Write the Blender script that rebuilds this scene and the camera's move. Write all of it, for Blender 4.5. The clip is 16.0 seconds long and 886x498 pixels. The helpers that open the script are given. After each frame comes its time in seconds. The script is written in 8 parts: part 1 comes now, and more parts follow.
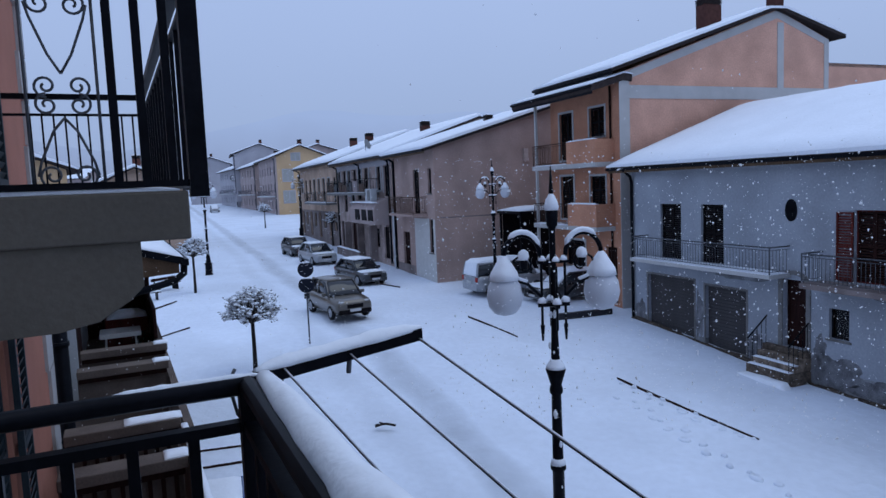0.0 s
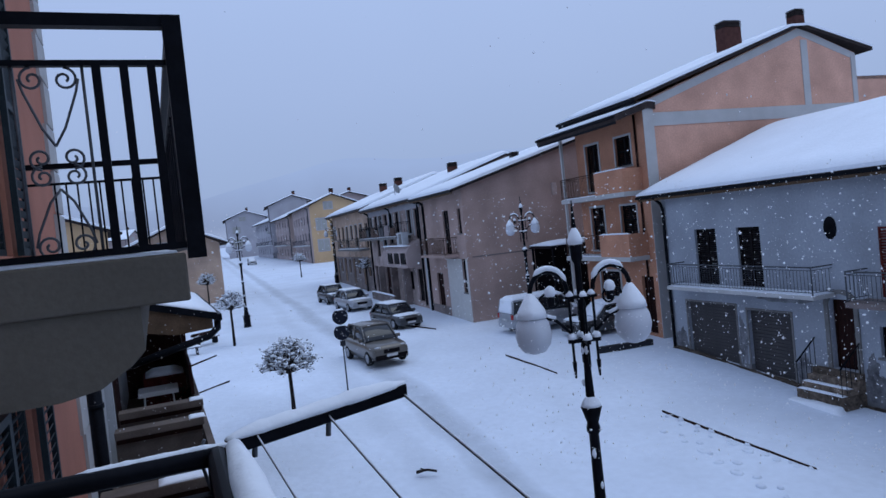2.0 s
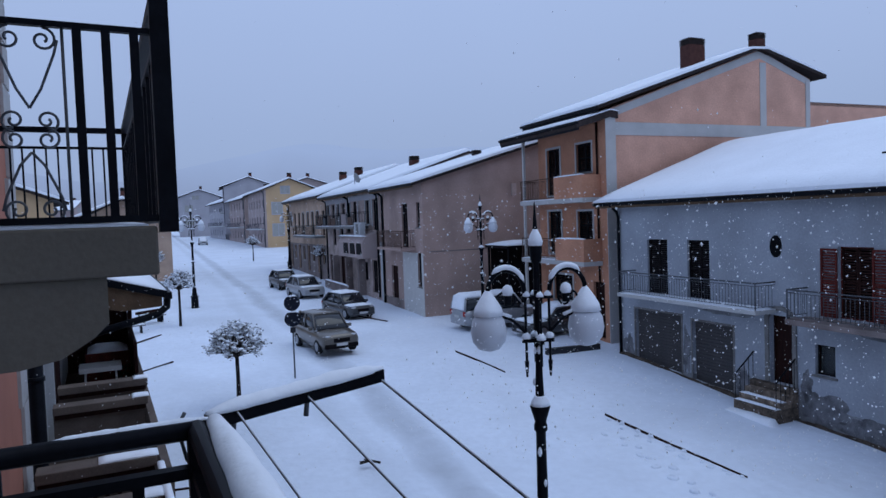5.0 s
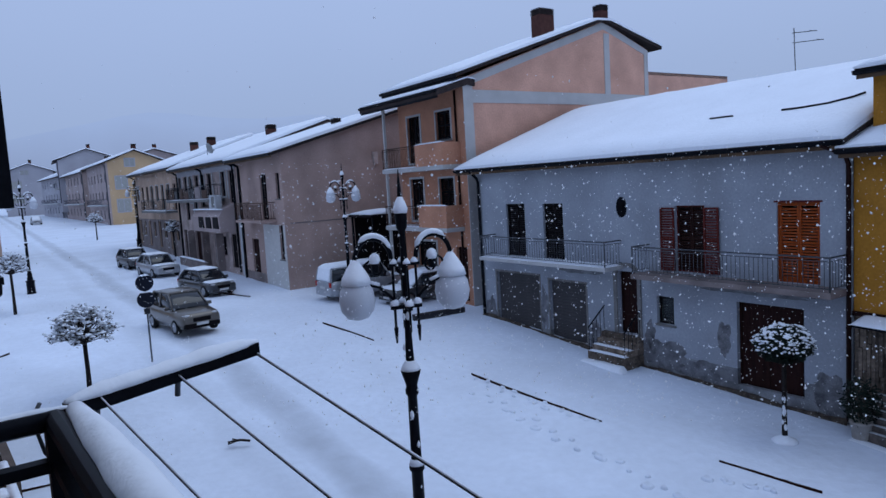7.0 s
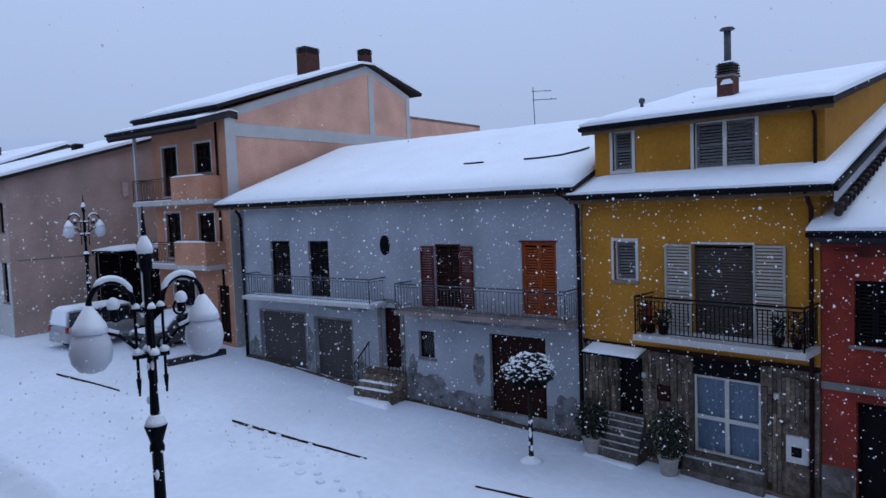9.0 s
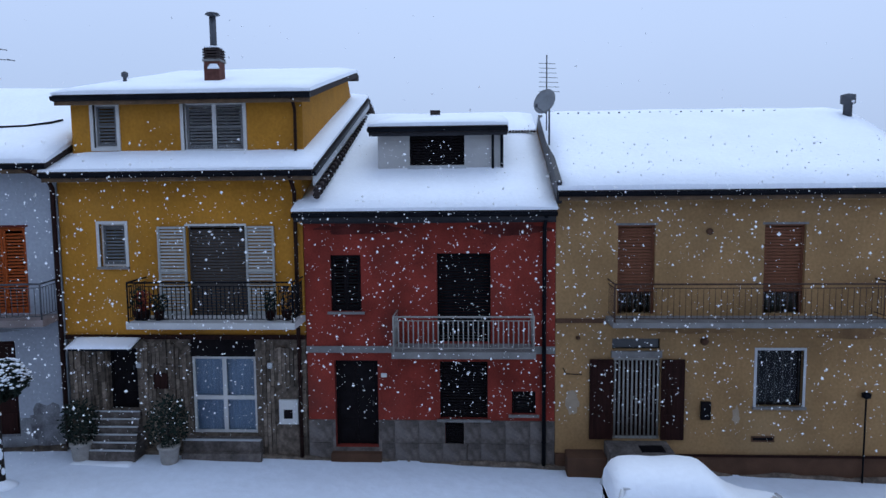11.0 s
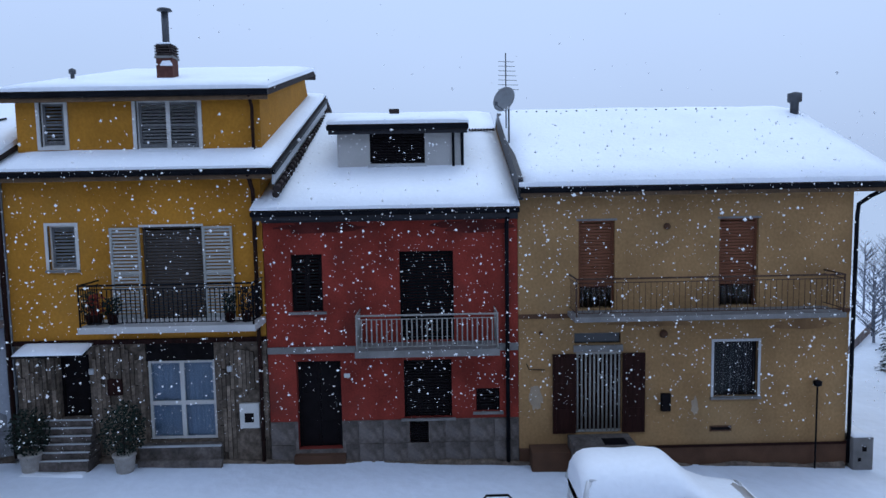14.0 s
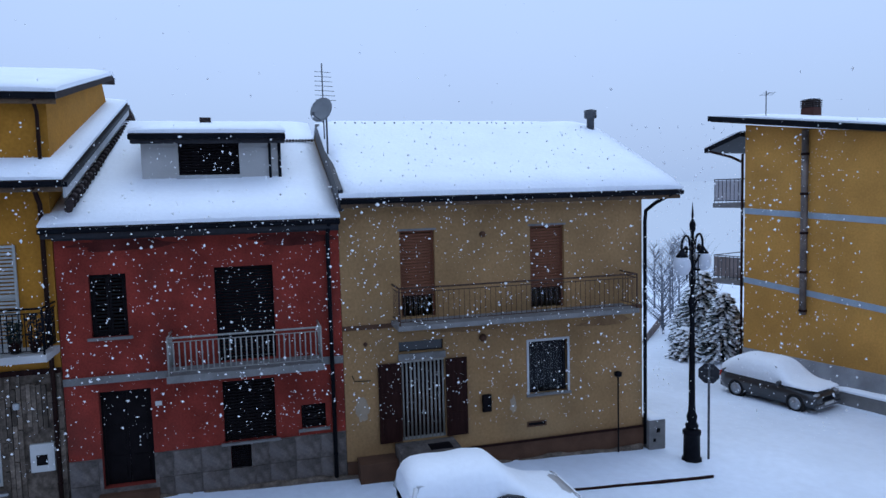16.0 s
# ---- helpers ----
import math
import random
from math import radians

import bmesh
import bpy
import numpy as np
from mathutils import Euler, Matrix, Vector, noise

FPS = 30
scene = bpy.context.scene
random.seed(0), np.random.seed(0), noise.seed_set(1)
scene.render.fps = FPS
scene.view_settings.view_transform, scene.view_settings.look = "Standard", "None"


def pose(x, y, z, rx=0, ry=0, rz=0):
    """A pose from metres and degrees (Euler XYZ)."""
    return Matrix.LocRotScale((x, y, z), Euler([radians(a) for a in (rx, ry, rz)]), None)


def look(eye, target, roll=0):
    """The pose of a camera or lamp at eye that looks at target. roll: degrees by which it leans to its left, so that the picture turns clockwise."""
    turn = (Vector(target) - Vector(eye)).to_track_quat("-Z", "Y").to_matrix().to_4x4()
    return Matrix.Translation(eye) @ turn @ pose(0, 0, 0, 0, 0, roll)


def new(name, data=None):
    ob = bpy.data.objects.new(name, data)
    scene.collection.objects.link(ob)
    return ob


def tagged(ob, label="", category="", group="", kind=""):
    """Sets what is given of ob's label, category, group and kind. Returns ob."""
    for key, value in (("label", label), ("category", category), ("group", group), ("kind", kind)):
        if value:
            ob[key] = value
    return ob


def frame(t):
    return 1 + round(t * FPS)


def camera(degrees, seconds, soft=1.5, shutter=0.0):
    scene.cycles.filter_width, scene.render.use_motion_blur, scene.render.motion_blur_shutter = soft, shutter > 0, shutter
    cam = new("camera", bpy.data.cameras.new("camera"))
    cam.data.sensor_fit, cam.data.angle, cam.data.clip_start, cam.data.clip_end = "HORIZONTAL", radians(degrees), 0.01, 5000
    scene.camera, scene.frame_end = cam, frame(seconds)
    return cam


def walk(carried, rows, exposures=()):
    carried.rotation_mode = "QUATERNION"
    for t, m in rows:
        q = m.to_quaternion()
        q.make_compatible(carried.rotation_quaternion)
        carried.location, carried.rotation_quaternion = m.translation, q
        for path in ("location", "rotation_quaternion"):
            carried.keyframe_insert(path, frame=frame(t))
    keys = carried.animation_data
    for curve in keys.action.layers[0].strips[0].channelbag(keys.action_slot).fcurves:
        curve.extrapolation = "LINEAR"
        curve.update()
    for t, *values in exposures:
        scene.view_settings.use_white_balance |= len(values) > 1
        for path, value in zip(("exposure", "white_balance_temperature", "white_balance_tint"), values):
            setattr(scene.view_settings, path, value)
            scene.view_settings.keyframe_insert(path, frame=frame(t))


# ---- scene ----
cam = camera(65.6, 16.0)
PATH = [
    (0, (1.029, -0.258, 7.366), (1.509, 1.675, 7.182), -2.4),
    (0.5, (1.076, -0.245, 7.376), (1.472, 1.708, 7.203), -0.2),
    (1, (1.114, -0.241, 7.381), (1.482, 1.719, 7.226), -1.3),
    (1.5, (1.157, -0.249, 7.385), (1.48, 1.724, 7.31), -5.0),
    (2, (1.181, -0.24, 7.379), (1.571, 1.72, 7.317), -6.0),
    (2.5, (1.194, -0.252, 7.379), (1.691, 1.685, 7.334), -4.9),
    (3, (1.198, -0.261, 7.383), (1.775, 1.654, 7.35), -3.2),
    (3.5, (1.181, -0.249, 7.377), (1.783, 1.658, 7.338), -2.4),
    (4, (1.145, -0.224, 7.376), (1.67, 1.705, 7.331), -2.2),
    (4.2, (1.134, -0.218, 7.377), (1.64, 1.716, 7.318), -2.1),
    (6.3, (1.075, -0.319, 7.372), (1.752, 1.557, 7.227), -2.4),
    (6.5, (1.082, -0.291, 7.372), (1.853, 1.545, 7.181), -2.7),
    (7, (1.075, -0.242, 7.368), (1.952, 1.545, 7.172), -3.4),
    (7.5, (1.073, -0.282, 7.352), (1.936, 1.514, 7.183), -3.7),
    (8, (1.087, -0.278, 7.384), (1.976, 1.509, 7.257), -3.0),
    (8.5, (1.092, -0.325, 7.381), (2.194, 1.339, 7.266), -2.4),
    (9, (1.195, -0.284, 7.418), (2.616, 1.117, 7.294), -2.1),
    (9.5, (1.18, -0.283, 7.397), (2.905, 0.72, 7.27), -1.9),
    (10, (1.141, -0.164, 7.344), (3.074, 0.321, 7.18), -1.2),
    (12.3, (1.141, 0.25, 7.178), (3.132, 0.266, 6.98), -0.4),
    (12.5, (1.138, 0.253, 7.164), (3.129, 0.27, 6.967), -0.4),
    (13, (1.164, 0.242, 7.129), (3.154, 0.228, 6.938), -0.6),
    (13.5, (1.173, 0.258, 7.15), (3.163, 0.243, 6.958), -1.0),
    (14, (1.18, 0.263, 7.134), (3.171, 0.236, 6.948), -1.0),
    (14.5, (1.214, 0.247, 7.159), (3.205, 0.207, 6.969), -1.4),
    (15, (1.174, 0.218, 7.17), (3.164, 0.204, 6.967), -1.6),
    (15.5, (1.167, 0.163, 7.145), (3.142, -0.089, 6.958), -1.5),
    (16, (1.227, 0.156, 7.124), (3.149, -0.369, 6.96), -1.5),
]
EXPOSURES = [(0, 0.05, 6500, 10), (2, 0.03, 6500, 10), (4, 0.0, 6500, 10), (6.5, -0.06, 6500, 10), (7.2, 0.03, 6500, 10), (7.8, 0.07, 6500, 10), (8.5, 0.08, 6600, 10), (9.5, 0.27, 6850, 9), (10.2, 0.4, 6900, 8), (12.3, 0.48, 6800, 6), (14, 0.48, 6750, 6), (15, 0.45, 6550, 6), (16, 0.43, 6450, 6)]
walk(cam, [(t, look(eye, target, roll)) for t, eye, target, roll in PATH], EXPOSURES)

# ---- light ----
world = bpy.data.worlds.new("overcast_sky")
scene.world = world
world.use_nodes = True
wn, wl = world.node_tree.nodes, world.node_tree.links
bg = wn["Background"]
sky = wn.new("ShaderNodeTexSky")
sky.sky_type, sky.sun_disc, sky.sun_elevation, sky.sun_rotation = "NISHITA", False, radians(69), radians(110)
sky.air_density, sky.dust_density = 1.0, 3.0
skydim = wn.new("ShaderNodeVectorMath")
skydim.operation = "SCALE"
skydim.inputs["Scale"].default_value = 0.10
wl.new(sky.outputs[0], skydim.inputs[0])
wtc = wn.new("ShaderNodeTexCoord")
wsep = wn.new("ShaderNodeSeparateXYZ")
wl.new(wtc.outputs["Generated"], wsep.inputs[0])
cloud_noise = wn.new("ShaderNodeTexNoise")
cloud_noise.inputs["Scale"].default_value, cloud_noise.inputs["Detail"].default_value = 1.6, 3.0
wl.new(wtc.outputs["Generated"], cloud_noise.inputs["Vector"])
wadd = wn.new("ShaderNodeMath")
wadd.operation = "MULTIPLY_ADD"
wadd.inputs[1].default_value = 0.12
wl.new(cloud_noise.outputs[0], wadd.inputs[0])
wl.new(wsep.outputs[2], wadd.inputs[2])
cloud = wn.new("ShaderNodeValToRGB")
cloud.color_ramp.elements[0].position, cloud.color_ramp.elements[0].color = 0.02, (0.28, 0.38, 0.61, 1)
cloud.color_ramp.elements[1].position, cloud.color_ramp.elements[1].color = 0.85, (0.51, 0.68, 1.07, 1)
mid = cloud.color_ramp.elements.new(0.28)
mid.color = (0.372, 0.49, 0.775, 1)
wl.new(wadd.outputs[0], cloud.inputs[0])
wmix = wn.new("ShaderNodeMix")
wmix.data_type = "RGBA"
wmix.inputs[0].default_value = 0.92
wl.new(skydim.outputs[0], wmix.inputs[6])
wl.new(cloud.outputs[0], wmix.inputs[7])
wl.new(wmix.outputs[2], bg.inputs[0])
bg.inputs[1].default_value = 1.0
sun = new("sun", bpy.data.lights.new("sun", "SUN"))
sun.data.energy, sun.data.angle, sun.data.color = 0.5, radians(40), (0.80, 0.91, 1.0)
sun.matrix_world = look((22, -8, 60), (0, 0, 0))

# ---- materials ----


def mat(name, base, rough=0.8, metal=0.0, var=0.18, scale=1.5, fine=40.0, bump=0.25, stretch=(1, 1, 1), stain=None, amount=0.35, rnd=0.0, dist=0.01, gloss=0.18):
    """A surface with blotches at two scales, fine relief, and stains of a second colour."""
    m = bpy.data.materials.new(name)
    m.use_nodes = True
    n, l = m.node_tree.nodes, m.node_tree.links
    p = n["Principled BSDF"]
    p.inputs["Roughness"].default_value, p.inputs["Metallic"].default_value = rough, metal
    p.inputs["Specular IOR Level"].default_value = gloss
    tc, mp = n.new("ShaderNodeTexCoord"), n.new("ShaderNodeMapping")
    mp.inputs["Scale"].default_value = stretch
    l.new(tc.outputs["Object"], mp.inputs[0])
    big, small = n.new("ShaderNodeTexNoise"), n.new("ShaderNodeTexNoise")
    big.inputs["Scale"].default_value, big.inputs["Detail"].default_value = scale, 6
    small.inputs["Scale"].default_value, small.inputs["Detail"].default_value = fine, 4
    for k in (big, small):
        l.new(mp.outputs[0], k.inputs["Vector"])
    ramp = n.new("ShaderNodeMapRange")
    ramp.inputs[1].default_value, ramp.inputs[2].default_value = 0.3, 0.7
    ramp.inputs[3].default_value, ramp.inputs[4].default_value = 1 - var, 1 + var
    l.new(big.outputs[0], ramp.inputs[0])
    ramp2 = n.new("ShaderNodeMapRange")
    ramp2.inputs[1].default_value, ramp2.inputs[2].default_value = 0.3, 0.7
    ramp2.inputs[3].default_value, ramp2.inputs[4].default_value = 1 - var * 0.6, 1 + var * 0.6
    l.new(small.outputs[0], ramp2.inputs[0])
    mul = n.new("ShaderNodeMath")
    mul.operation = "MULTIPLY"
    l.new(ramp.outputs[0], mul.inputs[0])
    l.new(ramp2.outputs[0], mul.inputs[1])
    last = mul.outputs[0]
    if rnd:
        oi, rr = n.new("ShaderNodeObjectInfo"), n.new("ShaderNodeMapRange")
        rr.inputs[3].default_value, rr.inputs[4].default_value = 1 - rnd, 1 + rnd
        l.new(oi.outputs["Random"], rr.inputs[0])
        mul2 = n.new("ShaderNodeMath")
        mul2.operation = "MULTIPLY"
        l.new(last, mul2.inputs[0])
        l.new(rr.outputs[0], mul2.inputs[1])
        last = mul2.outputs[0]
    sc = n.new("ShaderNodeVectorMath")
    sc.operation = "SCALE"
    sc.inputs[0].default_value = base
    l.new(last, sc.inputs["Scale"])
    out = sc.outputs[0]
    if stain:
        st, sr, mx = n.new("ShaderNodeTexNoise"), n.new("ShaderNodeValToRGB"), n.new("ShaderNodeMix")
        st.inputs["Scale"].default_value, st.inputs["Detail"].default_value = scale * 0.7, 8
        l.new(mp.outputs[0], st.inputs["Vector"])
        sr.color_ramp.elements[0].position, sr.color_ramp.elements[1].position = 0.52, 0.72
        sr.color_ramp.elements[1].color = (amount, amount, amount, 1)
        l.new(st.outputs[0], sr.inputs[0])
        mx.data_type = "RGBA"
        l.new(sr.outputs[0], mx.inputs[0])
        l.new(out, mx.inputs[6])
        mx.inputs[7].default_value = (*stain, 1)
        out = mx.outputs[2]
    l.new(out, p.inputs["Base Color"])
    b = n.new("ShaderNodeBump")
    b.inputs["Strength"].default_value, b.inputs["Distance"].default_value = bump, dist
    l.new(small.outputs[0], b.inputs["Height"])
    l.new(b.outputs[0], p.inputs["Normal"])
    return m


SNOW = mat("snow", (0.8, 0.83, 0.88), 0.55, var=0.03, scale=0.8, fine=9, bump=0.35, dist=0.05)
GROUND = mat("trodden_snow", (0.68, 0.73, 0.812), 0.6, var=0.06, scale=0.35, fine=4.0, bump=0.5, dist=0.06, stain=(0.58, 0.62, 0.68), amount=0.5)


def worn_band(m, off, half, strength):
    """A broad greyish wheel-worn band that follows the bend of the carriageway."""
    n, l = m.node_tree.nodes, m.node_tree.links
    p = n["Principled BSDF"]
    tc, sp = n.new("ShaderNodeTexCoord"), n.new("ShaderNodeSeparateXYZ")
    l.new(tc.outputs["Object"], sp.inputs[0])

    def op(kind, a, b):
        q = n.new("ShaderNodeMath")
        q.operation = kind
        for i, v in enumerate((a, b)):
            if isinstance(v, (int, float)):
                q.inputs[i].default_value = v
            else:
                l.new(v, q.inputs[i])
        return q.outputs[0]
    wob = n.new("ShaderNodeTexNoise")
    wob.inputs["Scale"].default_value, wob.inputs["Detail"].default_value = 0.25, 3
    l.new(tc.outputs["Object"], wob.inputs["Vector"])
    bend = op("MULTIPLY", op("MAXIMUM", op("SUBTRACT", sp.outputs[1], 12.0), 0.0), 0.141)
    d = op("ADD", op("ADD", op("SUBTRACT", sp.outputs[0], 6.0 + off), bend), op("MULTIPLY", op("SUBTRACT", wob.outputs[0], 0.5), 1.2))
    fine = n.new("ShaderNodeTexNoise")
    fine.inputs["Scale"].default_value, fine.inputs["Detail"].default_value = 1.4, 6
    l.new(tc.outputs["Object"], fine.inputs["Vector"])
    f = op("MAXIMUM", op("SUBTRACT", 1.0, op("POWER", op("DIVIDE", op("ABSOLUTE", d, 0.0), half), 2.0)), 0.0)
    f = op("MULTIPLY", op("MULTIPLY", f, strength), op("ADD", 0.3, op("MULTIPLY", fine.outputs[0], 1.3)))
    mx = n.new("ShaderNodeMix")
    mx.data_type = "RGBA"
    l.new(op("MINIMUM", f, 1.0), mx.inputs[0])
    l.new(p.inputs["Base Color"].links[0].from_socket, mx.inputs[6])
    mx.inputs[7].default_value = (0.42, 0.45, 0.50, 1)
    l.new(mx.outputs[2], p.inputs["Base Color"])


worn_band(GROUND, 0.25, 0.7, 0.7)
worn_band(GROUND, -1.45, 0.6, 0.22)
YELLOW = mat("ochre_plaster", (0.385, 0.168, 0.022), 0.9, var=0.2, scale=0.7, stain=(0.30, 0.17, 0.05), amount=0.3, fine=14, bump=0.5)
TAN = mat("tan_plaster", (0.287, 0.168, 0.075), 0.9, var=0.2, scale=0.7, stain=(0.25, 0.18, 0.10), amount=0.35, fine=14, bump=0.5)
TANPALE = mat("faded_tan_plaster", (0.30, 0.235, 0.17), 0.9, var=0.15, scale=3)
TANDEEP = mat("darker_tan_plaster", (0.20, 0.115, 0.055), 0.9, var=0.25, scale=2)
# red plaster with the cornice's shade put into its colour
REDSHADE = mat("shaded_red_plaster", (0.085, 0.017, 0.014), 0.9, var=0.4, scale=2, bump=0.5)
TANDARK = mat("tan_plinth", (0.085, 0.043, 0.026), 0.9, var=0.2, scale=2)
GREY = mat("grey_plaster", (0.305, 0.325, 0.36), 0.9, var=0.14, scale=0.6, stain=(0.27, 0.28, 0.30), amount=0.4, fine=14, bump=0.5)
DAMP = mat("damp_render", (0.15, 0.15, 0.16), 0.95, var=0.5, scale=3.0, stain=(0.24, 0.24, 0.25), amount=0.6, bump=0.6)
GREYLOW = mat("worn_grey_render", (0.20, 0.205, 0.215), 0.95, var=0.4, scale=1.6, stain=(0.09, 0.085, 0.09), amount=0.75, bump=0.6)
PINK = mat("peach_plaster", (0.60, 0.335, 0.245), 0.9, var=0.18, scale=0.6, stain=(0.40, 0.24, 0.18), amount=0.4, fine=14, bump=0.5)
ORANGE = mat("orange_plaster", (0.47, 0.225, 0.14), 0.9, var=0.18, scale=0.8, fine=14, bump=0.5)
OFFWHITE = mat("off_white_plaster", (0.44, 0.43, 0.42), 0.85, var=0.08, scale=1.2, stain=(0.4, 0.38, 0.35), amount=0.3)
BROWNP = mat("bare_brown_plaster", (0.385, 0.275, 0.24), 0.95, var=0.2, scale=0.5, stain=(0.25, 0.185, 0.17), amount=0.5, fine=14, bump=0.5)
ROWA = mat("brown_grey_plaster", (0.2, 0.165, 0.16), 0.95, var=0.2, scale=0.6, stain=(0.30, 0.26, 0.25), amount=0.4)
ROWB = mat("dull_peach_plaster", (0.49, 0.35, 0.265), 0.95, var=0.2, scale=0.6, stain=(0.2, 0.16, 0.15), amount=0.4)
ROWC = mat("faded_rose_plaster", (0.29, 0.24, 0.235), 0.95, var=0.2, scale=0.6, stain=(0.2, 0.17, 0.17), amount=0.4)
# far-house plasters, paled in the base colour for distance haze
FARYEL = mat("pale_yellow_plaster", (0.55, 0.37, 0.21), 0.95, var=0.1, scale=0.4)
FARGREY = mat("hazed_grey_plaster", (0.40, 0.385, 0.41), 0.95, var=0.1, scale=0.3)
RED = mat("brick_red_plaster", (0.20, 0.029, 0.02), 0.9, var=0.34, scale=1.1, fine=25, bump=0.7, stain=(0.09, 0.025, 0.02), amount=0.6)
SALMON = mat("salmon_plaster", (0.42, 0.175, 0.12), 0.9, var=0.08, scale=1.5)
CREAM = mat("cream_plaster", (0.115, 0.10, 0.082), 0.9, var=0.12, scale=1.2, stain=(0.16, 0.145, 0.12), amount=0.5)
BEIGE = mat("beige_concrete", (0.11, 0.085, 0.072), 0.9, var=0.2, scale=2.5, stain=(0.17, 0.135, 0.11), amount=0.5)
PALEWALL = mat("pale_worn_plaster", (0.42, 0.43, 0.44), 0.9, var=0.12, scale=1.2, stain=(0.3, 0.3, 0.3), amount=0.4)
AMBER = mat("amber_plaster", (0.50, 0.25, 0.06), 0.9, var=0.16, scale=0.7, stain=(0.40, 0.23, 0.07), amount=0.35, fine=14, bump=0.5)
LEADFLUE = mat("dull_metal_flue", (0.16, 0.13, 0.115), 0.45, 0.4, var=0.3, scale=3)
# brown far plaster with haze mixed into its colour
FARBROWN = mat("hazed_brown_plaster", (0.38, 0.305, 0.29), 0.95, var=0.15, scale=0.4)
ROWDARK = mat("dark_worn_plaster", (0.38, 0.30, 0.275), 0.95, var=0.35, scale=0.9, stain=(0.10, 0.085, 0.085), amount=0.6)
CONC = mat("grey_concrete", (0.175, 0.168, 0.162), 0.9, var=0.2, scale=3, bump=0.5)
STONE = mat("slate_stone", (0.14, 0.108, 0.084), 0.85, var=0.5, scale=5, rnd=0.5, bump=0.7, fine=14)
SLAB = mat("grey_stone_slab", (0.108, 0.09, 0.08), 0.85, var=0.45, scale=3, rnd=0.12, stain=(0.12, 0.11, 0.11), amount=0.5, fine=14, bump=0.5)
BRICK = mat("chimney_brick", (0.085, 0.035, 0.028), 0.9, var=0.25, scale=6, rnd=0.3)
IRON = mat("black_iron", (0.006, 0.0065, 0.009), 0.45, 0.3, var=0.3, scale=6, bump=0.1, gloss=0.06)
GREYIRON = mat("grey_painted_iron", (0.075, 0.08, 0.09), 0.5, 0.3, var=0.2, scale=6, bump=0.1)
PALEIRON = mat("pale_painted_iron", (0.26, 0.25, 0.23), 0.5, 0.1, var=0.15, scale=5, bump=0.1)
RUSTIRON = mat("rusty_iron", (0.075, 0.042, 0.03), 0.7, 0.3, var=0.3, scale=8)
GUTTER = mat("dark_gutter", (0.008, 0.009, 0.012), 0.5, 0.4, var=0.3, scale=3, bump=0.1, gloss=0.06)
PIPEC = mat("copper_brown_pipe", (0.025, 0.012, 0.01), 0.5, 0.3, var=0.2, scale=3, bump=0.1, gloss=0.06)
SHUT = mat("dark_shutter", (0.007, 0.0055, 0.0065), 0.6, var=0.3, scale=5, gloss=0.06)
REDWOOD = mat("reddish_wood", (0.09, 0.012, 0.008), 0.6, var=0.3, scale=2.5, stretch=(6, 6, 0.6), fine=18)
ORWOOD = mat("orange_wood", (0.27, 0.047, 0.005), 0.55, var=0.25, scale=2.5, stretch=(6, 6, 0.6), fine=18)
DKWOOD = mat("dark_wood", (0.022, 0.0085, 0.007), 0.6, var=0.3, scale=2.5, stretch=(6, 6, 0.6), fine=18, gloss=0.06)
ROLLBR = mat("brown_roller", (0.155, 0.058, 0.03), 0.6, var=0.12, scale=3)
TAUPE = mat("taupe_roller", (0.06, 0.05, 0.045), 0.65, var=0.12, scale=3)
PALELOUV = mat("pale_louvre", (0.34, 0.335, 0.31), 0.6, var=0.1, scale=3)
DARKLOUV = mat("grey_louvre", (0.13, 0.13, 0.13), 0.6, var=0.15, scale=3)
WHITEF = mat("white_frame", (0.52, 0.51, 0.49), 0.5, var=0.06, scale=3, bump=0.05)
GARAGE = mat("garage_metal", (0.062, 0.057, 0.058), 0.6, 0.2, var=0.2, scale=2.5, stain=(0.2, 0.19, 0.18), amount=0.4)
CURTAIN = mat("pale_blue_curtain", (0.22, 0.30, 0.42), 0.9, var=0.15, scale=2, stretch=(8, 8, 0.6))
# near-black colour for the darkness of unlit rooms
ROOM = mat("dark_room", (0.012, 0.012, 0.015), 0.9, var=0.1)
TILE = mat("roof_tile", (0.03, 0.022, 0.021), 0.85, var=0.3, scale=5, rnd=0.3)
WOODEAVE = mat("eave_boards", (0.12, 0.075, 0.045), 0.8, var=0.3, scale=3)
BARK = mat("bark", (0.02, 0.016, 0.015), 0.9, var=0.3, scale=8, bump=0.8)
TWIG = mat("twigs", (0.035, 0.028, 0.026), 0.9, var=0.3, scale=8)
# distant twigs and dark paintwork, lightened to carry painted haze
MISTWIG = mat("hazed_twigs", (0.16, 0.175, 0.21), 0.9, var=0.25, scale=8)
MISTSHUT = mat("hazed_dark_paint", (0.085, 0.088, 0.105), 0.7, var=0.2, scale=4)
LEAF = mat("dark_leaves", (0.013, 0.021, 0.015), 0.7, var=0.3, scale=8)
# needle colour raised a little for haze
FIR = mat("fir_needles", (0.055, 0.075, 0.075), 0.8, var=0.3, scale=5)
POT = mat("pot_stone", (0.36, 0.33, 0.30), 0.85, var=0.15, scale=6)
GLOBE = mat("opal_globe", (0.55, 0.57, 0.62), 0.35, var=0.03, scale=3, bump=0.03)
DUSK = mat("dark_worn_render", (0.20, 0.162, 0.152), 0.95, var=0.3, scale=1.2, stain=(0.2, 0.17, 0.16), amount=0.5, bump=0.6)
SIGNBLUE = mat("sign_blue", (0.007, 0.009, 0.018), 0.4, var=0.15, scale=6)
SIGNBACK = mat("sign_back", (0.03, 0.03, 0.035), 0.5, 0.3, var=0.2, scale=6)
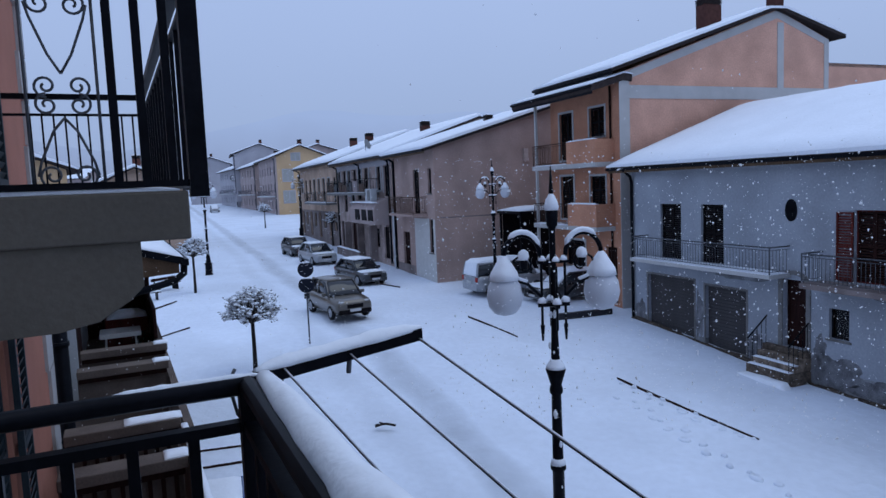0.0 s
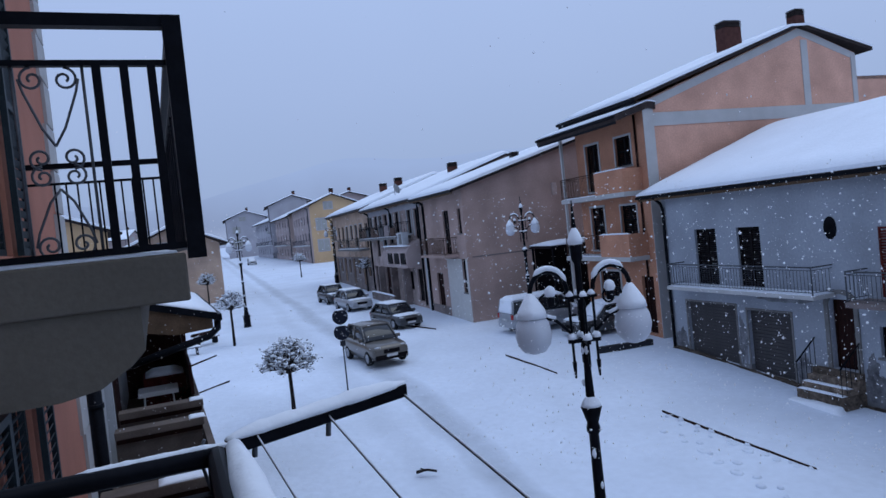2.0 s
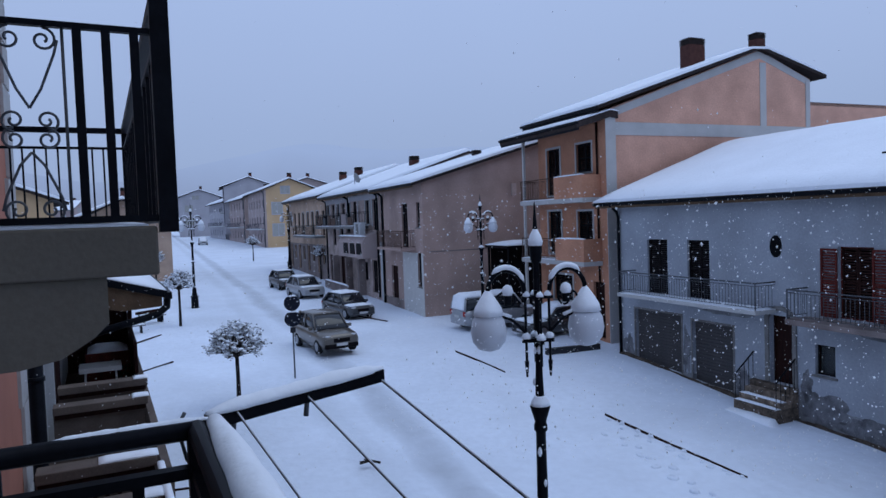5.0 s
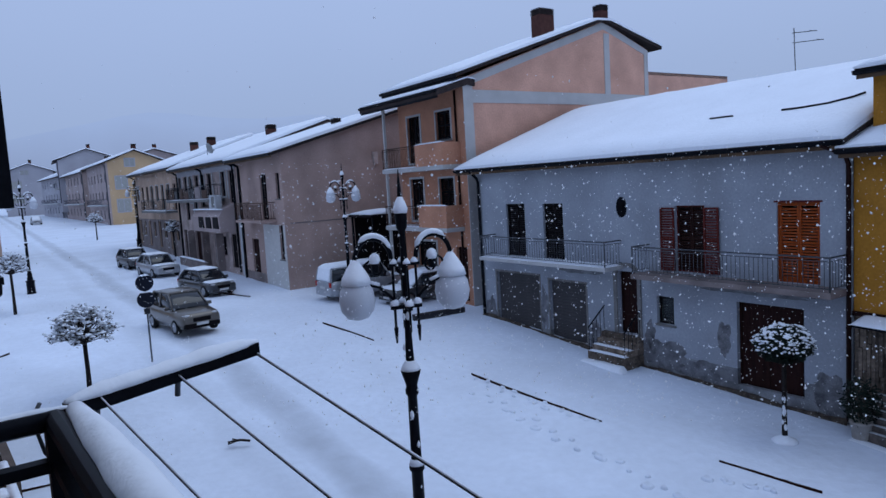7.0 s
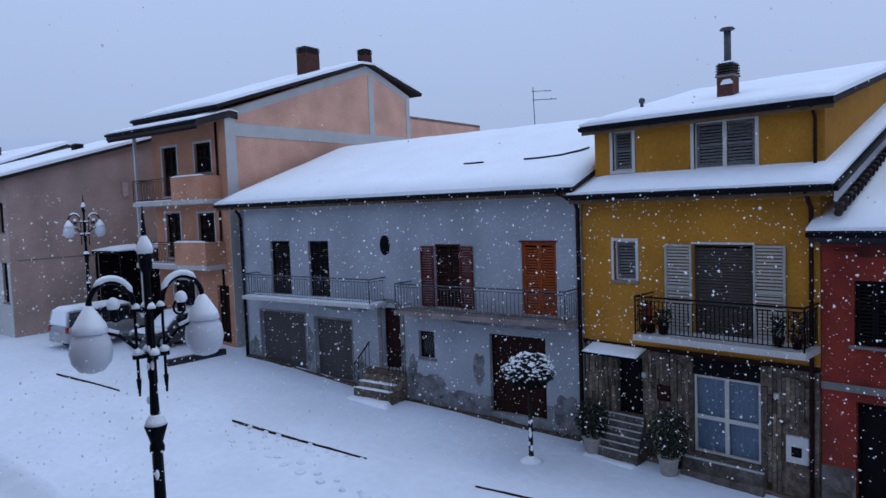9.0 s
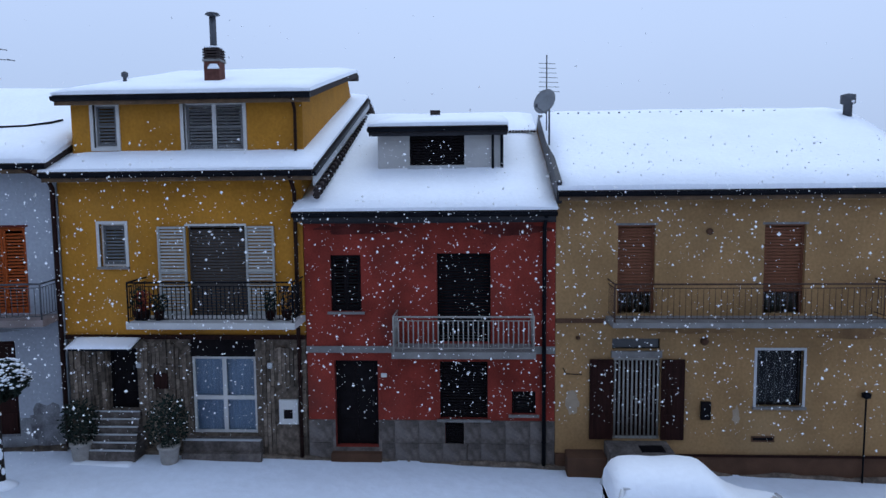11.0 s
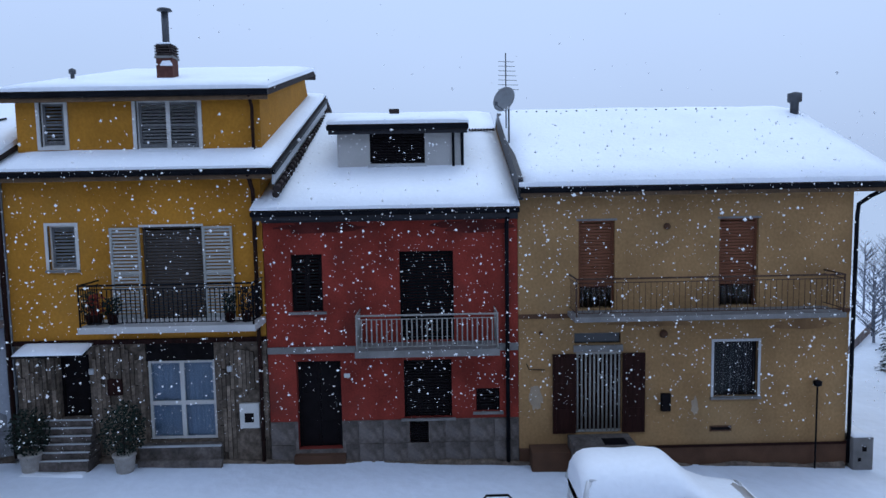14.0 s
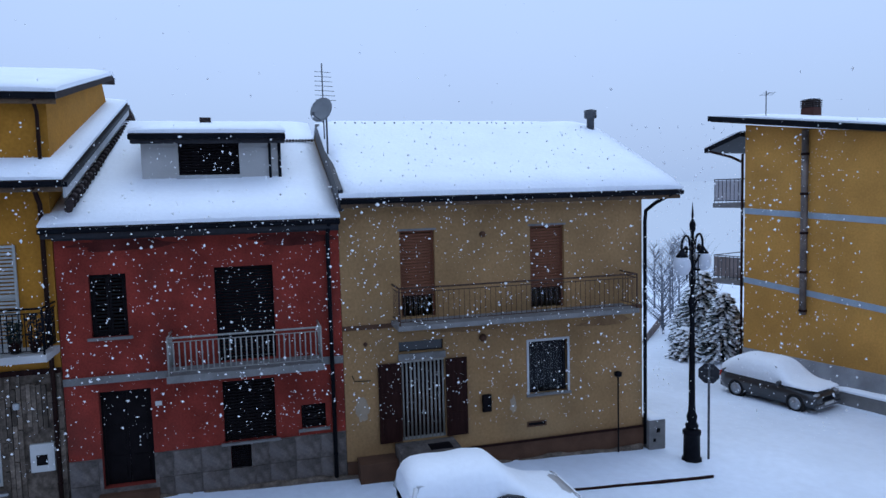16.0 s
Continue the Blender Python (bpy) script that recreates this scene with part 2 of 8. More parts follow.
RUBBER = mat("tyre_rubber", (0.012, 0.012, 0.013), 0.8, var=0.2, scale=10)
ALLOY = mat("wheel_alloy", (0.30, 0.31, 0.33), 0.35, 0.9, var=0.1, scale=10, bump=0.05)
LIGHTG = mat("lamp_glass", (0.45, 0.46, 0.48), 0.15, 0.2, var=0.05, scale=5, bump=0.02)
TAILRED = mat("tail_lamp", (0.35, 0.015, 0.012), 0.2, var=0.05, scale=5, bump=0.02)
PLATE = mat("blank_plate", (0.5, 0.5, 0.5), 0.5, var=0.05)
BLUEBAND = mat("pale_blue_band", (0.30, 0.36, 0.42), 0.9, var=0.12, scale=2)
PLASTER_PATCH = mat("bare_plinth", (0.33, 0.33, 0.34), 0.9, var=0.2, scale=1.5, stain=(0.2, 0.19, 0.18), amount=0.5)
DISHM = mat("dish_grey", (0.20, 0.21, 0.22), 0.5, 0.2, var=0.1, scale=4)
FLAKE = bpy.data.materials.new("snow_flake")
FLAKE.use_nodes = True
fn, fk = FLAKE.node_tree.nodes, FLAKE.node_tree.links
fn.remove(fn["Principled BSDF"])
fd, ft, fm = fn.new("ShaderNodeBsdfDiffuse"), fn.new("ShaderNodeBsdfTranslucent"), fn.new("ShaderNodeMixShader")
fd.inputs[0].default_value = ft.inputs[0].default_value = (0.93, 0.94, 0.96, 1)
fk.new(fd.outputs[0], fm.inputs[1])
fk.new(ft.outputs[0], fm.inputs[2])
fk.new(fm.outputs[0], fn["Material Output"].inputs[0])
GLASS = bpy.data.materials.new("window_glass")
GLASS.use_nodes = True
gp = GLASS.node_tree.nodes["Principled BSDF"]
gp.inputs["Base Color"].default_value = (0.75, 0.8, 0.82, 1)
gp.inputs["Roughness"].default_value, gp.inputs["Transmission Weight"].default_value, gp.inputs["IOR"].default_value = 0.03, 1.0, 1.25
CARGLASS = bpy.data.materials.new("tinted_car_glass")
CARGLASS.use_nodes = True
gp = CARGLASS.node_tree.nodes["Principled BSDF"]
gp.inputs["Base Color"].default_value, gp.inputs["Roughness"].default_value = (0.012, 0.014, 0.018, 1), 0.08


def paint(name, c):
    m = mat(name, c, 0.3, 0.35, var=0.06, scale=2, bump=0.02, gloss=0.5)
    m.node_tree.nodes["Principled BSDF"].inputs["Coat Weight"].default_value = 0.5
    return m


P_BROWN, P_SILVER, P_DARK, P_WHITE, P_BLUE = (paint("taupe_car_paint", (0.105, 0.09, 0.075)), paint("silver_car_paint", (0.30, 0.31, 0.33)), paint("dark_car_paint", (0.035, 0.037, 0.042)), paint("white_car_paint", (0.55, 0.56, 0.58)), paint("blue_car_paint", (0.02, 0.06, 0.2)))

# ---- building blocks ----


def bx(bm, x0, x1, y0, y1, z0, z1):
    v = [bm.verts.new(c) for c in ((x0, y0, z0), (x1, y0, z0), (x1, y1, z0), (x0, y1, z0), (x0, y0, z1), (x1, y0, z1), (x1, y1, z1), (x0, y1, z1))]
    for f in ((3, 2, 1, 0), (4, 5, 6, 7), (0, 1, 5, 4), (1, 2, 6, 5), (2, 3, 7, 6), (3, 0, 4, 7)):
        bm.faces.new([v[i] for i in f])
    return bm


def box(*c):
    return bx(bmesh.new(), *c)


def tube(bm, pts, r, n=8):
    """A round bar along points; r is one radius or one for each point."""
    pts = [Vector(p) for p in pts]
    rs = r if isinstance(r, (list, tuple)) else [r] * len(pts)
    rings, side = [], None
    for i, p in enumerate(pts):
        d = (pts[min(i + 1, len(pts) - 1)] - pts[max(i - 1, 0)]).normalized()
        if side is None:
            side = d.orthogonal().normalized()
        side = (side - d * side.dot(d)).normalized()
        up = d.cross(side)
        rings.append([bm.verts.new(p + (side * math.cos(a) + up * math.sin(a)) * rs[i]) for a in (2 * math.pi * k / n for k in range(n))])
    for a, b in zip(rings, rings[1:]):
        for k in range(n):
            f = bm.faces.new((a[k], a[(k + 1) % n], b[(k + 1) % n], b[k]))
            f.smooth = True
    bm.faces.new(rings[0][::-1])
    bm.faces.new(rings[-1])
    return bm


def lathe(bm, prof, n=16, c=(0, 0, 0), sx=1.0, sy=1.0):
    """A turned shape from (radius, height) pairs."""
    rings = [[bm.verts.new((c[0] + sx * r * math.cos(2 * math.pi * k / n), c[1] + sy * r * math.sin(2 * math.pi * k / n), c[2] + z)) for k in range(n)] for r, z in prof]
    for a, b in zip(rings, rings[1:]):
        for k in range(n):
            f = bm.faces.new((a[k], a[(k + 1) % n], b[(k + 1) % n], b[k]))
            f.smooth = True
    bm.faces.new(rings[0][::-1])
    bm.faces.new(rings[-1])
    return bm


def prism(bm, poly, axis, c0, c1):
    """A polygon drawn out along an axis: 'x' (y, z), 'y' (x, z) or 'z' (x, y)."""
    def at(a, b, c):
        return (c, a, b) if axis == "x" else (a, c, b) if axis == "y" else (a, b, c)
    lo = [bm.verts.new(at(a, b, c0)) for a, b in poly]
    hi = [bm.verts.new(at(a, b, c1)) for a, b in poly]
    n = len(poly)
    for k in range(n):
        bm.faces.new((lo[k], lo[(k + 1) % n], hi[(k + 1) % n], hi[k]))
    bm.faces.new(lo[::-1])
    bm.faces.new(hi)
    return bm


def thing(name, label, category, loc=(0, 0, 0), deg=0.0, group="", kind=""):
    ob = new(name)
    ob.location, ob.rotation_euler = loc, (0, 0, radians(deg))
    return tagged(ob, label, category, group, kind)


def finish(bm, name, material):
    bmesh.ops.recalc_face_normals(bm, faces=bm.faces)
    me = bpy.data.meshes.new(name)
    bm.to_mesh(me)
    bm.free()
    me.materials.append(material)
    return me


def part(name, bm, material, parent, label="", bevel=0.0):
    ob = new(name, finish(bm, name, material))
    ob.parent = parent
    if bevel:
        mod = ob.modifiers.new("edge", "BEVEL")
        mod.width, mod.segments, mod.limit_method = bevel, 2, "ANGLE"
    return tagged(ob, label)


def piece(name, me, parent, loc=(0, 0, 0), rot=(0, 0, 0), scale=(1, 1, 1)):
    ob = new(name, me)
    ob.parent = parent
    ob.location, ob.rotation_euler, ob.scale = loc, rot, scale
    return ob


def single(name, bm, material, label, category, loc=(0, 0, 0), deg=0.0, kind="", group="", bevel=0.0):
    ob = new(name, finish(bm, name, material))
    ob.location, ob.rotation_euler = loc, (0, 0, radians(deg))
    if bevel:
        mod = ob.modifiers.new("edge", "BEVEL")
        mod.width, mod.segments, mod.limit_method = bevel, 2, "ANGLE"
    return tagged(ob, label, category, group, kind)


HEIGHTS = [(-300, -4.5), (-40, -0.6), (-9.8, 0.0), (2, 0.38), (10.5, 0.57), (18, 0.95), (26, 1.6), (34, 1.9), (48, 2.2), (70, 2.6), (110, 3.2), (250, 5.0), (1500, 16)]


def ground_z(y):
    """The street's height, which climbs gently up the town."""
    return float(np.mean([np.interp(y + d, [a for a, b in HEIGHTS], [b for a, b in HEIGHTS]) for d in (-2, -1, 0, 1, 2)]))


def heap(bm, x0, x1, y0, y1, z, h, nx=6, ny=10, seed=0, slope=0.0, lump=0.25):
    """A rounded layer of snow on a flat or sloping top, with an uneven upper face."""
    grid = []
    for i in range(nx + 1):
        row = []
        for j in range(ny + 1):
            u, v = i / nx, j / ny
            e = min(1.0, 5 * min(u, 1 - u) + 0.35) * min(1.0, 8 * min(v, 1 - v) + 0.35)
            x, y = x0 + (x1 - x0) * u, y0 + (y1 - y0) * v
            n = noise.noise((x * 1.7 + seed, y * 1.7, seed * 3.1))
            row.append(bm.verts.new((x, y, z + slope * (x - x0) + h * e * (1 + lump * n))))
        grid.append(row)
    base = [[bm.verts.new((p.co.x, p.co.y, z + slope * (p.co.x - x0))) for p in row] for row in grid]
    for i in range(nx):
        for j in range(ny):
            f = bm.faces.new((grid[i][j], grid[i + 1][j], grid[i + 1][j + 1], grid[i][j + 1]))
            f.smooth = True
            bm.faces.new((base[i][j + 1], base[i + 1][j + 1], base[i + 1][j], base[i][j]))
    for i in range(nx):
        for j, s in ((0, 1), (ny, -1)):
            q = (base[i][j], base[i + 1][j], grid[i + 1][j], grid[i][j])
            bm.faces.new(q[::s])
    for j in range(ny):
        for i, s in ((0, -1), (nx, 1)):
            q = (base[i][j], base[i][j + 1], grid[i][j + 1], grid[i][j])
            bm.faces.new(q[::s])
    return bm


def holed(bm, a0, a1, z0, z1, holes, t=0.3, x=0.0):
    """An upright wall in the plane x, t thick, with openings (a0, a1, z0, z1) through it."""
    ys = sorted({a0, a1, *(h[0] for h in holes), *(h[1] for h in holes)})
    zs = sorted({z0, z1, *(h[2] for h in holes), *(h[3] for h in holes)})
    ys, zs = [v for v in ys if a0 <= v <= a1], [v for v in zs if z0 <= v <= z1]

    def solid(i, j):
        if not (0 <= i < len(ys) - 1 and 0 <= j < len(zs) - 1):
            return False
        cy, cz = (ys[i] + ys[i + 1]) / 2, (zs[j] + zs[j + 1]) / 2
        return not any(h[0] < cy < h[1] and h[2] < cz < h[3] for h in holes)
    vs = {}

    def v(k, i, j):
        if (k, i, j) not in vs:
            vs[k, i, j] = bm.verts.new((x + k * t, ys[i], zs[j]))
        return vs[k, i, j]
    for i in range(len(ys) - 1):
        for j in range(len(zs) - 1):
            if not solid(i, j):
                continue
            bm.faces.new((v(0, i, j), v(0, i, j + 1), v(0, i + 1, j + 1), v(0, i + 1, j)))
            bm.faces.new((v(1, i, j), v(1, i + 1, j), v(1, i + 1, j + 1), v(1, i, j + 1)))
            for di, dj, a, b in ((-1, 0, (i, j), (i, j + 1)), (1, 0, (i + 1, j + 1), (i + 1, j)), (0, -1, (i + 1, j), (i, j)), (0, 1, (i, j + 1), (i + 1, j + 1))):
                if not solid(i + di, j + dj):
                    bm.faces.new((v(0, *a), v(1, *a), v(1, *b), v(0, *b)))
    return bm


def louvre(bm, y0, y1, z0, z1, x=0.0, t=0.045, pitch=0.075):
    """A louvred leaf: stiles, rails and slanting slats."""
    s = 0.055
    bx(bm, x - t / 2, x + t / 2, y0, y0 + s, z0, z1)
    bx(bm, x - t / 2, x + t / 2, y1 - s, y1, z0, z1)
    for a in (z0, (z0 + z1) / 2 - s / 2, z1 - s):
        bx(bm, x - t / 2, x + t / 2, y0 + s, y1 - s, a, a + s)
    k = z0 + s
    while k < z1 - s - 0.03:
        prism(bm, [(x - 0.018, k), (x - 0.010, k - 0.004), (x + 0.018, k + 0.042), (x + 0.010, k + 0.046)], "y", y0 + s, y1 - s)
        k += pitch
    return bm


def slatted(bm, y0, y1, z0, z1, x=0.0, pitch=0.06):
    """A roller shutter of bulging slats."""
    k = z0
    while k < z1 - 0.01:
        e = min(k + pitch - 0.008, z1)
        prism(bm, [(x, k), (x - 0.012, k + 0.012), (x - 0.012, e - 0.012), (x, e), (x + 0.01, e), (x + 0.01, k)], "y", y0, y1)
        k += pitch
    return bm


LOUVRES = {}


def shutter_leaf(root, y0, y1, z0, z1, x, material, label="", pitch=0.08):
    """A louvred leaf whose slats are pieces of their own."""
    s, t = 0.055, 0.045
    bm = bmesh.new()
    bx(bm, x - t / 2, x + t / 2, y0, y0 + s, z0, z1)
    bx(bm, x - t / 2, x + t / 2, y1 - s, y1, z0, z1)
    for a in (z0, (z0 + z1) / 2 - s / 2, z1 - s):
        bx(bm, x - t / 2, x + t / 2, y0 + s, y1 - s, a, a + s)
    leaf = part("shutter", bm, material, root, label)
    key = (round(y1 - y0, 3), material.name)
    if key not in LOUVRES:
        LOUVRES[key] = finish(prism(bmesh.new(), [(-0.018, 0), (-0.010, -0.004), (0.018, 0.042), (0.010, 0.046)], "y", 0, y1 - y0 - 2 * s), "slat", material)
    k = z0 + s + 0.01
    while k < z1 - s - 0.03:
        piece("slat", LOUVRES[key], leaf, (x, y0 + s, k))
        k += pitch
    return leaf


SLATS = {}


def slats(parent, y0, y1, z0, z1, x, pitch, material):
    """The slats of a roller shutter or metal door, one above the other."""
    key = (round(y1 - y0, 3), pitch, material.name)
    if key not in SLATS:
        e = pitch - 0.008
        SLATS[key] = finish(prism(bmesh.new(), [(0, 0), (-0.012, 0.012), (-0.012, e - 0.012), (0, e), (0.01, e), (0.01, 0)], "y", 0, y1 - y0), "slat", material)
    for k in range(int((z1 - z0) / pitch + 0.5)):
        piece("slat", SLATS[key], parent, (x, y0, z0 + k * pitch))


def surround(bm, y0, y1, z0, z1, w=0.09, x0=-0.03, x1=0.06):
    bx(bm, x0, x1, y0 - w, y0, z0 - w, z1 + w)
    bx(bm, x0, x1, y1, y1 + w, z0 - w, z1 + w)
    bx(bm, x0, x1, y0, y1, z1, z1 + w)
    bx(bm, x0, x1, y0, y1, z0 - w, z0)
    return bm


def shutter_window(root, y0, y1, z0, z1, leaves=2, material=SHUT, frame_mat=None, x=0.1, sill=True, far=False):
    bm = bmesh.new()
    e = 0.04
    for a, b, c, d in ((y0, y0 + e, z0, z1), (y1 - e, y1, z0, z1), (y0 + e, y1 - e, z1 - e, z1), (y0 + e, y1 - e, z0, z0 + e)):
        bx(bm, x, x + 0.1, a, b, c, d)
    w = part("window", bm, frame_mat or material, root)
    step = (y1 - y0 - 2 * e) / leaves
    for k in range(leaves):
        a, b = y0 + e + k * step + 0.004, y0 + e + (k + 1) * step - 0.004
        if far:
            tagged(part("shutter", louvre(bmesh.new(), a, b, z0 + e, z1 - e, x + 0.03, pitch=0.16), material, w), kind="stuff")
        else:
            shutter_leaf(root, a, b, z0 + e, z1 - e, x + 0.03, material)
    if sill:
        part("sill", box(-0.07, x, y0 - 0.08, y1 + 0.08, z0 - 0.06, z0 - 0.002), CONC, w)
    return w


def roller_window(root, y0, y1, z0, z1, material, x=0.12, down=0.0, sill=False):
    """A roller shutter, let down to the height z0 + down; below it the dark room behind glass."""
    bm = bmesh.new()
    e = 0.05
    for a, b, c, d in ((y0, y0 + e, z0, z1), (y1 - e, y1, z0, z1), (y0 + e, y1 - e, z1 - e, z1)):
        bx(bm, x - 0.02, x + 0.1, a, b, c, d)
    w = part("window", bm, material, root)
    slats(w, y0 + e, y1 - e, z0 + down, z1 - e, x + 0.02, 0.075, material)
    if down:
        part("pane", box(x + 0.07, x + 0.078, y0 + e, y1 - e, z0, z0 + down), GLASS, w)
    if sill:
        part("sill", box(-0.07, x, y0 - 0.08, y1 + 0.08, z0 - 0.06, z0 - 0.002), CONC, w)
    return w


def glass_window(root, y0, y1, z0, z1, cols=2, rows=1, material=WHITEF, x=0.14, back=None, sill=True, name="window"):
    bm = bmesh.new()
    e, g = 0.06, 0.05
    for a, b, c, d in ((y0, y0 + e, z0, z1), (y1 - e, y1, z0, z1), (y0 + e, y1 - e, z1 - e, z1), (y0 + e, y1 - e, z0, z0 + e)):
        bx(bm, x, x + 0.07, a, b, c, d)
    w = part(name, bm, material, root)
    for k in range(1, cols):
        m_ = y0 + (y1 - y0) * k / cols
        part("mullion", box(x + 0.002, x + 0.068, m_ - g, m_ + g, z0 + e, z1 - e), material, w)
    for k in range(1, rows):
        m_ = z0 + (z1 - z0) * (0.46 if rows == 2 else k / rows)
        part("transom", box(x + 0.004, x + 0.066, y0 + e, y1 - e, m_ - g, m_ + g), material, w)
    for k in range(cols):
        for r in range(rows):
            a, b = y0 + (y1 - y0) * k / cols, y0 + (y1 - y0) * (k + 1) / cols
            f = [0, 0.46, 1] if rows == 2 else [q / rows for q in range(rows + 1)]
            part("pane", box(x + 0.03, x + 0.038, a + 0.05, b - 0.05, z0 + (z1 - z0) * f[r] + 0.05, z0 + (z1 - z0) * f[r + 1] - 0.05), GLASS, w)
    # back is a curtain, or a near-black sheet standing in for the unlit room
    if back:
        part("curtain_or_backing", box(x + 0.12, x + 0.14, y0 + 0.03, y1 - 0.03, z0 + 0.03, z1 - 0.03), back, w)
    if sill:
        part("sill", box(-0.07, x, y0 - 0.08, y1 + 0.08, z0 - 0.06, z0 - 0.002), CONC, w)
    return w


def panel_door(root, y0, y1, z0, z1, material, x=0.14, leaves=1, name="door", grid=3):
    e = 0.06
    bm = bmesh.new()
    for a, b, c, d in ((y0, y0 + e, z0, z1), (y1 - e, y1, z0, z1), (y0 + e, y1 - e, z1 - e, z1)):
        bx(bm, x - 0.02, x + 0.08, a, b, c, d)
    w = part(name, bm, material, root)
    step = (y1 - y0 - 2 * e) / leaves
    for k in range(leaves):
        a, b = y0 + e + k * step + 0.004, y0 + e + (k + 1) * step - 0.004
        lm = bmesh.new()
        bx(lm, x + 0.01, x + 0.05, a, b, z0 + 0.005, z1 - e)
        h = (z1 - e - z0) / grid
        for r in range(grid):
            bx(lm, x - 0.006, x + 0.01, a + 0.07, b - 0.07, z0 + r * h + 0.06, z0 + (r + 1) * h - 0.06)
        leaf = part("leaf", lm, material, w)
    hm = bmesh.new()
    tube(hm, [(x - 0.05, y0 + e + 0.09, z0 + 1.0), (x - 0.05, y0 + e + 0.09, z0 + 1.12)], 0.014)
    bx(hm, x - 0.05, x + 0.012, y0 + e + 0.075, y0 + e + 0.105, z0 + 1.04, z0 + 1.07)
    part("handle", hm, GREYIRON, w)
    return w


BAR = {}


def bar_mesh(h, r, material):
    key = (round(h, 3), r, material.name)
    if key not in BAR:
        BAR[key] = finish(tube(bmesh.new(), [(0, 0, 0), (0, 0, h)], r, 6), "baluster", material)
    return BAR[key]


def balcony(root, y0, y1, z, depth, rail=0.95, thick=0.14, pitch=0.12, material=IRON, slab_mat=OFFWHITE, bar=0.011, snow=0.05, label="", capped=False):
    """A slab on the wall, with rails on three sides and a baluster every pitch; z is the slab's top."""
    b = part("balcony", box(-depth, 0.0, y0, y1, z - thick, z), slab_mat, root, label, bevel=0.012)
    rm = bmesh.new()
    i = 0.05
    path = [(-0.01, y0 + i, z + rail), (-depth + i, y0 + i, z + rail), (-depth + i, y1 - i, z + rail), (-0.01, y1 - i, z + rail)]
    for p, q in zip(path, path[1:]):
        tube(rm, [p, q], 0.022)
    part("handrail", rm, material, b)
    lm = bmesh.new()
    for p, q in zip(path, path[1:]):
        for dz in (rail - 0.09, -rail * 0 + 0.09 + 0):
            zz = z + dz
            tube(lm, [(p[0], p[1], zz), (q[0], q[1], zz)], 0.012, 6)
    part("rail", lm, material, b)
    for k, (yy) in enumerate((y0 + i, y1 - i)):
        part("post", tube(bmesh.new(), [(-depth + i, yy, z), (-depth + i, yy, z + rail + 0.02)], 0.022), material, b)
    me = bar_mesh(rail - 0.18, bar, material)
    n = max(2, int((y1 - y0 - 2 * i) / pitch))
    for k in range(1, n):
        piece("baluster", me, b, (-depth + i, y0 + i + (y1 - y0 - 2 * i) * k / n, z + 0.09))
    m = max(2, int((depth - i) / pitch))
    for yy in (y0 + i, y1 - i):
        for k in range(1, m):
            piece("baluster", me, b, (-depth + i + (depth - i) * k / m, yy, z + 0.09))
    if snow:
        part("snow", heap(bmesh.new(), -depth + 0.01, -0.01, y0 + 0.01, y1 - 0.01, z + 0.003, snow, 5, 24, seed=y0), SNOW, b, "thin layer of fresh snow")
    if capped:
        sm = bmesh.new()
        heap(sm, -depth + i - 0.022, -depth + i + 0.022, y0 + i, y1 - i, z + rail + 0.018, 0.03, 2, 30, seed=y1)
        part("rail_snow", sm, SNOW, b, "snow lying along the handrail")
    return b


def shell(root, y0, y1, z0, zl, depth, material, ends=(True, True), ridge=None, x=0.3):
    """The closed end and back walls of a house, gabled where ridge gives (depth, height)."""
    for yy, keep in ((y0, ends[0]), (y1 - 0.3, ends[1])):
        if not keep:
            continue
        a = yy
        poly = [(x, z0), (depth, z0), (depth, zl)] + ([(ridge[0], ridge[1])] if ridge else []) + [(x, zl if not ridge else zl + (ridge[1] - zl) * (x / ridge[0]))]
        part("wall", prism(bmesh.new(), poly, "y", a, a + 0.3), material, root)
    part("wall", box(depth, depth + 0.3, y0, y1, z0, zl), material, root)


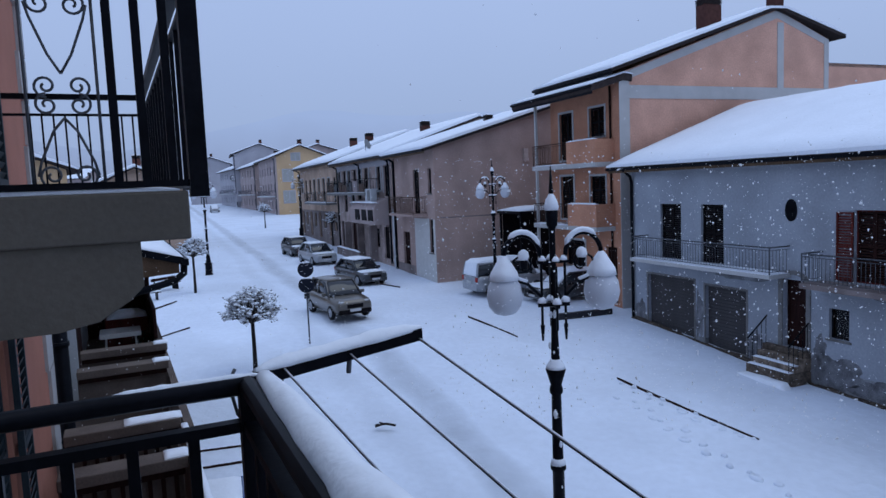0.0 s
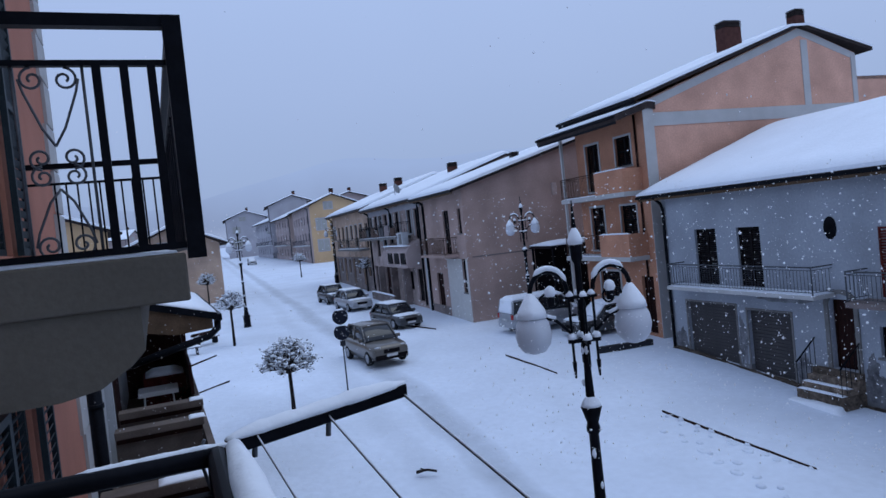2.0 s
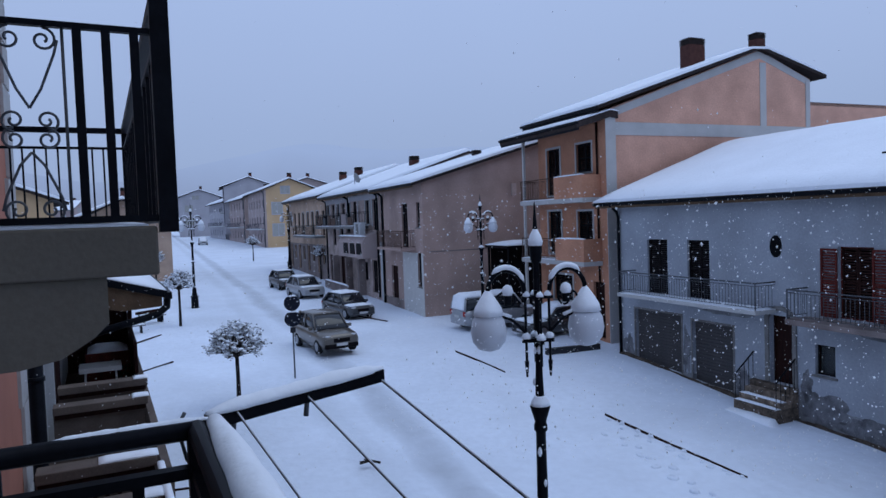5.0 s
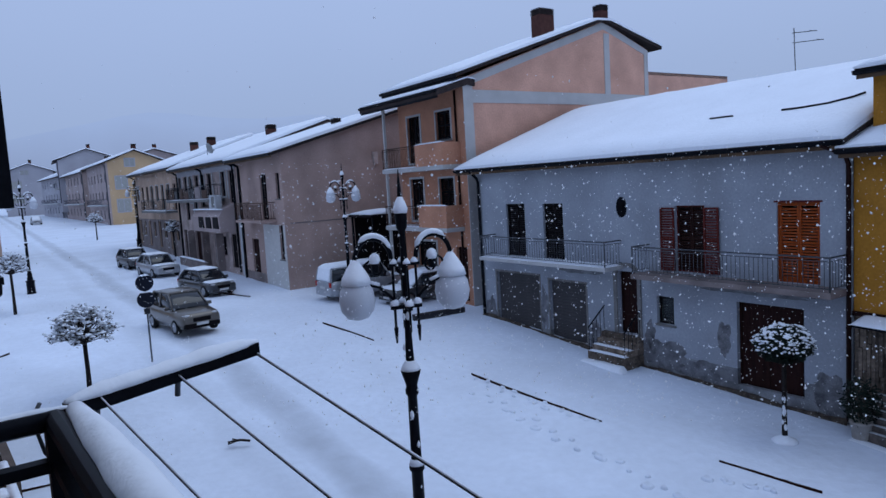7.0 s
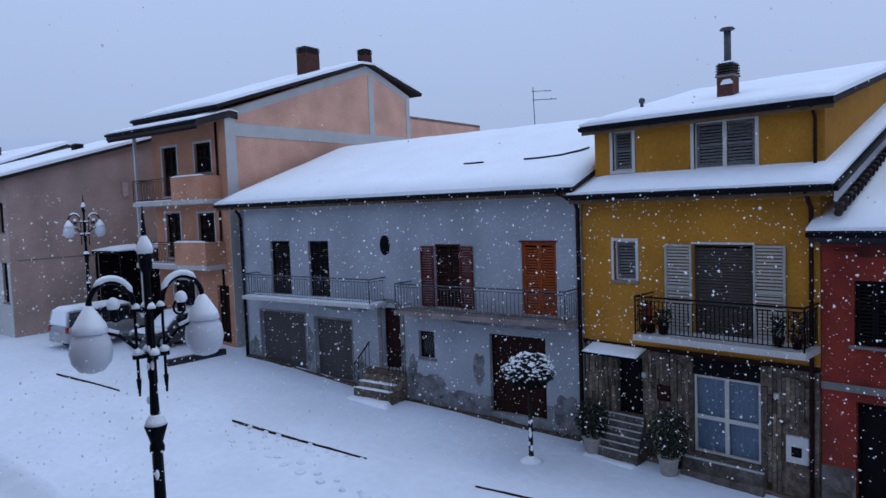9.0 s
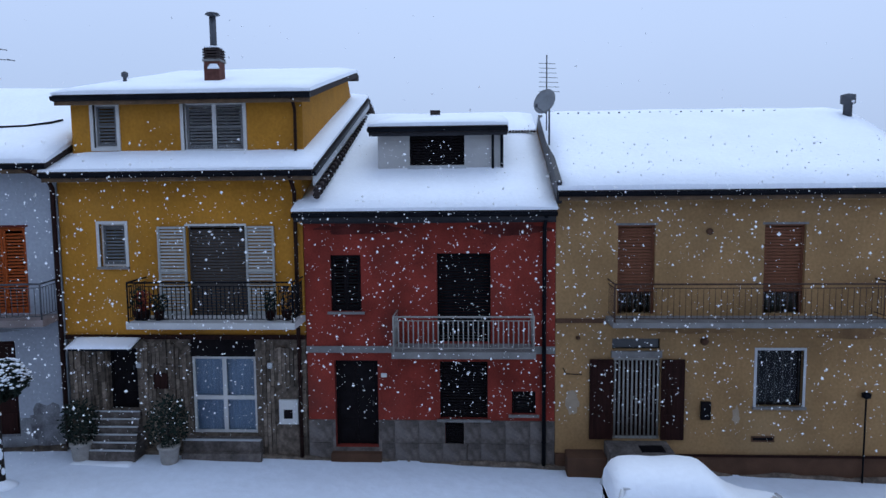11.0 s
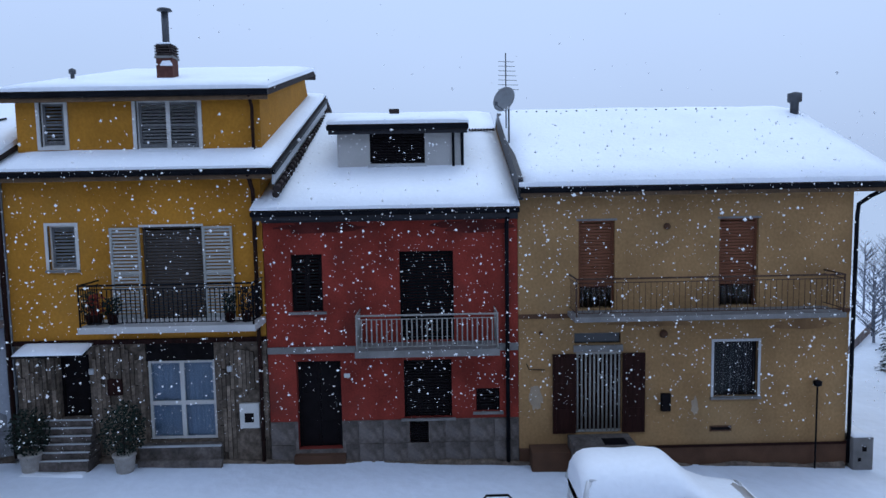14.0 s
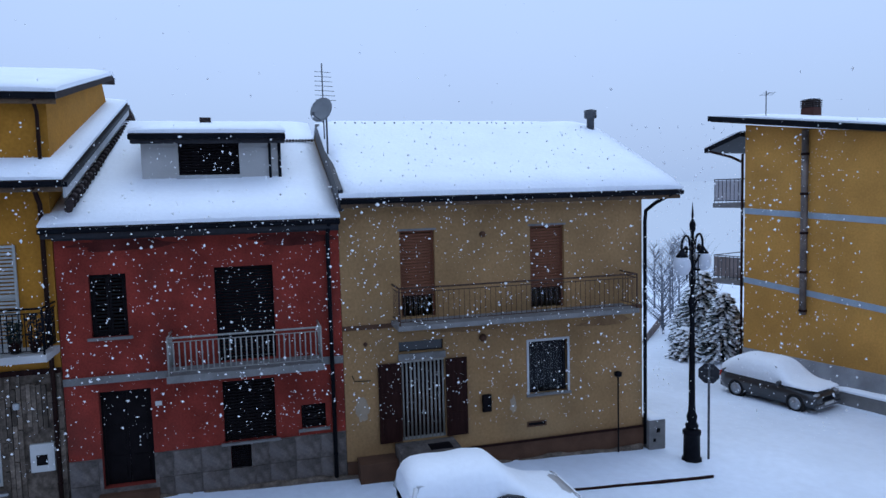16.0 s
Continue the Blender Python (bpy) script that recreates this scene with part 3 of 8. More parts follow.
def roof(root, y0, y1, xe, ze, xr, zr, back=None, snow=0.22, mat_=TILE, gutter=True, thick=0.16, board=WOODEAVE, seed=1, lump=0.12, edge=0.0):
    """A pitched roof from the eave (xe, ze) to the ridge (xr, zr), under snow, with boards and a gutter."""
    back = back or (2 * xr - xe, ze)
    bm = bmesh.new()
    prism(bm, [(xe, ze), (xr, zr), back, (back[0], back[1] - thick), (xr, zr - thick), (xe, ze - thick)], "y", y0, y1)
    r = part("roof", bm, mat_, root)
    sm = bmesh.new()
    nx, ny = 14, max(8, int((y1 - y0) * 2))
    rows = []
    for i in range(nx + 1):
        u = i / nx
        x = xe - 0.03 + (back[0] - xe + 0.06) * u
        z = ze + (zr - ze) * (x - xe) / (xr - xe) if x <= xr else zr + (back[1] - zr) * (x - xr) / (back[0] - xr)
        line = []
        for j in range(ny + 1):
            v = j / ny
            y = y0 - 0.02 + (y1 - y0 + 0.04) * v
            e = min(1.0, 7 * min(u, 1 - u) + 0.55) * min(1.0, 10 * min(v, 1 - v) + 0.6)
            e *= 1 + lump * noise.noise((x * 0.9, y * 0.9, seed)) + 0.5 * lump * noise.noise((x * 4, y * 4, seed + 7))
            line.append((sm.verts.new((x, y, z + 0.004)), sm.verts.new((x, y, z + snow * e))))
        rows.append(line)
    for i in range(nx):
        for j in range(ny):
            a, b, c, d = rows[i][j], rows[i + 1][j], rows[i + 1][j + 1], rows[i][j + 1]
            f = sm.faces.new((a[1], b[1], c[1], d[1]))
            f.smooth = True
            sm.faces.new((d[0], c[0], b[0], a[0]))
    for i in range(nx):
        for j in (0, ny):
            a, b = rows[i][j], rows[i + 1][j]
            sm.faces.new((a[0], b[0], b[1], a[1]))
    for j in range(ny):
        for i in (0, nx):
            a, b = rows[i][j], rows[i][j + 1]
            sm.faces.new((a[0], b[0], b[1], a[1]))
    part("roof_snow", sm, SNOW, r, "thick smooth layer of fresh snow")
    if gutter:
        gm = bmesh.new()
        prof = [(-0.075, 0.02), (-0.07, -0.05), (-0.035, -0.085), (0.01, -0.085), (0.035, -0.05), (0.035, 0.02)]
        prism(gm, [(xe - 0.02 + a, ze - 0.06 + b) for a, b in prof], "y", y0 - 0.01, y1 + 0.01)
        part("gutter", gm, GUTTER, r)
    fb = bmesh.new()
    bx(fb, xe + 0.04, xe + 0.07, y0 + 0.02, y1 - 0.02, ze - thick - 0.09, ze - 0.1)
    part("fascia_board", fb, board, r)
    return r


def downpipe(root, pts, r=0.05, material=GUTTER):
    p = part("downpipe", tube(bmesh.new(), pts, r, 10), material, root)
    bm = bmesh.new()
    z = pts[-1][2] + 0.6
    while z < pts[-2][2] - 0.3:
        lathe(bm, [(r + 0.008, 0), (r + 0.008, 0.04)], 10, (pts[-1][0], pts[-1][1], z))
        z += 1.8
    part("clamp", bm, material, p)
    return p
# ---- ground ----
gm = bmesh.new()
gxs = [-400, -200, -90, -45, -25, -14] + [-9 + 0.75 * k for k in range(47)] + [28, 32, 40, 60, 100, 200, 400]
gys = [-300, -150, -80, -50, -36, -28] + [-22 + 0.75 * k for k in range(108)] + [62, 66, 72, 80, 90, 105, 125, 150, 190, 250, 400, 800, 1500]
rows = []
for y in gys:
    h = ground_z(y)
    line = []
    for x in gxs:
        d = 0.05 * noise.noise((x * 0.35, y * 0.35, 2)) + 0.02 * noise.noise((x * 1.3, y * 1.3, 5)) if abs(x) < 60 and abs(y) < 90 else 0
        mid_x = 6.0 - 0.141 * max(0.0, y - 12)
        # the ploughed carriageway lies a little lower than the banks beside it
        d -= 0.07 * math.exp(-((x - mid_x) / 2.6) ** 4) if y < 120 else 0
        if x > 27 and -60 < y < 5:
            d -= 0.03 * (x - 27)
        line.append(gm.verts.new((x, y, h + d)))
    rows.append(line)
for a, b in zip(rows, rows[1:]):
    for k in range(len(gxs) - 1):
        gm.faces.new((a[k], a[k + 1], b[k + 1], b[k])).smooth = True
single("ground", gm, GROUND, "snow-covered street and forecourts climbing through the town", "ground", kind="structure")


# dark strips in the snow: parking-bay edges; the last four stand in for rack-like rails
for name_, (ax, ay), (bx_, by_) in (("kerb_edge", (11.33, 19.1), (12.4, 13.9)), ("kerb_edge", (9.0, 27.9), (9.9, 24.2)), ("kerb_edge", (13.15, 10.7), (13.75, 8.6)), ("kerb_edge", (15.5, -5.3), (15.25, -10.4)), ("kerb_edge", (5.9, 39.5), (7.6, 36.2)), ("kerb_edge", (-3.67, 28.97), (-2.6, 30.43)), ("kerb_edge", (-4.91, 35.06), (-3.93, 37.16)), ("kerb_edge", (-2.06, 21.8), (-0.35, 22.5)), ("kerb_edge", (-1.27, 17.53), (0.0, 17.55)), ("kerb_edge", (-1.07, 16.54), (0.0, 16.6)), ("kerb_edge", (-0.84, 15.5), (0.0, 15.46))):
    bm = bmesh.new()
    n_ = 24
    last = None
    for k in range(n_ + 1):
        f = k / n_
        x, y = ax + (bx_ - ax) * f, ay + (by_ - ay) * f
        w = 0.0125 * (0.8 + abs(noise.noise((f * 9, ax, 1))) * 0.9) * min(1, 6 * min(f, 1 - f) + 0.2)
        z = ground_z(y) + 0.052 + 0.012 * noise.noise((f * 14, ay, 3))
        q = [bm.verts.new((x - w, y, z - 0.1)), bm.verts.new((x - w, y, z)), bm.verts.new((x + w, y, z + 0.01)), bm.verts.new((x + w, y, z - 0.1))]
        if last:
            for i in range(3):
                bm.faces.new((last[i], last[i + 1], q[i + 1], q[i]))
        last = q
    single(name_, bm, DKWOOD, "thin dark strip showing through the snow", "kerb", kind="structure")

# wet dark strip where the walls meet the snow
for ox, oy, deg_, n_ in ((17.5, -9.8, 0, 20.2), (17.5, 10.5, 8, 15.2)):
    bm = bmesh.new()
    last = None
    for k in range(int(n_ / 0.12)):
        u = 0.12 * k
        yy = oy + u * math.cos(radians(deg_))
        z = ground_z(yy) + 0.07 + 0.07 * noise.noise((u * 1.1, ox, deg_)) + 0.04 * noise.noise((u * 4, ox, deg_))
        w = 0.05 + 0.03 * noise.noise((u * 2.0, 3, deg_))
        q = [bm.verts.new((-w, u, z - 0.4)), bm.verts.new((-w, u, z - 0.03)), bm.verts.new((0.0, u, z)), bm.verts.new((0.12, u, z))]
        if last:
            for i in range(3):
                bm.faces.new((last[i], last[i + 1], q[i + 1], q[i]))
        last = q
    single("wall_foot", bm, STONE, "dark wet stone strip where walls meet the snow", "kerb", (ox, oy, 0), deg_, kind="structure")

# misty hills that close the valley, their haze painted into a glowing colour
hm_ = bmesh.new()
rows = []
for i in range(-60, 121):
    a = math.radians(i * 2.0)
    R = 900
    top = 75 + 45 * noise.noise((i * 0.07, 0.3, 0)) + 20 * noise.noise((i * 0.23, 1.3, 0))
    top *= 1.15 if -30 < i < 15 else 0.22
    rows.append([hm_.verts.new((R * math.sin(a), R * math.cos(a), z)) for z in (-30, top * 0.35, top * 0.7, top)])
for a, b in zip(rows, rows[1:]):
    for k in range(3):
        hm_.faces.new((a[k], b[k], b[k + 1], a[k + 1])).smooth = True
HILL = bpy.data.materials.new("hills_painted_mist")
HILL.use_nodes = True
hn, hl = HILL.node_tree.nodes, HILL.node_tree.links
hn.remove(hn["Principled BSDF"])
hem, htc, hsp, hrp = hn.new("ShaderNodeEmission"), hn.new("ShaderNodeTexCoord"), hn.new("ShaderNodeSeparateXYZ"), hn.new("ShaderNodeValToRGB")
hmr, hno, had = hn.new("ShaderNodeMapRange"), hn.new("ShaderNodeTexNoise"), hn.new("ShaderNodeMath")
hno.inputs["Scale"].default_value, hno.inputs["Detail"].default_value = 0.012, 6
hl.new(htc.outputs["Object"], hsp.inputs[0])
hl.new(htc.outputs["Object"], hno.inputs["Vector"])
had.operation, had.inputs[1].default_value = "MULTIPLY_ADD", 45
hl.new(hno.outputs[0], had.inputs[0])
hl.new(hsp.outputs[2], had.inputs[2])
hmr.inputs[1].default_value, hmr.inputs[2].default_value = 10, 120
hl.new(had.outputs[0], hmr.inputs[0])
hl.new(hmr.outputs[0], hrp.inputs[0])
# emission fades with height towards the sky's colour, as haze would
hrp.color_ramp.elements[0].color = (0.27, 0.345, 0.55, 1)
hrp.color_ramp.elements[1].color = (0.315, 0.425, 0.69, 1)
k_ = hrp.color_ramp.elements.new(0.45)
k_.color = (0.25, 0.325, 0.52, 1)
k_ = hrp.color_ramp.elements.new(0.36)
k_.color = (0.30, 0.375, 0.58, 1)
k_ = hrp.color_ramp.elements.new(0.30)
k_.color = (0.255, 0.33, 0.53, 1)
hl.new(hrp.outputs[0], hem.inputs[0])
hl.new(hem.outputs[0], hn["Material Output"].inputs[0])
single("backdrop", hm_, HILL, "hills backdrop with mist painted into its glow", "hills", kind="structure")

# added glowing sheet in the sky's colour, standing in for mist beyond the side street
MIST = bpy.data.materials.new("mist_sheet_glow")
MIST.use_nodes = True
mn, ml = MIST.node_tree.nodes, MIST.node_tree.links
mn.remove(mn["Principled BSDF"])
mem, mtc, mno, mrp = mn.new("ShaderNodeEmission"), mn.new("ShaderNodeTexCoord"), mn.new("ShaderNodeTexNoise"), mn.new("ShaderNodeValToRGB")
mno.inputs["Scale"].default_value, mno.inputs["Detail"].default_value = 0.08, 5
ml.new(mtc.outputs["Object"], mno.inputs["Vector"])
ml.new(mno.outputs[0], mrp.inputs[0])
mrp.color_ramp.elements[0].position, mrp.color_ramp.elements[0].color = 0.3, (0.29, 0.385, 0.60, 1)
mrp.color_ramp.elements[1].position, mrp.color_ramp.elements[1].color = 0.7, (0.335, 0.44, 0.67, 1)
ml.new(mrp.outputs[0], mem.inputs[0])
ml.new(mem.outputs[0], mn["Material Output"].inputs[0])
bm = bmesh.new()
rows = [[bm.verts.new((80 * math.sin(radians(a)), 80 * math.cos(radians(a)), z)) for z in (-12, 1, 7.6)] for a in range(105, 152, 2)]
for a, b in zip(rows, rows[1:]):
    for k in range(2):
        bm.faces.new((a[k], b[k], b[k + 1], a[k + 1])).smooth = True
single("backdrop", bm, MIST, "glowing sheet for pale mist beyond the side street", "mist", kind="structure")

# ---- houses along the street ----


def brick_chimney(root, x, y, z, w, h, d=None, cap=True, stack=False):
    d = d or w
    bm = bmesh.new()
    bx(bm, x - w / 2, x + w / 2, y - d / 2, y + d / 2, z, z + h)
    c = part("chimney", bm, BRICK, root)
    if cap:
        fm = bmesh.new()
        for k in range(4):
            bx(fm, x - w / 2 - 0.02, x + w / 2 + 0.02, y - d / 2 - 0.02, y + d / 2 + 0.02, z + h + 0.07 * k + 0.03, z + h + 0.07 * k + 0.065)
        for a, b in ((-1, -1), (-1, 1), (1, -1), (1, 1)):
            bx(fm, x + a * w * 0.4 - 0.03, x + a * w * 0.4 + 0.03, y + b * d * 0.4 - 0.03, y + b * d * 0.4 + 0.03, z + h, z + h + 0.3)
        part("cowl", fm, TILE, c)
        part("snow", heap(bmesh.new(), x - w / 2, x + w / 2, y - d / 2, y + d / 2, z + h + 0.315, 0.06, 4, 4), SNOW, c)
    return c


def rake_tiles(root, y, x0, z0, x1, z1, n, out=-0.06):
    me = finish(tube(bmesh.new(), [(0, 0, 0), (0.26, 0, 0.0)], [0.09, 0.055], 8), "tile", TILE)
    a = math.atan2(z1 - z0, x1 - x0)
    for k in range(n):
        f = k / n
        piece("tile", me, root, (x0 + (x1 - x0) * f, y + out, z0 + (z1 - z0) * f), (0, -a, 0))


def stain(root, y, z, w, h, material, seed, x=-0.004, label="irregular stain-shaped dark patch on the plaster", name="stain"):
    """A thin ragged patch on a street front, wider than high or the other way round."""
    bm = bmesh.new()
    ring = []
    for k in range(40):
        a = 6.2832 * k / 40
        r = 1 + 0.45 * noise.noise((1.6 * math.cos(a) + seed, 1.6 * math.sin(a), 0.3)) + 0.25 * noise.noise((5 * math.cos(a), 5 * math.sin(a) + seed, 0.8))
        ring.append((y + 0.5 * w * r * math.cos(a), z + 0.5 * h * r * math.sin(a)))
    prism(bm, ring, "x", x, 0.0)
    return part(name, bm, material, root, label)


# ochre house with a wide dormer
H1 = thing("terraced_house", "ochre house with stone-clad ground floor and a wide dormer under snow", "house", (17.6, 0, 0), group="houses across the street")
ylow, yup = 4.35, 10.42
upper = [(8.77, 9.42, 5.27, 6.32), (5.78, 7.22, 4.0, 6.26)]
part("wall", holed(bmesh.new(), ylow, yup, 3.55, 7.6, upper), YELLOW, H1)
lower = [(8.66, 9.42, 1.62, 3.2), (5.64, 7.3, 1.0, 3.44)]
part("wall", holed(bmesh.new(), ylow, yup, 0.0, 3.55, lower, x=0.03), STONE, H1, "stone-clad ground floor")
shell(H1, ylow, yup, 0, 7.6, 16, YELLOW, ridge=(8.2, 10.3))
wm = shutter_window(H1, 8.77, 9.42, 5.27, 6.32, 1, DARKLOUV, WHITEF)
part("surround", surround(bmesh.new(), 8.77, 9.42, 5.27, 6.32, 0.07, -0.025, 0.05), WHITEF, wm)
dr = roller_window(H1, 5.78, 7.22, 4.0, 6.26, TAUPE)
part("surround", box(-0.03, 0.05, 5.74, 7.26, 6.26, 6.31), WHITEF, dr)
for a, b in ((7.24, 7.95), (5.05, 5.76)):
    shutter_leaf(H1, a, b, 4.06, 6.25, -0.04, PALELOUV, "pale louvred shutter folded back on the wall")
balcony(H1, 4.34, 8.35, 4.05, 1.0, 0.95, 0.15, 0.105, IRON, OFFWHITE, 0.012, 0.0)
# awning over the entrance
aw = part("awning", prism(bmesh.new(), [(-0.6, 3.28), (-0.6, 3.33), (0.0, 3.5), (0.0, 3.45)], "y", 8.5, 10.1), GUTTER, H1, "small sloping canopy over the entrance")
part("snow", heap(bmesh.new(), -0.62, -0.02, 8.48, 10.12, 3.335, 0.04, 5, 14, seed=3, slope=0.27), SNOW, aw, "snow on the canopy")
panel_door(H1, 8.66, 9.42, 1.62, 3.2, SHUT, 0.2, 1)
stp = part("entrance_steps", box(-0.64, 0.02, 8.5, 10.05, 0.3, 0.82), SLAB, H1, "worn stone steps up to the entrance", bevel=0.015)
for k in range(6):
    if k:
        part("step", box(-0.64 + 0.11 * k, 0.02, 8.5 + 0.02 * k, 10.05 - 0.06 * k, 0.822 + 0.16 * (k - 1), 0.82 + 0.16 * k), SLAB, stp, bevel=0.012)
    part("nosing", box(-0.655 + 0.11 * k, -0.60 + 0.11 * k, 8.49 + 0.02 * k, 10.06 - 0.06 * k, 0.80 + 0.16 * k, 0.826 + 0.16 * k), PALEWALL, stp, "pale worn step edge")
part("step_snow", heap(bmesh.new(), -1.0, -0.62, 8.4, 10.1, 0.38, 0.2, 5, 12, seed=8), SNOW, stp, "snow banked against the bottom step")
glass_window(H1, 5.66, 7.28, 1.02, 2.98, 2, 2, WHITEF, 0.12, CURTAIN, False, "glazed_door")
part("shutter_box", box(0.06, 0.3, 5.66, 7.28, 2.99, 3.42), SHUT, H1)
ds = part("door_step", box(-0.25, 0.05, 5.5, 7.45, 0.3, 0.96), SLAB, H1, bevel=0.015)
part("nosing", box(-0.27, -0.19, 5.48, 7.47, 0.94, 0.97), PALEWALL, ds)
part("lower_step", box(-0.4, -0.25, 5.45, 7.45, 0.3, 0.66), SLAB, ds, bevel=0.015)
for y_ in (8.52, 5.2):
    part("wall_lamp", box(-0.08, 0.0, y_, y_ + 0.12, 2.72, 2.86), PALEWALL, H1, "small pale wall lamp", bevel=0.02)
part("wall_box", box(-0.1, 0.0, 7.85, 8.2, 2.2, 2.6), DKWOOD, H1, "dark wooden box hung on the stone wall", bevel=0.01)
part("cornice", box(-0.06, 0.0, ylow, yup, 3.45, 3.56), DKWOOD, H1)
mb = part("meter_box", box(-0.06, 0.03, 4.58, 5.06, 1.3, 1.92), WHITEF, H1, "white meter cabinet set in the stone", bevel=0.01)
part("meter_dial", box(-0.068, -0.062, 4.72, 4.94, 1.45, 1.68), SHUT, mb)
# stone cladding in upright strips
stones = [finish(box(0, 0.04 + 0.016 * q, 0, 0.085, 0, 0.62 + 0.16 * q), "stone", STONE) for q in range(4)]
rs = random.Random(4)
y = ylow + 0.02
cnt = 0
while y < yup - 0.1:
    z = 0.35 + rs.random() * 0.4
    while z < 3.1:
        q = rs.randrange(4)
        hgt = 0.62 + 0.16 * q
        if z + hgt > 3.44:
            q, hgt = 0, 0.62
        clear = all(y + 0.1 < h[0] - 0.02 or y > h[1] + 0.02 or z > h[3] or z + hgt < h[2] - 0.3 for h in lower) and not (4.45 < y + 0.06 < 5.15 and 1.0 < z + hgt and z < 1.95) and not (y > 8.4 and z < 0.9)
        if clear and z + hgt < 3.54 and cnt < 300:
            piece("stone", stones[q], H1, (-0.01 - 0.016 * q - 0.012 * rs.random(), y, z))
            cnt += 1
        z += hgt + 0.015
    y += 0.1
roof(H1, 3.95, 10.5, -0.55, 7.6, 8.2, 10.35, seed=3, snow=0.13, back=(16.5, 7.6))
# dormer
part("wall", holed(bmesh.new(), 4.45, 10.38, 7.7, 9.5, [(9.2, 9.8, 8.22, 9.3), (5.95, 7.47, 8.12, 9.3)], 0.25, 0.7), YELLOW, H1, "ochre front of the dormer")
part("wall", prism(bmesh.new(), [(0.95, 7.9), (8.0, 9.6), (6.9, 10.75), (0.95, 9.5)], "y", 4.45, 4.65), YELLOW, H1)
part("wall", prism(bmesh.new(), [(0.95, 7.9), (8.0, 9.6), (6.9, 10.75), (0.95, 9.5)], "y", 10.18, 10.38), YELLOW, H1)
for a, b, c, d, n_ in ((9.2, 9.8, 8.22, 9.3, 1), (5.95, 7.47, 8.12, 9.3, 2)):
    w_ = shutter_window(H1, a, b, c, d, n_, DARKLOUV, WHITEF, 0.76, False)
    for k in range(1, n_):
        part("mullion", box(0.74, 0.76, (a + b) / 2 - 0.05, (a + b) / 2 + 0.05, c, d), WHITEF, w_)
    part("surround", surround(bmesh.new(), a, b, c, d, 0.08, 0.66, 0.76), WHITEF, w_)
roof(H1, 4.15, 10.6, 0.3, 9.5, 7.0, 10.98, back=(7.35, 10.9), seed=5, snow=0.18)
part("barge_board", prism(bmesh.new(), [(-0.5, 7.22), (8.0, 9.88), (8.0, 10.1), (-0.5, 7.44)], "y", 3.9, 3.95), PALEWALL, H1, "pale board under the roof's sloping edge")
part("barge_edge", prism(bmesh.new(), [(-0.52, 7.44), (8.0, 10.1), (8.0, 10.2), (-0.52, 7.54)], "y", 3.86, 3.95), GUTTER, H1)
rake_tiles(H1, 3.93, -0.45, 7.1, 8.0, 9.74, 26)
rake_tiles(H1, 3.96, -0.38, 6.98, 8.0, 9.6, 26)
downpipe(H1, [(-0.5, 4.5, 7.45), (-0.12, 4.5, 7.1), (-0.1, 4.5, 6.9), (-0.1, 4.5, 0.4)], 0.05, PIPEC)
downpipe(H1, [(0.34, 4.62, 9.36), (0.6, 4.62, 9.1), (0.6, 4.62, 7.95)], 0.04, PIPEC)
ch = brick_chimney(H1, 2.2, 7.2, 9.8, 0.42, 0.8)
part("snow", heap(bmesh.new(), 1.95, 2.02, 6.99, 7.3, 10.35, 0.12, 3, 5, seed=2), SNOW, ch, "wind-blown snow stuck to the bricks")
part("crown", box(1.96, 2.44, 6.96, 7.44, 10.55, 10.61), CONC, ch)
part("flue", tube(bmesh.new(), [(2.2, 7.2, 10.75), (2.2, 7.2, 11.75)], 0.09, 10), GREYIRON, ch, "steel flue pipe with a cap")
part("flue_cap", lathe(bmesh.new(), [(0.05, 0), (0.2, 0.05), (0.16, 0.1), (0.02, 0.13)], 12, (2.2, 7.2, 11.75)), GREYIRON, ch)
part("vent_pipe", lathe(bmesh.new(), [(0.05, 0), (0.05, 0.3), (0.09, 0.32), (0.09, 0.42), (0.02, 0.46)], 10, (2.2, 9.7, 9.9)), GREYIRON, H1)

for y_, c_, h_ in ((4.62, SIGNBLUE, 0.55), (5.0, LEAF, 0.4), (8.05, RED, 0.45), (7.7, LEAF, 0.35), (8.2, LEAF, 0.5)):
    pp = thing("flower_pot", "dark pot with a wintry plant on the ochre house's balcony", "plant", (16.95, y_, 4.066), 0, group="balcony pots")
    part("pot", lathe(bmesh.new(), [(0.09, 0), (0.13, 0.2), (0.14, 0.23), (0.1, 0.23)], 12), DKWOOD, pp)
    lv, rq = bmesh.new(), random.Random(int(y_ * 100))
    for q in range(110):
        c = Vector((rq.uniform(-0.15, 0.15), rq.uniform(-0.15, 0.15), 0.24 + rq.random() * h_))
        d1 = Vector((rq.uniform(-1, 1), rq.uniform(-1, 1), rq.uniform(-1, 1))).normalized() * 0.06
        d2 = d1.orthogonal().normalized() * 0.028
        lv.faces.new([lv.verts.new(c + v) for v in (-d1, d2, d1, -d2)])
    part("leaves", lv, c_, pp)

# red house
H2 = thing("terraced_house", "brick-red house with grey stone plinth and a small white dormer", "house", (17.6, 0, 0), group="houses across the street")
ya, yb = -1.75, 4.33
holes = [(2.95, 3.7, 4.14, 5.53), (-0.2, 1.1, 3.36, 5.56), (2.58, 3.66, 0.72, 2.92), (-0.12, 1.05, 1.45, 2.9), (-1.29, -0.71, 1.58, 2.16), (0.47, 0.93, 0.68, 1.38)]
part("wall", holed(bmesh.new(), ya, yb, 0.0, 6.6, holes), RED, H2)
shell(H2, ya, yb, 0, 6.6, 15, RED, ridge=(7.5, 9.4))
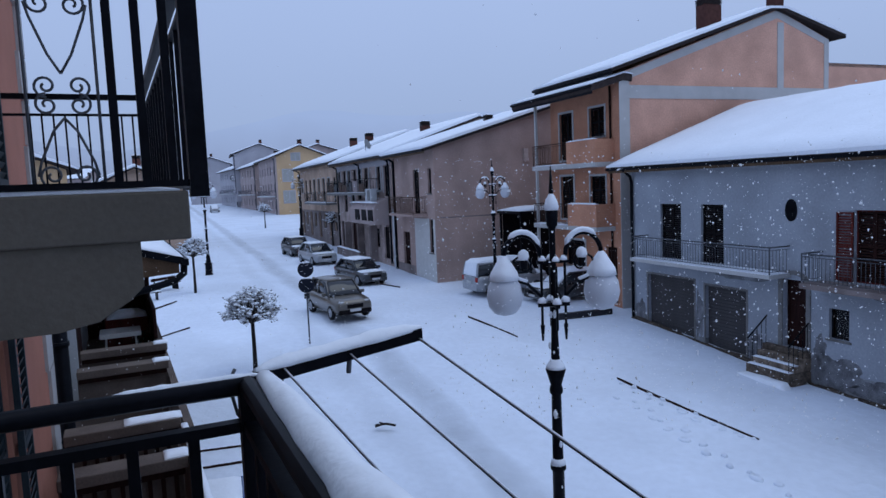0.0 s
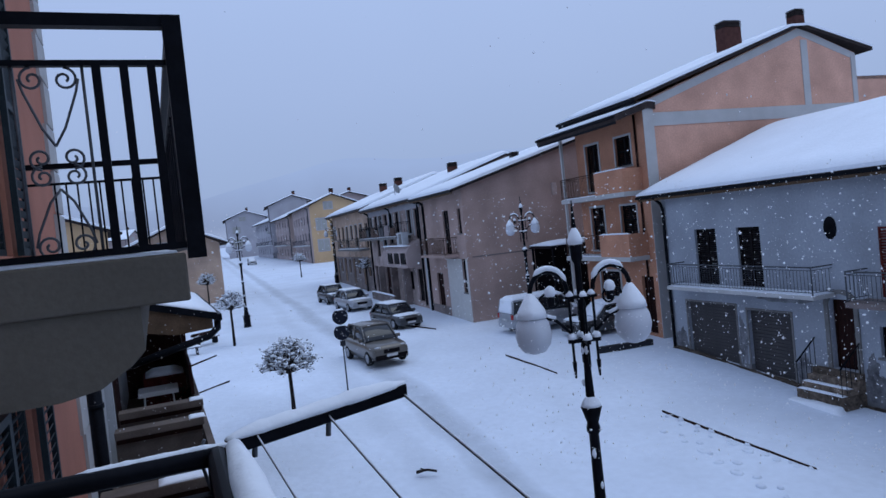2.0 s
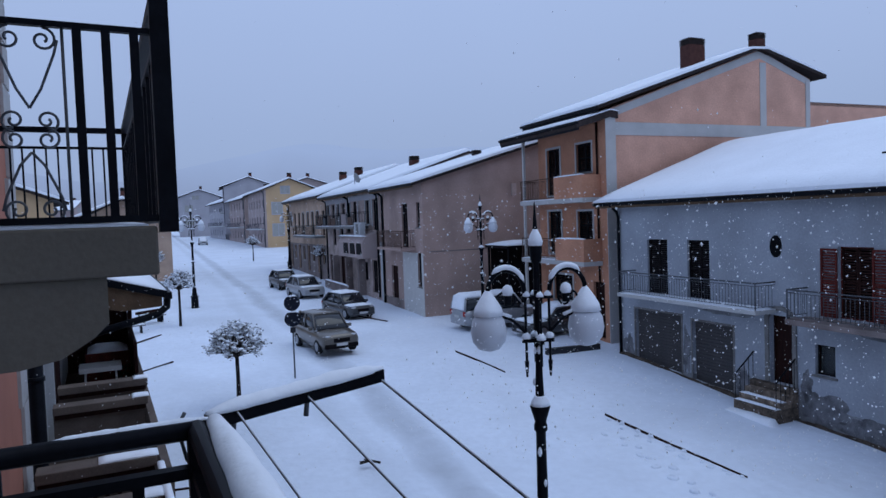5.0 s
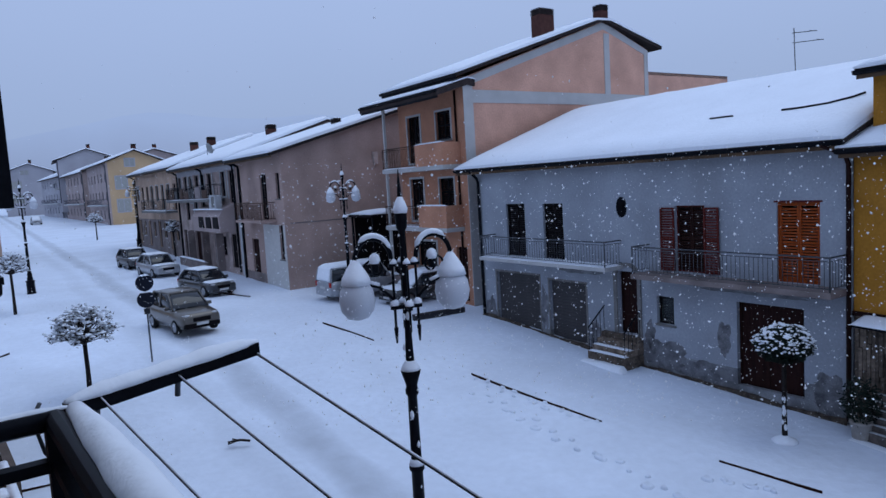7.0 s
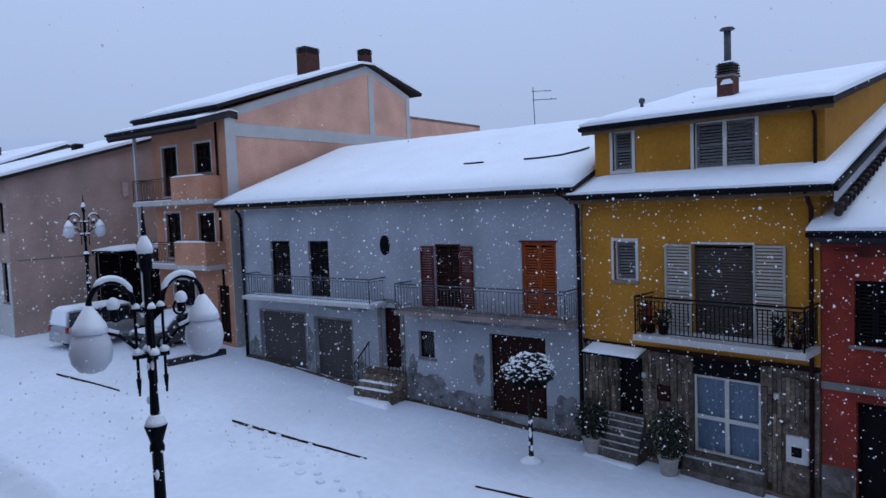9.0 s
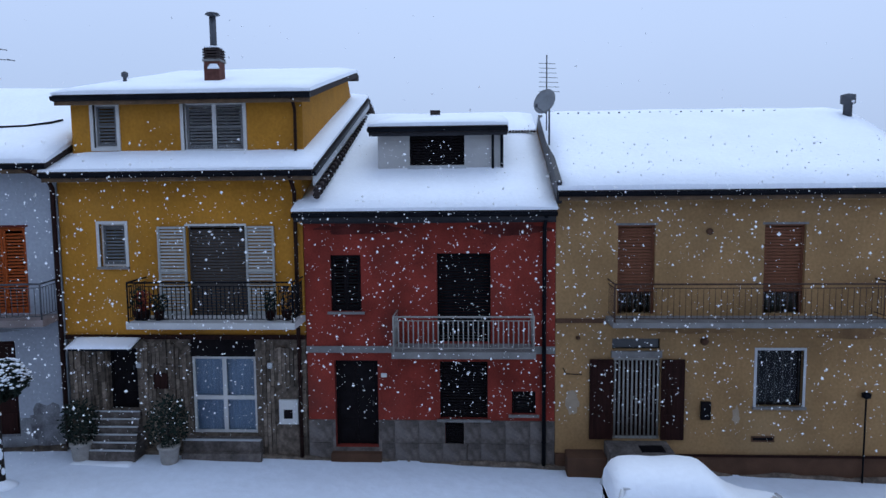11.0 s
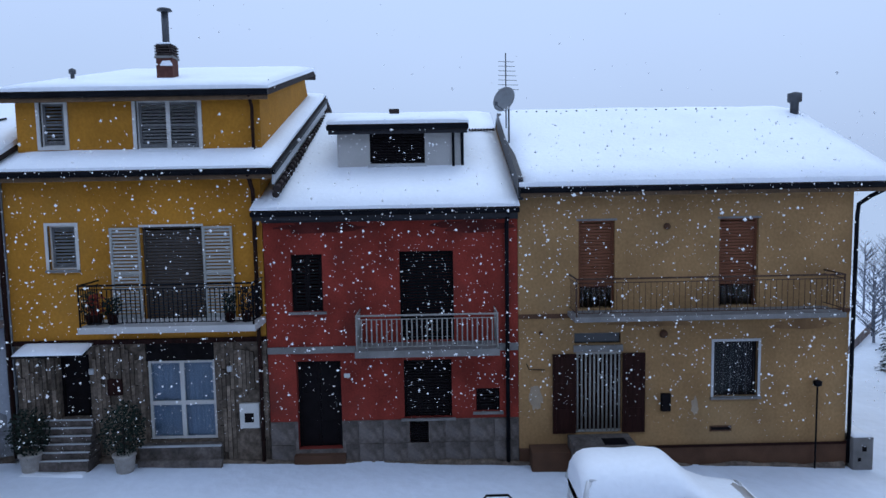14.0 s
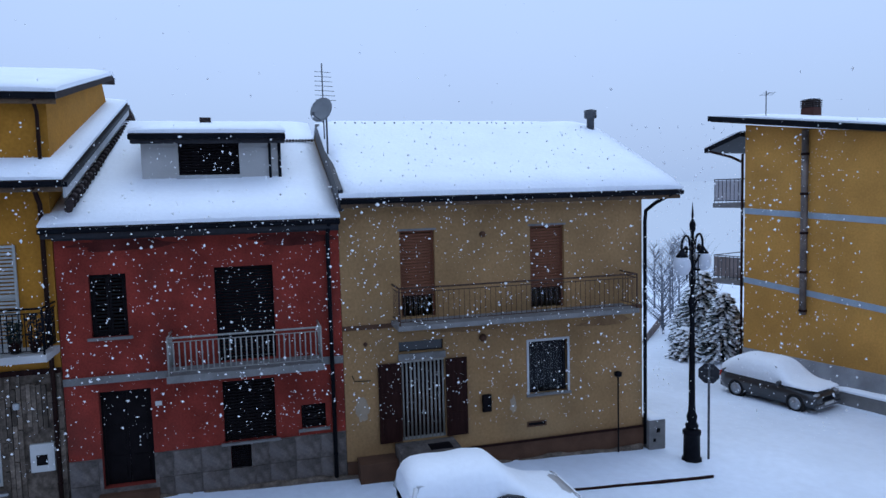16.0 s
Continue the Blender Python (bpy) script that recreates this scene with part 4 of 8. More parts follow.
shutter_window(H2, 2.95, 3.7, 4.14, 5.53, 2, SHUT)
roller_window(H2, -0.2, 1.1, 3.36, 5.56, SHUT, 0.16)
panel_door(H2, 2.58, 3.66, 0.72, 2.92, SHUT, 0.2, 2)
roller_window(H2, -0.12, 1.05, 1.45, 2.9, SHUT, 0.14, sill=True)
shutter_window(H2, -1.29, -0.71, 1.58, 2.16, 1, SHUT)
part("vent_grille", slatted(bmesh.new(), 0.48, 0.92, 0.69, 1.37, 0.1, 0.05), SHUT, H2)
part("plinth", holed(bmesh.new(), ya, yb, 0.0, 1.42, [(2.58, 3.66, 0.72, 2.92), (-0.12, 1.05, 1.45, 2.9), (0.47, 0.93, 0.68, 1.38)], 0.02, -0.02), SLAB, H2, "dark mottled stone plinth")
slabs = [finish(box(-0.035 - 0.006 * k, 0, 0, 0.58, 0, 0.555), "stone_slab", SLAB) for k in range(2)]
slim = finish(box(-0.035, 0, 0, 0.31, 0, 0.555), "stone_slab", SLAB)
for r in range(2):
    for k, y in enumerate([-1.73, -1.13, -0.53, 0.99, 1.59] + ([0.4] if r == 0 else [])):
        piece("stone_slab", slabs[(k + r) % 2], H2, (0, y, 0.28 + 0.57 * r))
    piece("stone_slab", slim, H2, (0, 0.09 if r else 0.07, 0.28 + 0.57 * r))
    piece("stone_slab", slim, H2, (0, 2.19, 0.28 + 0.57 * r))
    piece("stone_slab", slabs[r], H2, (0, 3.74, 0.28 + 0.57 * r))
part("step", box(-0.2, 0.02, 2.5, 3.75, 0.2, 0.62), TANDARK, H2, "concrete doorstep edged with red tiles", bevel=0.01)
part("band", box(-0.04, 0.0, 2.2, yb, 3.12, 3.28), CONC, H2)
part("band", box(-0.04, 0.0, ya, -1.25, 3.1, 3.28), CONC, H2)
part("cornice", box(-0.12, 0.0, ya, yb, 6.3, 6.58), SIGNBACK, H2, "dark grey moulding under the eave")
balcony(H2, -1.22, 2.12, 3.35, 0.9, 0.82, 0.16, 0.115, PALEIRON, CONC, 0.016, 0.0)
roof(H2, -1.72, 4.45, -0.55, 6.62, 7.5, 9.5, seed=9, snow=0.15, back=(15.5, 6.6), board=SIGNBACK)
part("wall", holed(bmesh.new(), -0.5, 2.75, 7.2, 8.75, [(0.45, 1.9, 7.72, 8.5)], 0.2, 1.9), OFFWHITE, H2, "white front of the small dormer")
for a in (-0.5, 2.55):
    part("wall", prism(bmesh.new(), [(2.1, 7.3), (7.0, 8.9), (5.4, 9.1), (2.1, 8.75)], "y", a, a + 0.2), OFFWHITE, H2)
roller_window(H2, 0.45, 1.9, 7.72, 8.5, SHUT, 1.98)
roof(H2, -0.68, 2.95, 1.5, 8.72, 6.0, 9.28, back=(7.6, 9.3), seed=12, snow=0.17, board=SIGNBACK)
downpipe(H2, [(1.7, -0.3, 8.6), (1.82, -0.3, 8.4), (1.82, -0.3, 7.5)], 0.035)
downpipe(H2, [(-0.55, -1.48, 6.5), (-0.1, -1.48, 6.2), (-0.09, -1.48, 6.0), (-0.09, -1.48, 0.3)], 0.05)
part("vent_cap", box(4.9, 5.2, 1.25, 1.55, 9.35, 9.47), TILE, H2)
part("vent_stack", box(4.95, 5.15, 1.3, 1.5, 9.2, 9.36), PALEWALL, H2)
ROWTILE = finish(tube(bmesh.new(), [(-0.06, 0, 0), (0.06, 0, 0)], 0.045, 6), "tile", TILE)
for k in range(11):
    piece("tile", ROWTILE, H2, (5.0 + 0.012 * (k % 3), -0.72 - 0.092 * k, 8.80))
part("corner_board", box(1.86, 1.98, -0.58, -0.5, 7.45, 8.62), GUTTER, H2)
part("sill", box(1.82, 1.95, 0.4, 1.95, 7.62, 7.7), PALEWALL, H2)
# cornice shadow painted as two dark patches below the eave
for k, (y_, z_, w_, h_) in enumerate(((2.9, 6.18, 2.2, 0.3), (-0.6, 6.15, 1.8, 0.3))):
    stain(H2, y_, z_, w_, h_, REDSHADE, k + 51, -0.003)
lab = part("door_plate", box(-0.012, 0.0, 2.36, 2.5, 2.5, 2.6), WHITEF, H2)

# tan house
RIDGE = finish(tube(bmesh.new(), [(0, -0.035, 0), (0, 0.035, 0)], 0.03, 6), "ridge_tile", TILE)
H3 = thing("terraced_house", "tan plastered corner house with a long balcony and a snowy roof", "house", (17.6, 0, 0), group="houses across the street")
ya, yb = -9.86, -1.76
holes = [(-4.1, -3.22, 4.07, 6.21), (-7.58, -6.63, 4.07, 6.21), (-4.27, -3.16, 0.98, 3.0), (-4.26, -3.12, 3.22, 3.48), (-7.64, -6.55, 1.82, 3.2)]
part("wall", holed(bmesh.new(), ya, yb, 0.62, 7.0, holes), TAN, H3)
part("plinth", box(-0.05, 0.3, ya - 0.02, yb, -0.3, 0.62), TANDARK, H3, bevel=0.01)
shell(H3, ya, yb, -0.3, 7.0, 9.6, TAN, ridge=(4.9, 9.2))
for a, b in ((-4.1, -3.22), (-7.58, -6.63)):
    w_ = roller_window(H3, a, b, 4.07, 6.21, ROLLBR, 0.12, 0.5)
    part("reveal_trim", box(-0.012, 0.02, a - 0.05, b + 0.05, 6.21, 6.26), CONC, w_)
    gm2 = bmesh.new()
    for k in range(7):
        yy = a + 0.08 + (b - a - 0.16) * k / 6
        tube(gm2, [(0.06, yy, 4.09), (0.06, yy, 4.6)], 0.008, 6)
    tube(gm2, [(0.06, a + 0.03, 4.6), (0.06, b - 0.03, 4.6)], 0.01, 6)
    part("guard_bars", gm2, IRON, w_)
balcony(H3, -9.25, -2.95, 4.04, 0.9, 0.88, 0.12, 0.13, RUSTIRON, CONC, 0.007, 0.0)
gw_ = glass_window(H3, -7.64, -6.55, 1.82, 3.2, 1, 1, SHUT, 0.12, ROOM)
part("surround", surround(bmesh.new(), -7.64, -6.55, 1.82, 3.2, 0.06, -0.015, 0.03), PALEWALL, gw_, "pale plaster frame")
for k in range(6):
    part("grille_bar", tube(bmesh.new(), [(0.05, -7.56 + 0.19 * k, 1.84), (0.05, -7.56 + 0.19 * k, 3.18)], 0.009, 6), SIGNBACK, gw_)
panel_door(H3, -4.27, -3.16, 0.98, 3.0, DKWOOD, 0.22, 2)
gate = part("security_gate", box(0.0, 0.05, -4.27, -3.16, 2.95, 3.0), PALEIRON, H3, "pale iron bars in front of the door")
part("gate_rail", box(0.0, 0.05, -4.27, -3.16, 1.0, 1.06), PALEIRON, gate)
for k in range(11):
    piece("bar", bar_mesh(1.98, 0.027, PALEIRON), gate, (0.02, -4.23 + 1.03 * k / 10, 1.0))
for a, b in ((-3.14, -2.58), (-4.84, -4.29)):
    lf = part("door_shutter", box(-0.09, -0.03, a, b, 1.0, 2.98), DKWOOD, H3, "dark wooden shutter folded back beside the door")
    tm = bmesh.new()
    for r in range(3):
        bx(tm, -0.105, -0.088, a + 0.08, b - 0.08, 1.08 + 0.64 * r, 1.62 + 0.64 * r)
    part("panel", tm, DKWOOD, lf)
part("lintel", box(-0.06, 0.02, -4.3, -3.1, 3.02, 3.18), CONC, H3)
part("fanlight", box(0.1, 0.12, -4.26, -3.12, 3.22, 3.48), CARGLASS, H3)
stp = part("entrance_steps", box(-0.95, 0.0, -4.45, -2.95, -0.1, 0.95), SLAB, H3, "pale stone landing before the door", bevel=0.015)
part("door_mat", box(-0.75, -0.35, -4.25, -3.7, 0.952, 0.965), SHUT, stp)
part("side_step", box(-0.55, 0.0, -2.93, -2.0, -0.1, 0.72), TANDARK, H3, bevel=0.015)
part("letter_box", box(-0.1, 0.0, -5.48, -5.24, 1.5, 1.95), SHUT, H3, "dark wall letter box", bevel=0.02)
vh_ = part("vent_frame", surround(bmesh.new(), -6.98, -6.5, 0.98, 1.06, 0.03, -0.03, 0.0), TANDARK, H3)
part("vent_slot", box(-0.015, 0.0, -6.98, -6.5, 0.98, 1.06), SHUT, vh_)
for y_, z_, r_ in ((-5.3, 3.42, 0.1), (-5.35, 6.05, 0.08), (-2.3, 3.5, 0.05)):
    lp_ = lathe(bmesh.new(), [(r_ * 0.3, 0.06), (r_, 0.04), (r_, 0.0)], 12)
    bmesh.ops.rotate(lp_, cent=(0, 0, 0), matrix=Matrix.Rotation(radians(-90), 3, "Y"), verts=lp_.verts)
    bmesh.ops.translate(lp_, vec=(0.0, y_, z_), verts=lp_.verts)
    part("wall_vent", lp_, TANDARK, H3, "round dark vent in the wall")
part("wall_hook", tube(bmesh.new(), [(0.0, -1.95, 2.75), (-0.05, -2.0, 2.62), (-0.05, -2.4, 2.6)], 0.012, 6), IRON, H3)
stain(H3, -2.15, 1.9, 0.3, 0.55, TANPALE, 31, label="pale faded patch on the plaster")
stain(H3, -6.1, 1.6, 0.18, 0.4, TANPALE, 32, label="pale faded patch on the plaster")
# two darker bands on the plaster just under the balcony slab
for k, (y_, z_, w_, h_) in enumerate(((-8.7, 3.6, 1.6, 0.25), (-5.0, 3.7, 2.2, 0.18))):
    stain(H3, y_, z_, w_, h_, TANDEEP, k + 41, -0.003)
part("plinth_ledge", box(-0.08, -0.05, ya, -4.5, 0.58, 0.64), DKWOOD, H3)
part("wall_post", tube(bmesh.new(), [(-0.18, -9.03, 0.0), (-0.18, -9.03, 2.1)], 0.022), IRON, H3)
part("post_lamp", lathe(bmesh.new(), [(0.03, 0), (0.1, 0.03), (0.11, 0.13), (0.02, 0.17)], 10, (-0.18, -9.03, 2.08)), IRON, H3)
part("string_course", box(-0.02, 0.0, ya, yb, 3.86, 3.97), TANDARK, H3)
for k in range(22):
    piece("ridge_tile", RIDGE, H3, (4.45 + 0.02 * (k % 3), -8.6 + 0.3 * k, 9.262 + 0.012 * (k % 2)), (0, 0, 0), (0.7, 0.7, 0.7))
roof(H3, -10.75, -1.76, -0.5, 7.06, 4.75, 9.2, seed=21, snow=0.22, back=(10.2, 7.0))
downpipe(H3, [(-0.5, -10.5, 6.95), (-0.2, -10.15, 6.7), (-0.06, -9.95, 6.5), (-0.06, -9.92, 6.2), (-0.06, -9.92, 0.1)], 0.05)
part("chimney_pipe", lathe(bmesh.new(), [(0.12, 0), (0.12, 0.35), (0.2, 0.38), (0.2, 0.62), (0.03, 0.66)], 10, (3.9, -10.4, 9.0)), GREYIRON, H3)
part("parapet", prism(bmesh.new(), [(-0.45, 6.75), (4.6, 8.75), (4.6, 9.25), (-0.45, 7.25)], "y", -1.84, -1.72), SIGNBACK, H3, "dark flashed edge above the lower roof")


def dish(name, loc, deg, r, label):
    root = thing(name, label, "satellite dish", loc, deg)
    lathe_bm = lathe(bmesh.new(), [(0.02, 0.0), (r * 0.5, 0.02), (r * 0.85, 0.075), (r, 0.12), (r * 0.98, 0.135), (r * 0.5, 0.04), (0.02, 0.02)], 20)
    bmesh.ops.rotate(lathe_bm, cent=(0, 0, 0), matrix=Matrix.Rotation(radians(-72), 3, "Y"), verts=lathe_bm.verts)
    bmesh.ops.translate(lathe_bm, vec=(0, 0, 0.75), verts=lathe_bm.verts)
    part("reflector", lathe_bm, DISHM, root)
    part("mast", tube(bmesh.new(), [(0.1, 0, -0.35), (0.1, 0, 0.9)], 0.025), GREYIRON, root)
    part("feed_arm", tube(bmesh.new(), [(0.0, 0, 0.45), (-0.45, 0, 0.62)], 0.012), GREYIRON, root)
    part("feed", lathe(bmesh.new(), [(0.03, 0), (0.04, 0.08), (0.02, 0.1)], 8, (-0.45, 0, 0.6)), GREYIRON, root)
    return root


def antenna(name, loc, h, elements, deg, label, span=0.5):
    root = thing(name, label, "antenna", loc, deg)
    part("mast", tube(bmesh.new(), [(0, 0, 0), (0, 0, h)], 0.018, 6), GREYIRON, root)
    for z, n in elements:
        part("boom", tube(bmesh.new(), [(0, -0.1, z), (0, span, z)], 0.012, 6), GREYIRON, root)
        for k in range(n):
            y = -0.05 + span * k / max(1, n - 1)
            part("element", tube(bmesh.new(), [(-0.22, y, z), (0.22, y, z)], 0.006, 5), GREYIRON, root)
    return root


dish("satellite_dish", (19.5, -1.72, 8.55), -42, 0.34, "grey satellite dish on a short mast above the party wall")
ant = thing("antenna", "ladder-like television antenna on a rooftop mast", "antenna", (19.62, -1.72, 8.6))
part("mast", tube(bmesh.new(), [(0, 0, 0), (0, 0, 1.95)], 0.018, 6), GREYIRON, ant)
for k in range(7):
    part("element", tube(bmesh.new(), [(0, -0.34 + 0.02 * k, 1.0 + 0.12 * k), (0, 0.2, 1.02 + 0.12 * k)], 0.007, 5), GREYIRON, ant)

# grey house
H4 = thing("terraced_house", "long light-grey house with two balconies and a broad snowy roof", "house", (17.6, 10.45, 0), 8, group="houses across the street")
L4 = 15.15
holes = [(12.19, 13.33, 4.22, 6.3), (10.08, 11.15, 4.22, 6.3), (4.15, 5.2, 4.15, 6.2), (0.79, 1.94, 4.12, 6.27), (11.52, 14.13, 1.2, 3.5), (9.07, 10.96, 1.15, 3.4), (6.74, 7.58, 1.86, 4.0), (5.32, 5.97, 2.41, 3.31), (1.22, 3.17, 0.98, 3.43), (7.13, 7.47, 5.9, 6.42)]
part("wall", holed(bmesh.new(), 0, L4, 1.45, 7.8, [h for h in holes]), GREY, H4)
part("wall", holed(bmesh.new(), 0, L4, 0.0, 1.45, [h for h in holes if h[2] < 1.45], x=-0.004, t=0.304), GREYLOW, H4, "worn grey render along the foot of the wall")
shell(H4, 0, L4, 0, 7.8, 13.3, GREY, ridge=(6.7, 10.1))
for a, b in ((12.19, 13.33), (10.08, 11.15)):
    shutter_window(H4, a, b, 4.22, 6.3, 2, SHUT, sill=False)
w_ = shutter_window(H4, 4.15, 5.2, 4.15, 6.2, 2, DKWOOD, REDWOOD, sill=False)
for a, b in ((3.66, 4.16), (5.2, 5.72)):
    shutter_leaf(H4, a, b, 4.17, 6.14, -0.05, REDWOOD, "reddish wooden shutter folded back on the wall")
rw = shutter_window(H4, 0.79, 1.94, 4.12, 6.27, 2, ORWOOD, ORWOOD, 0.06, False)
part("surround", box(-0.02, 0.05, 0.72, 2.01, 6.27, 6.32), REDWOOD, rw)
for a, b, c, d in ((11.52, 14.13, 1.2, 3.5), (9.07, 10.96, 1.15, 3.4)):
    g_ = part("garage_door", box(0.175, 0.2, a, b, c, d), GARAGE, H4, "grey metal garage door")
    slats(g_, a, b, c, d, 0.16, 0.12, GARAGE)
    part("frame", surround(bmesh.new(), a, b, c + 0.07, d, 0.07, -0.02, 0.03), CONC, g_)
panel_door(H4, 1.22, 3.17, 0.98, 3.43, DKWOOD, 0.16, 2, "garage_door", 4)
glass_window(H4, 5.32, 5.97, 2.41, 3.31, 1, 1, SHUT, 0.12, ROOM)
pd = panel_door(H4, 6.74, 7.58, 1.86, 4.0, DKWOOD, 0.2, 1)
arch = bmesh.new()
prev = None
for k in range(13):
    a = math.pi * k / 12
    c_, s_ = math.cos(a), math.sin(a)
    q = [arch.verts.new((x, 7.16 + r * c_, 3.82 + r * 0.8 * s_)) for x, r in ((-0.05, 0.44), (-0.05, 0.6), (0.02, 0.6), (0.02, 0.44))]
    if prev:
        for i in range(4):
            arch.faces.new((prev[i], prev[(i + 1) % 4], q[(i + 1) % 4], q[i]))
    prev = q
part("arch", arch, CONC, pd, "stone arch over the entrance")
for yy in (6.58, 7.6):
    part("jamb", box(-0.05, 0.02, yy, yy + 0.14, 1.86, 3.84), CONC, pd)
ov = bmesh.new()
lathe(ov, [(0.3, 0.0), (0.3, 0.06), (0.22, 0.06), (0.22, 0.0)], 20)
bmesh.ops.rotate(ov, cent=(0, 0, 0), matrix=Matrix.Rotation(radians(90), 3, "Y"), verts=ov.verts)
for v in ov.verts:
    v.co = Vector((v.co.x - 0.03, v.co.y * 0.72 + 7.3, v.co.z * 1.15 + 6.16))
part("oval_window", ov, IRON, H4, "small oval window in a dark frame")
stp = part("entrance_steps", box(-0.92, 0.0, 6.55, 8.2, 0.4, 1.3), STONE, H4, "dark stone steps up to the arched door", bevel=0.012)
for k in range(1, 4):
    part("step", box(-0.92 + 0.23 * k, 0.0, 6.55, 8.2, 1.302 + 0.185 * (k - 1), 1.3 + 0.185 * k), STONE, stp, bevel=0.012)
part("step_snow", heap(bmesh.new(), -1.3, -0.9, 6.4, 8.4, 0.78, 0.26, 6, 12, seed=4), SNOW, stp, "snow banked against the bottom step")
for k in range(2):
    part("step_snow", heap(bmesh.new(), -0.92 + 0.23 * k, -0.71 + 0.23 * k, 6.57, 8.18, 1.303 + 0.185 * k, 0.04, 3, 12, seed=5 + k), SNOW, stp)
for yy in (6.6, 8.15):
    rl = part("stair_rail", tube(bmesh.new(), [(-0.9, yy, 2.1), (-0.08, yy, 2.75)], 0.025), IRON, H4)
    for k in range(5):
        x_ = -0.88 + 0.19 * k
        piece("baluster", bar_mesh(0.9, 0.012, IRON), rl, (x_, yy, 1.2 + 0.79 * (x_ + 0.9)))
balcony(H4, 7.3, 14.1, 4.2, 0.9, 0.85, 0.13, 0.13, GREYIRON, OFFWHITE, 0.009, 0.03)
balcony(H4, 0.08, 6.25, 4.1, 0.9, 0.86, 0.16, 0.13, GREYIRON, DUSK, 0.009, 0.0)
roof(H4, -0.02, 16.05, -0.5, 7.82, 6.7, 10.3, seed=31, snow=0.22, back=(13.9, 7.8))
for k, (y_, z_, w_, h_) in enumerate(((5.7, 1.35, 1.7, 1.0), (4.3, 1.1, 1.9, 0.7), (0.6, 1.2, 0.8, 1.3), (8.65, 1.5, 0.6, 1.2), (14.6, 1.7, 0.7, 1.4), (3.6, 2.3, 0.5, 1.1), (11.25, 2.2, 0.35, 1.7), (6.25, 2.0, 0.4, 0.8))):
    stain(H4, y_, z_, w_, h_, DAMP, k + 1, -0.008)
# thin darker grey streaks right beneath the two balcony slabs
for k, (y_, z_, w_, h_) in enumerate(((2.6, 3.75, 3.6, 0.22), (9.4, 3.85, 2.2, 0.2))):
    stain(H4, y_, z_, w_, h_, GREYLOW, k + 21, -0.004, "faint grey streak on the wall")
downpipe(H4, [(-0.5, 15.0, 7.7), (-0.15, 15.0, 7.4), (-0.08, 15.0, 7.2), (-0.08, 15.0, 1.3)], 0.06)
downpipe(H4, [(-0.55, 0.5, 7.7), (-0.2, 0.1, 7.45), (-0.09, 0.05, 7.2), (-0.09, 0.05, 0.7)], 0.06, PIPEC)
for pts_ in ([(1.75, 2.75, 8.84), (1.75, 2.2, 8.84), (1.85, 1.5, 8.88), (2.2, 1.0, 9.0), (2.45, 0.8, 9.09)], [(1.75, 4.3, 8.84), (1.75, 5.1, 8.84)]):
    part("roof_rail", tube(bmesh.new(), pts_, 0.03, 6), GUTTER, H4, "dark edge of a roof window in the snow")
an_ = thing("antenna", "thin television antenna on the snowy roof", "antenna", (24.0, 16.65, 9.7))
part("mast", tube(bmesh.new(), [(0, 0.03, 0), (0, 0.1, 2.4)], 0.018, 6), GREYIRON, an_)
for z_, q_ in ((2.2, 0.75), (1.85, 1.0)):
    part("boom", tube(bmesh.new(), [(0, 0.16, z_ + 0.04), (0.05, -q_, z_ - 0.06)], 0.014, 6), GREYIRON, an_)
    part("element", tube(bmesh.new(), [(-0.2, -q_ + 0.1, z_ - 0.05), (0.2, -q_ + 0.1, z_ - 0.05)], 0.008, 5), GREYIRON, an_)
for p_, s_ in (((17.0, 9.85), 1.0), ((17.0, 7.65), 1.1)):
    r_ = thing("potted_shrub", "dark leafy shrub in a pale stone pot by the entrance", "plant", (p_[0], p_[1], ground_z(p_[1]) - 0.02), group="potted shrubs")
    part("pot", lathe(bmesh.new(), [(0.16, 0), (0.2, 0.05), (0.24, 0.4), (0.27, 0.42), (0.27, 0.47), (0.2, 0.47)], 16), POT, r_)
    rnd_ = random.Random(int(p_[1] * 10))
    lv = bmesh.new()
    for k in range(800):
        a, b = rnd_.random() * 6.283, math.acos(2 * rnd_.random() - 1)
        r = (0.42 + 0.08 * rnd_.random()) * s_ * rnd_.random() ** 0.3
        c = Vector((r * math.sin(b) * math.cos(a), r * math.sin(b) * math.sin(a), 0.95 * s_ + 1.35 * r * math.cos(b)))
        d1 = Vector((rnd_.uniform(-1, 1), rnd_.uniform(-1, 1), rnd_.uniform(-1, 1))).normalized() * 0.055
        d2 = d1.orthogonal().normalized() * 0.025
        lv.faces.new([lv.verts.new(c + q) for q in (-d1, d2, d1, -d2)])
    part("foliage", lv, LEAF, r_)
    part("stem", tube(bmesh.new(), [(0, 0, 0.4), (0, 0, 1.0 * s_)], 0.025, 6), BARK, r_)

# peach house with three storeys
U = Vector((-math.sin(radians(8)), math.cos(radians(8)), 0))
W = Vector((math.cos(radians(8)), math.sin(radians(8)), 0))
P5 = Vector((17.6, 10.45, 0)) + 16.6 * U + 0.6 * W
H5 = thing("apartment_house", "three-storey peach house with white bands, balconies and a tall gable", "house", tuple(P5), 8)
L5 = 5.7
holes = [(3.7, 4.86, 8.25, 10.6), (1.1, 2.3, 9.3, 10.6), (3.7, 4.86, 5.4, 7.55), (1.1, 2.3, 6.2, 7.5), (2.85, 4.5, 3.2, 4.45), (0.35, 1.2, 1.75, 4.3)]
part("wall", holed(bmesh.new(), 0, L5, 0, 11.9, holes), ORANGE, H5, "orange street front")
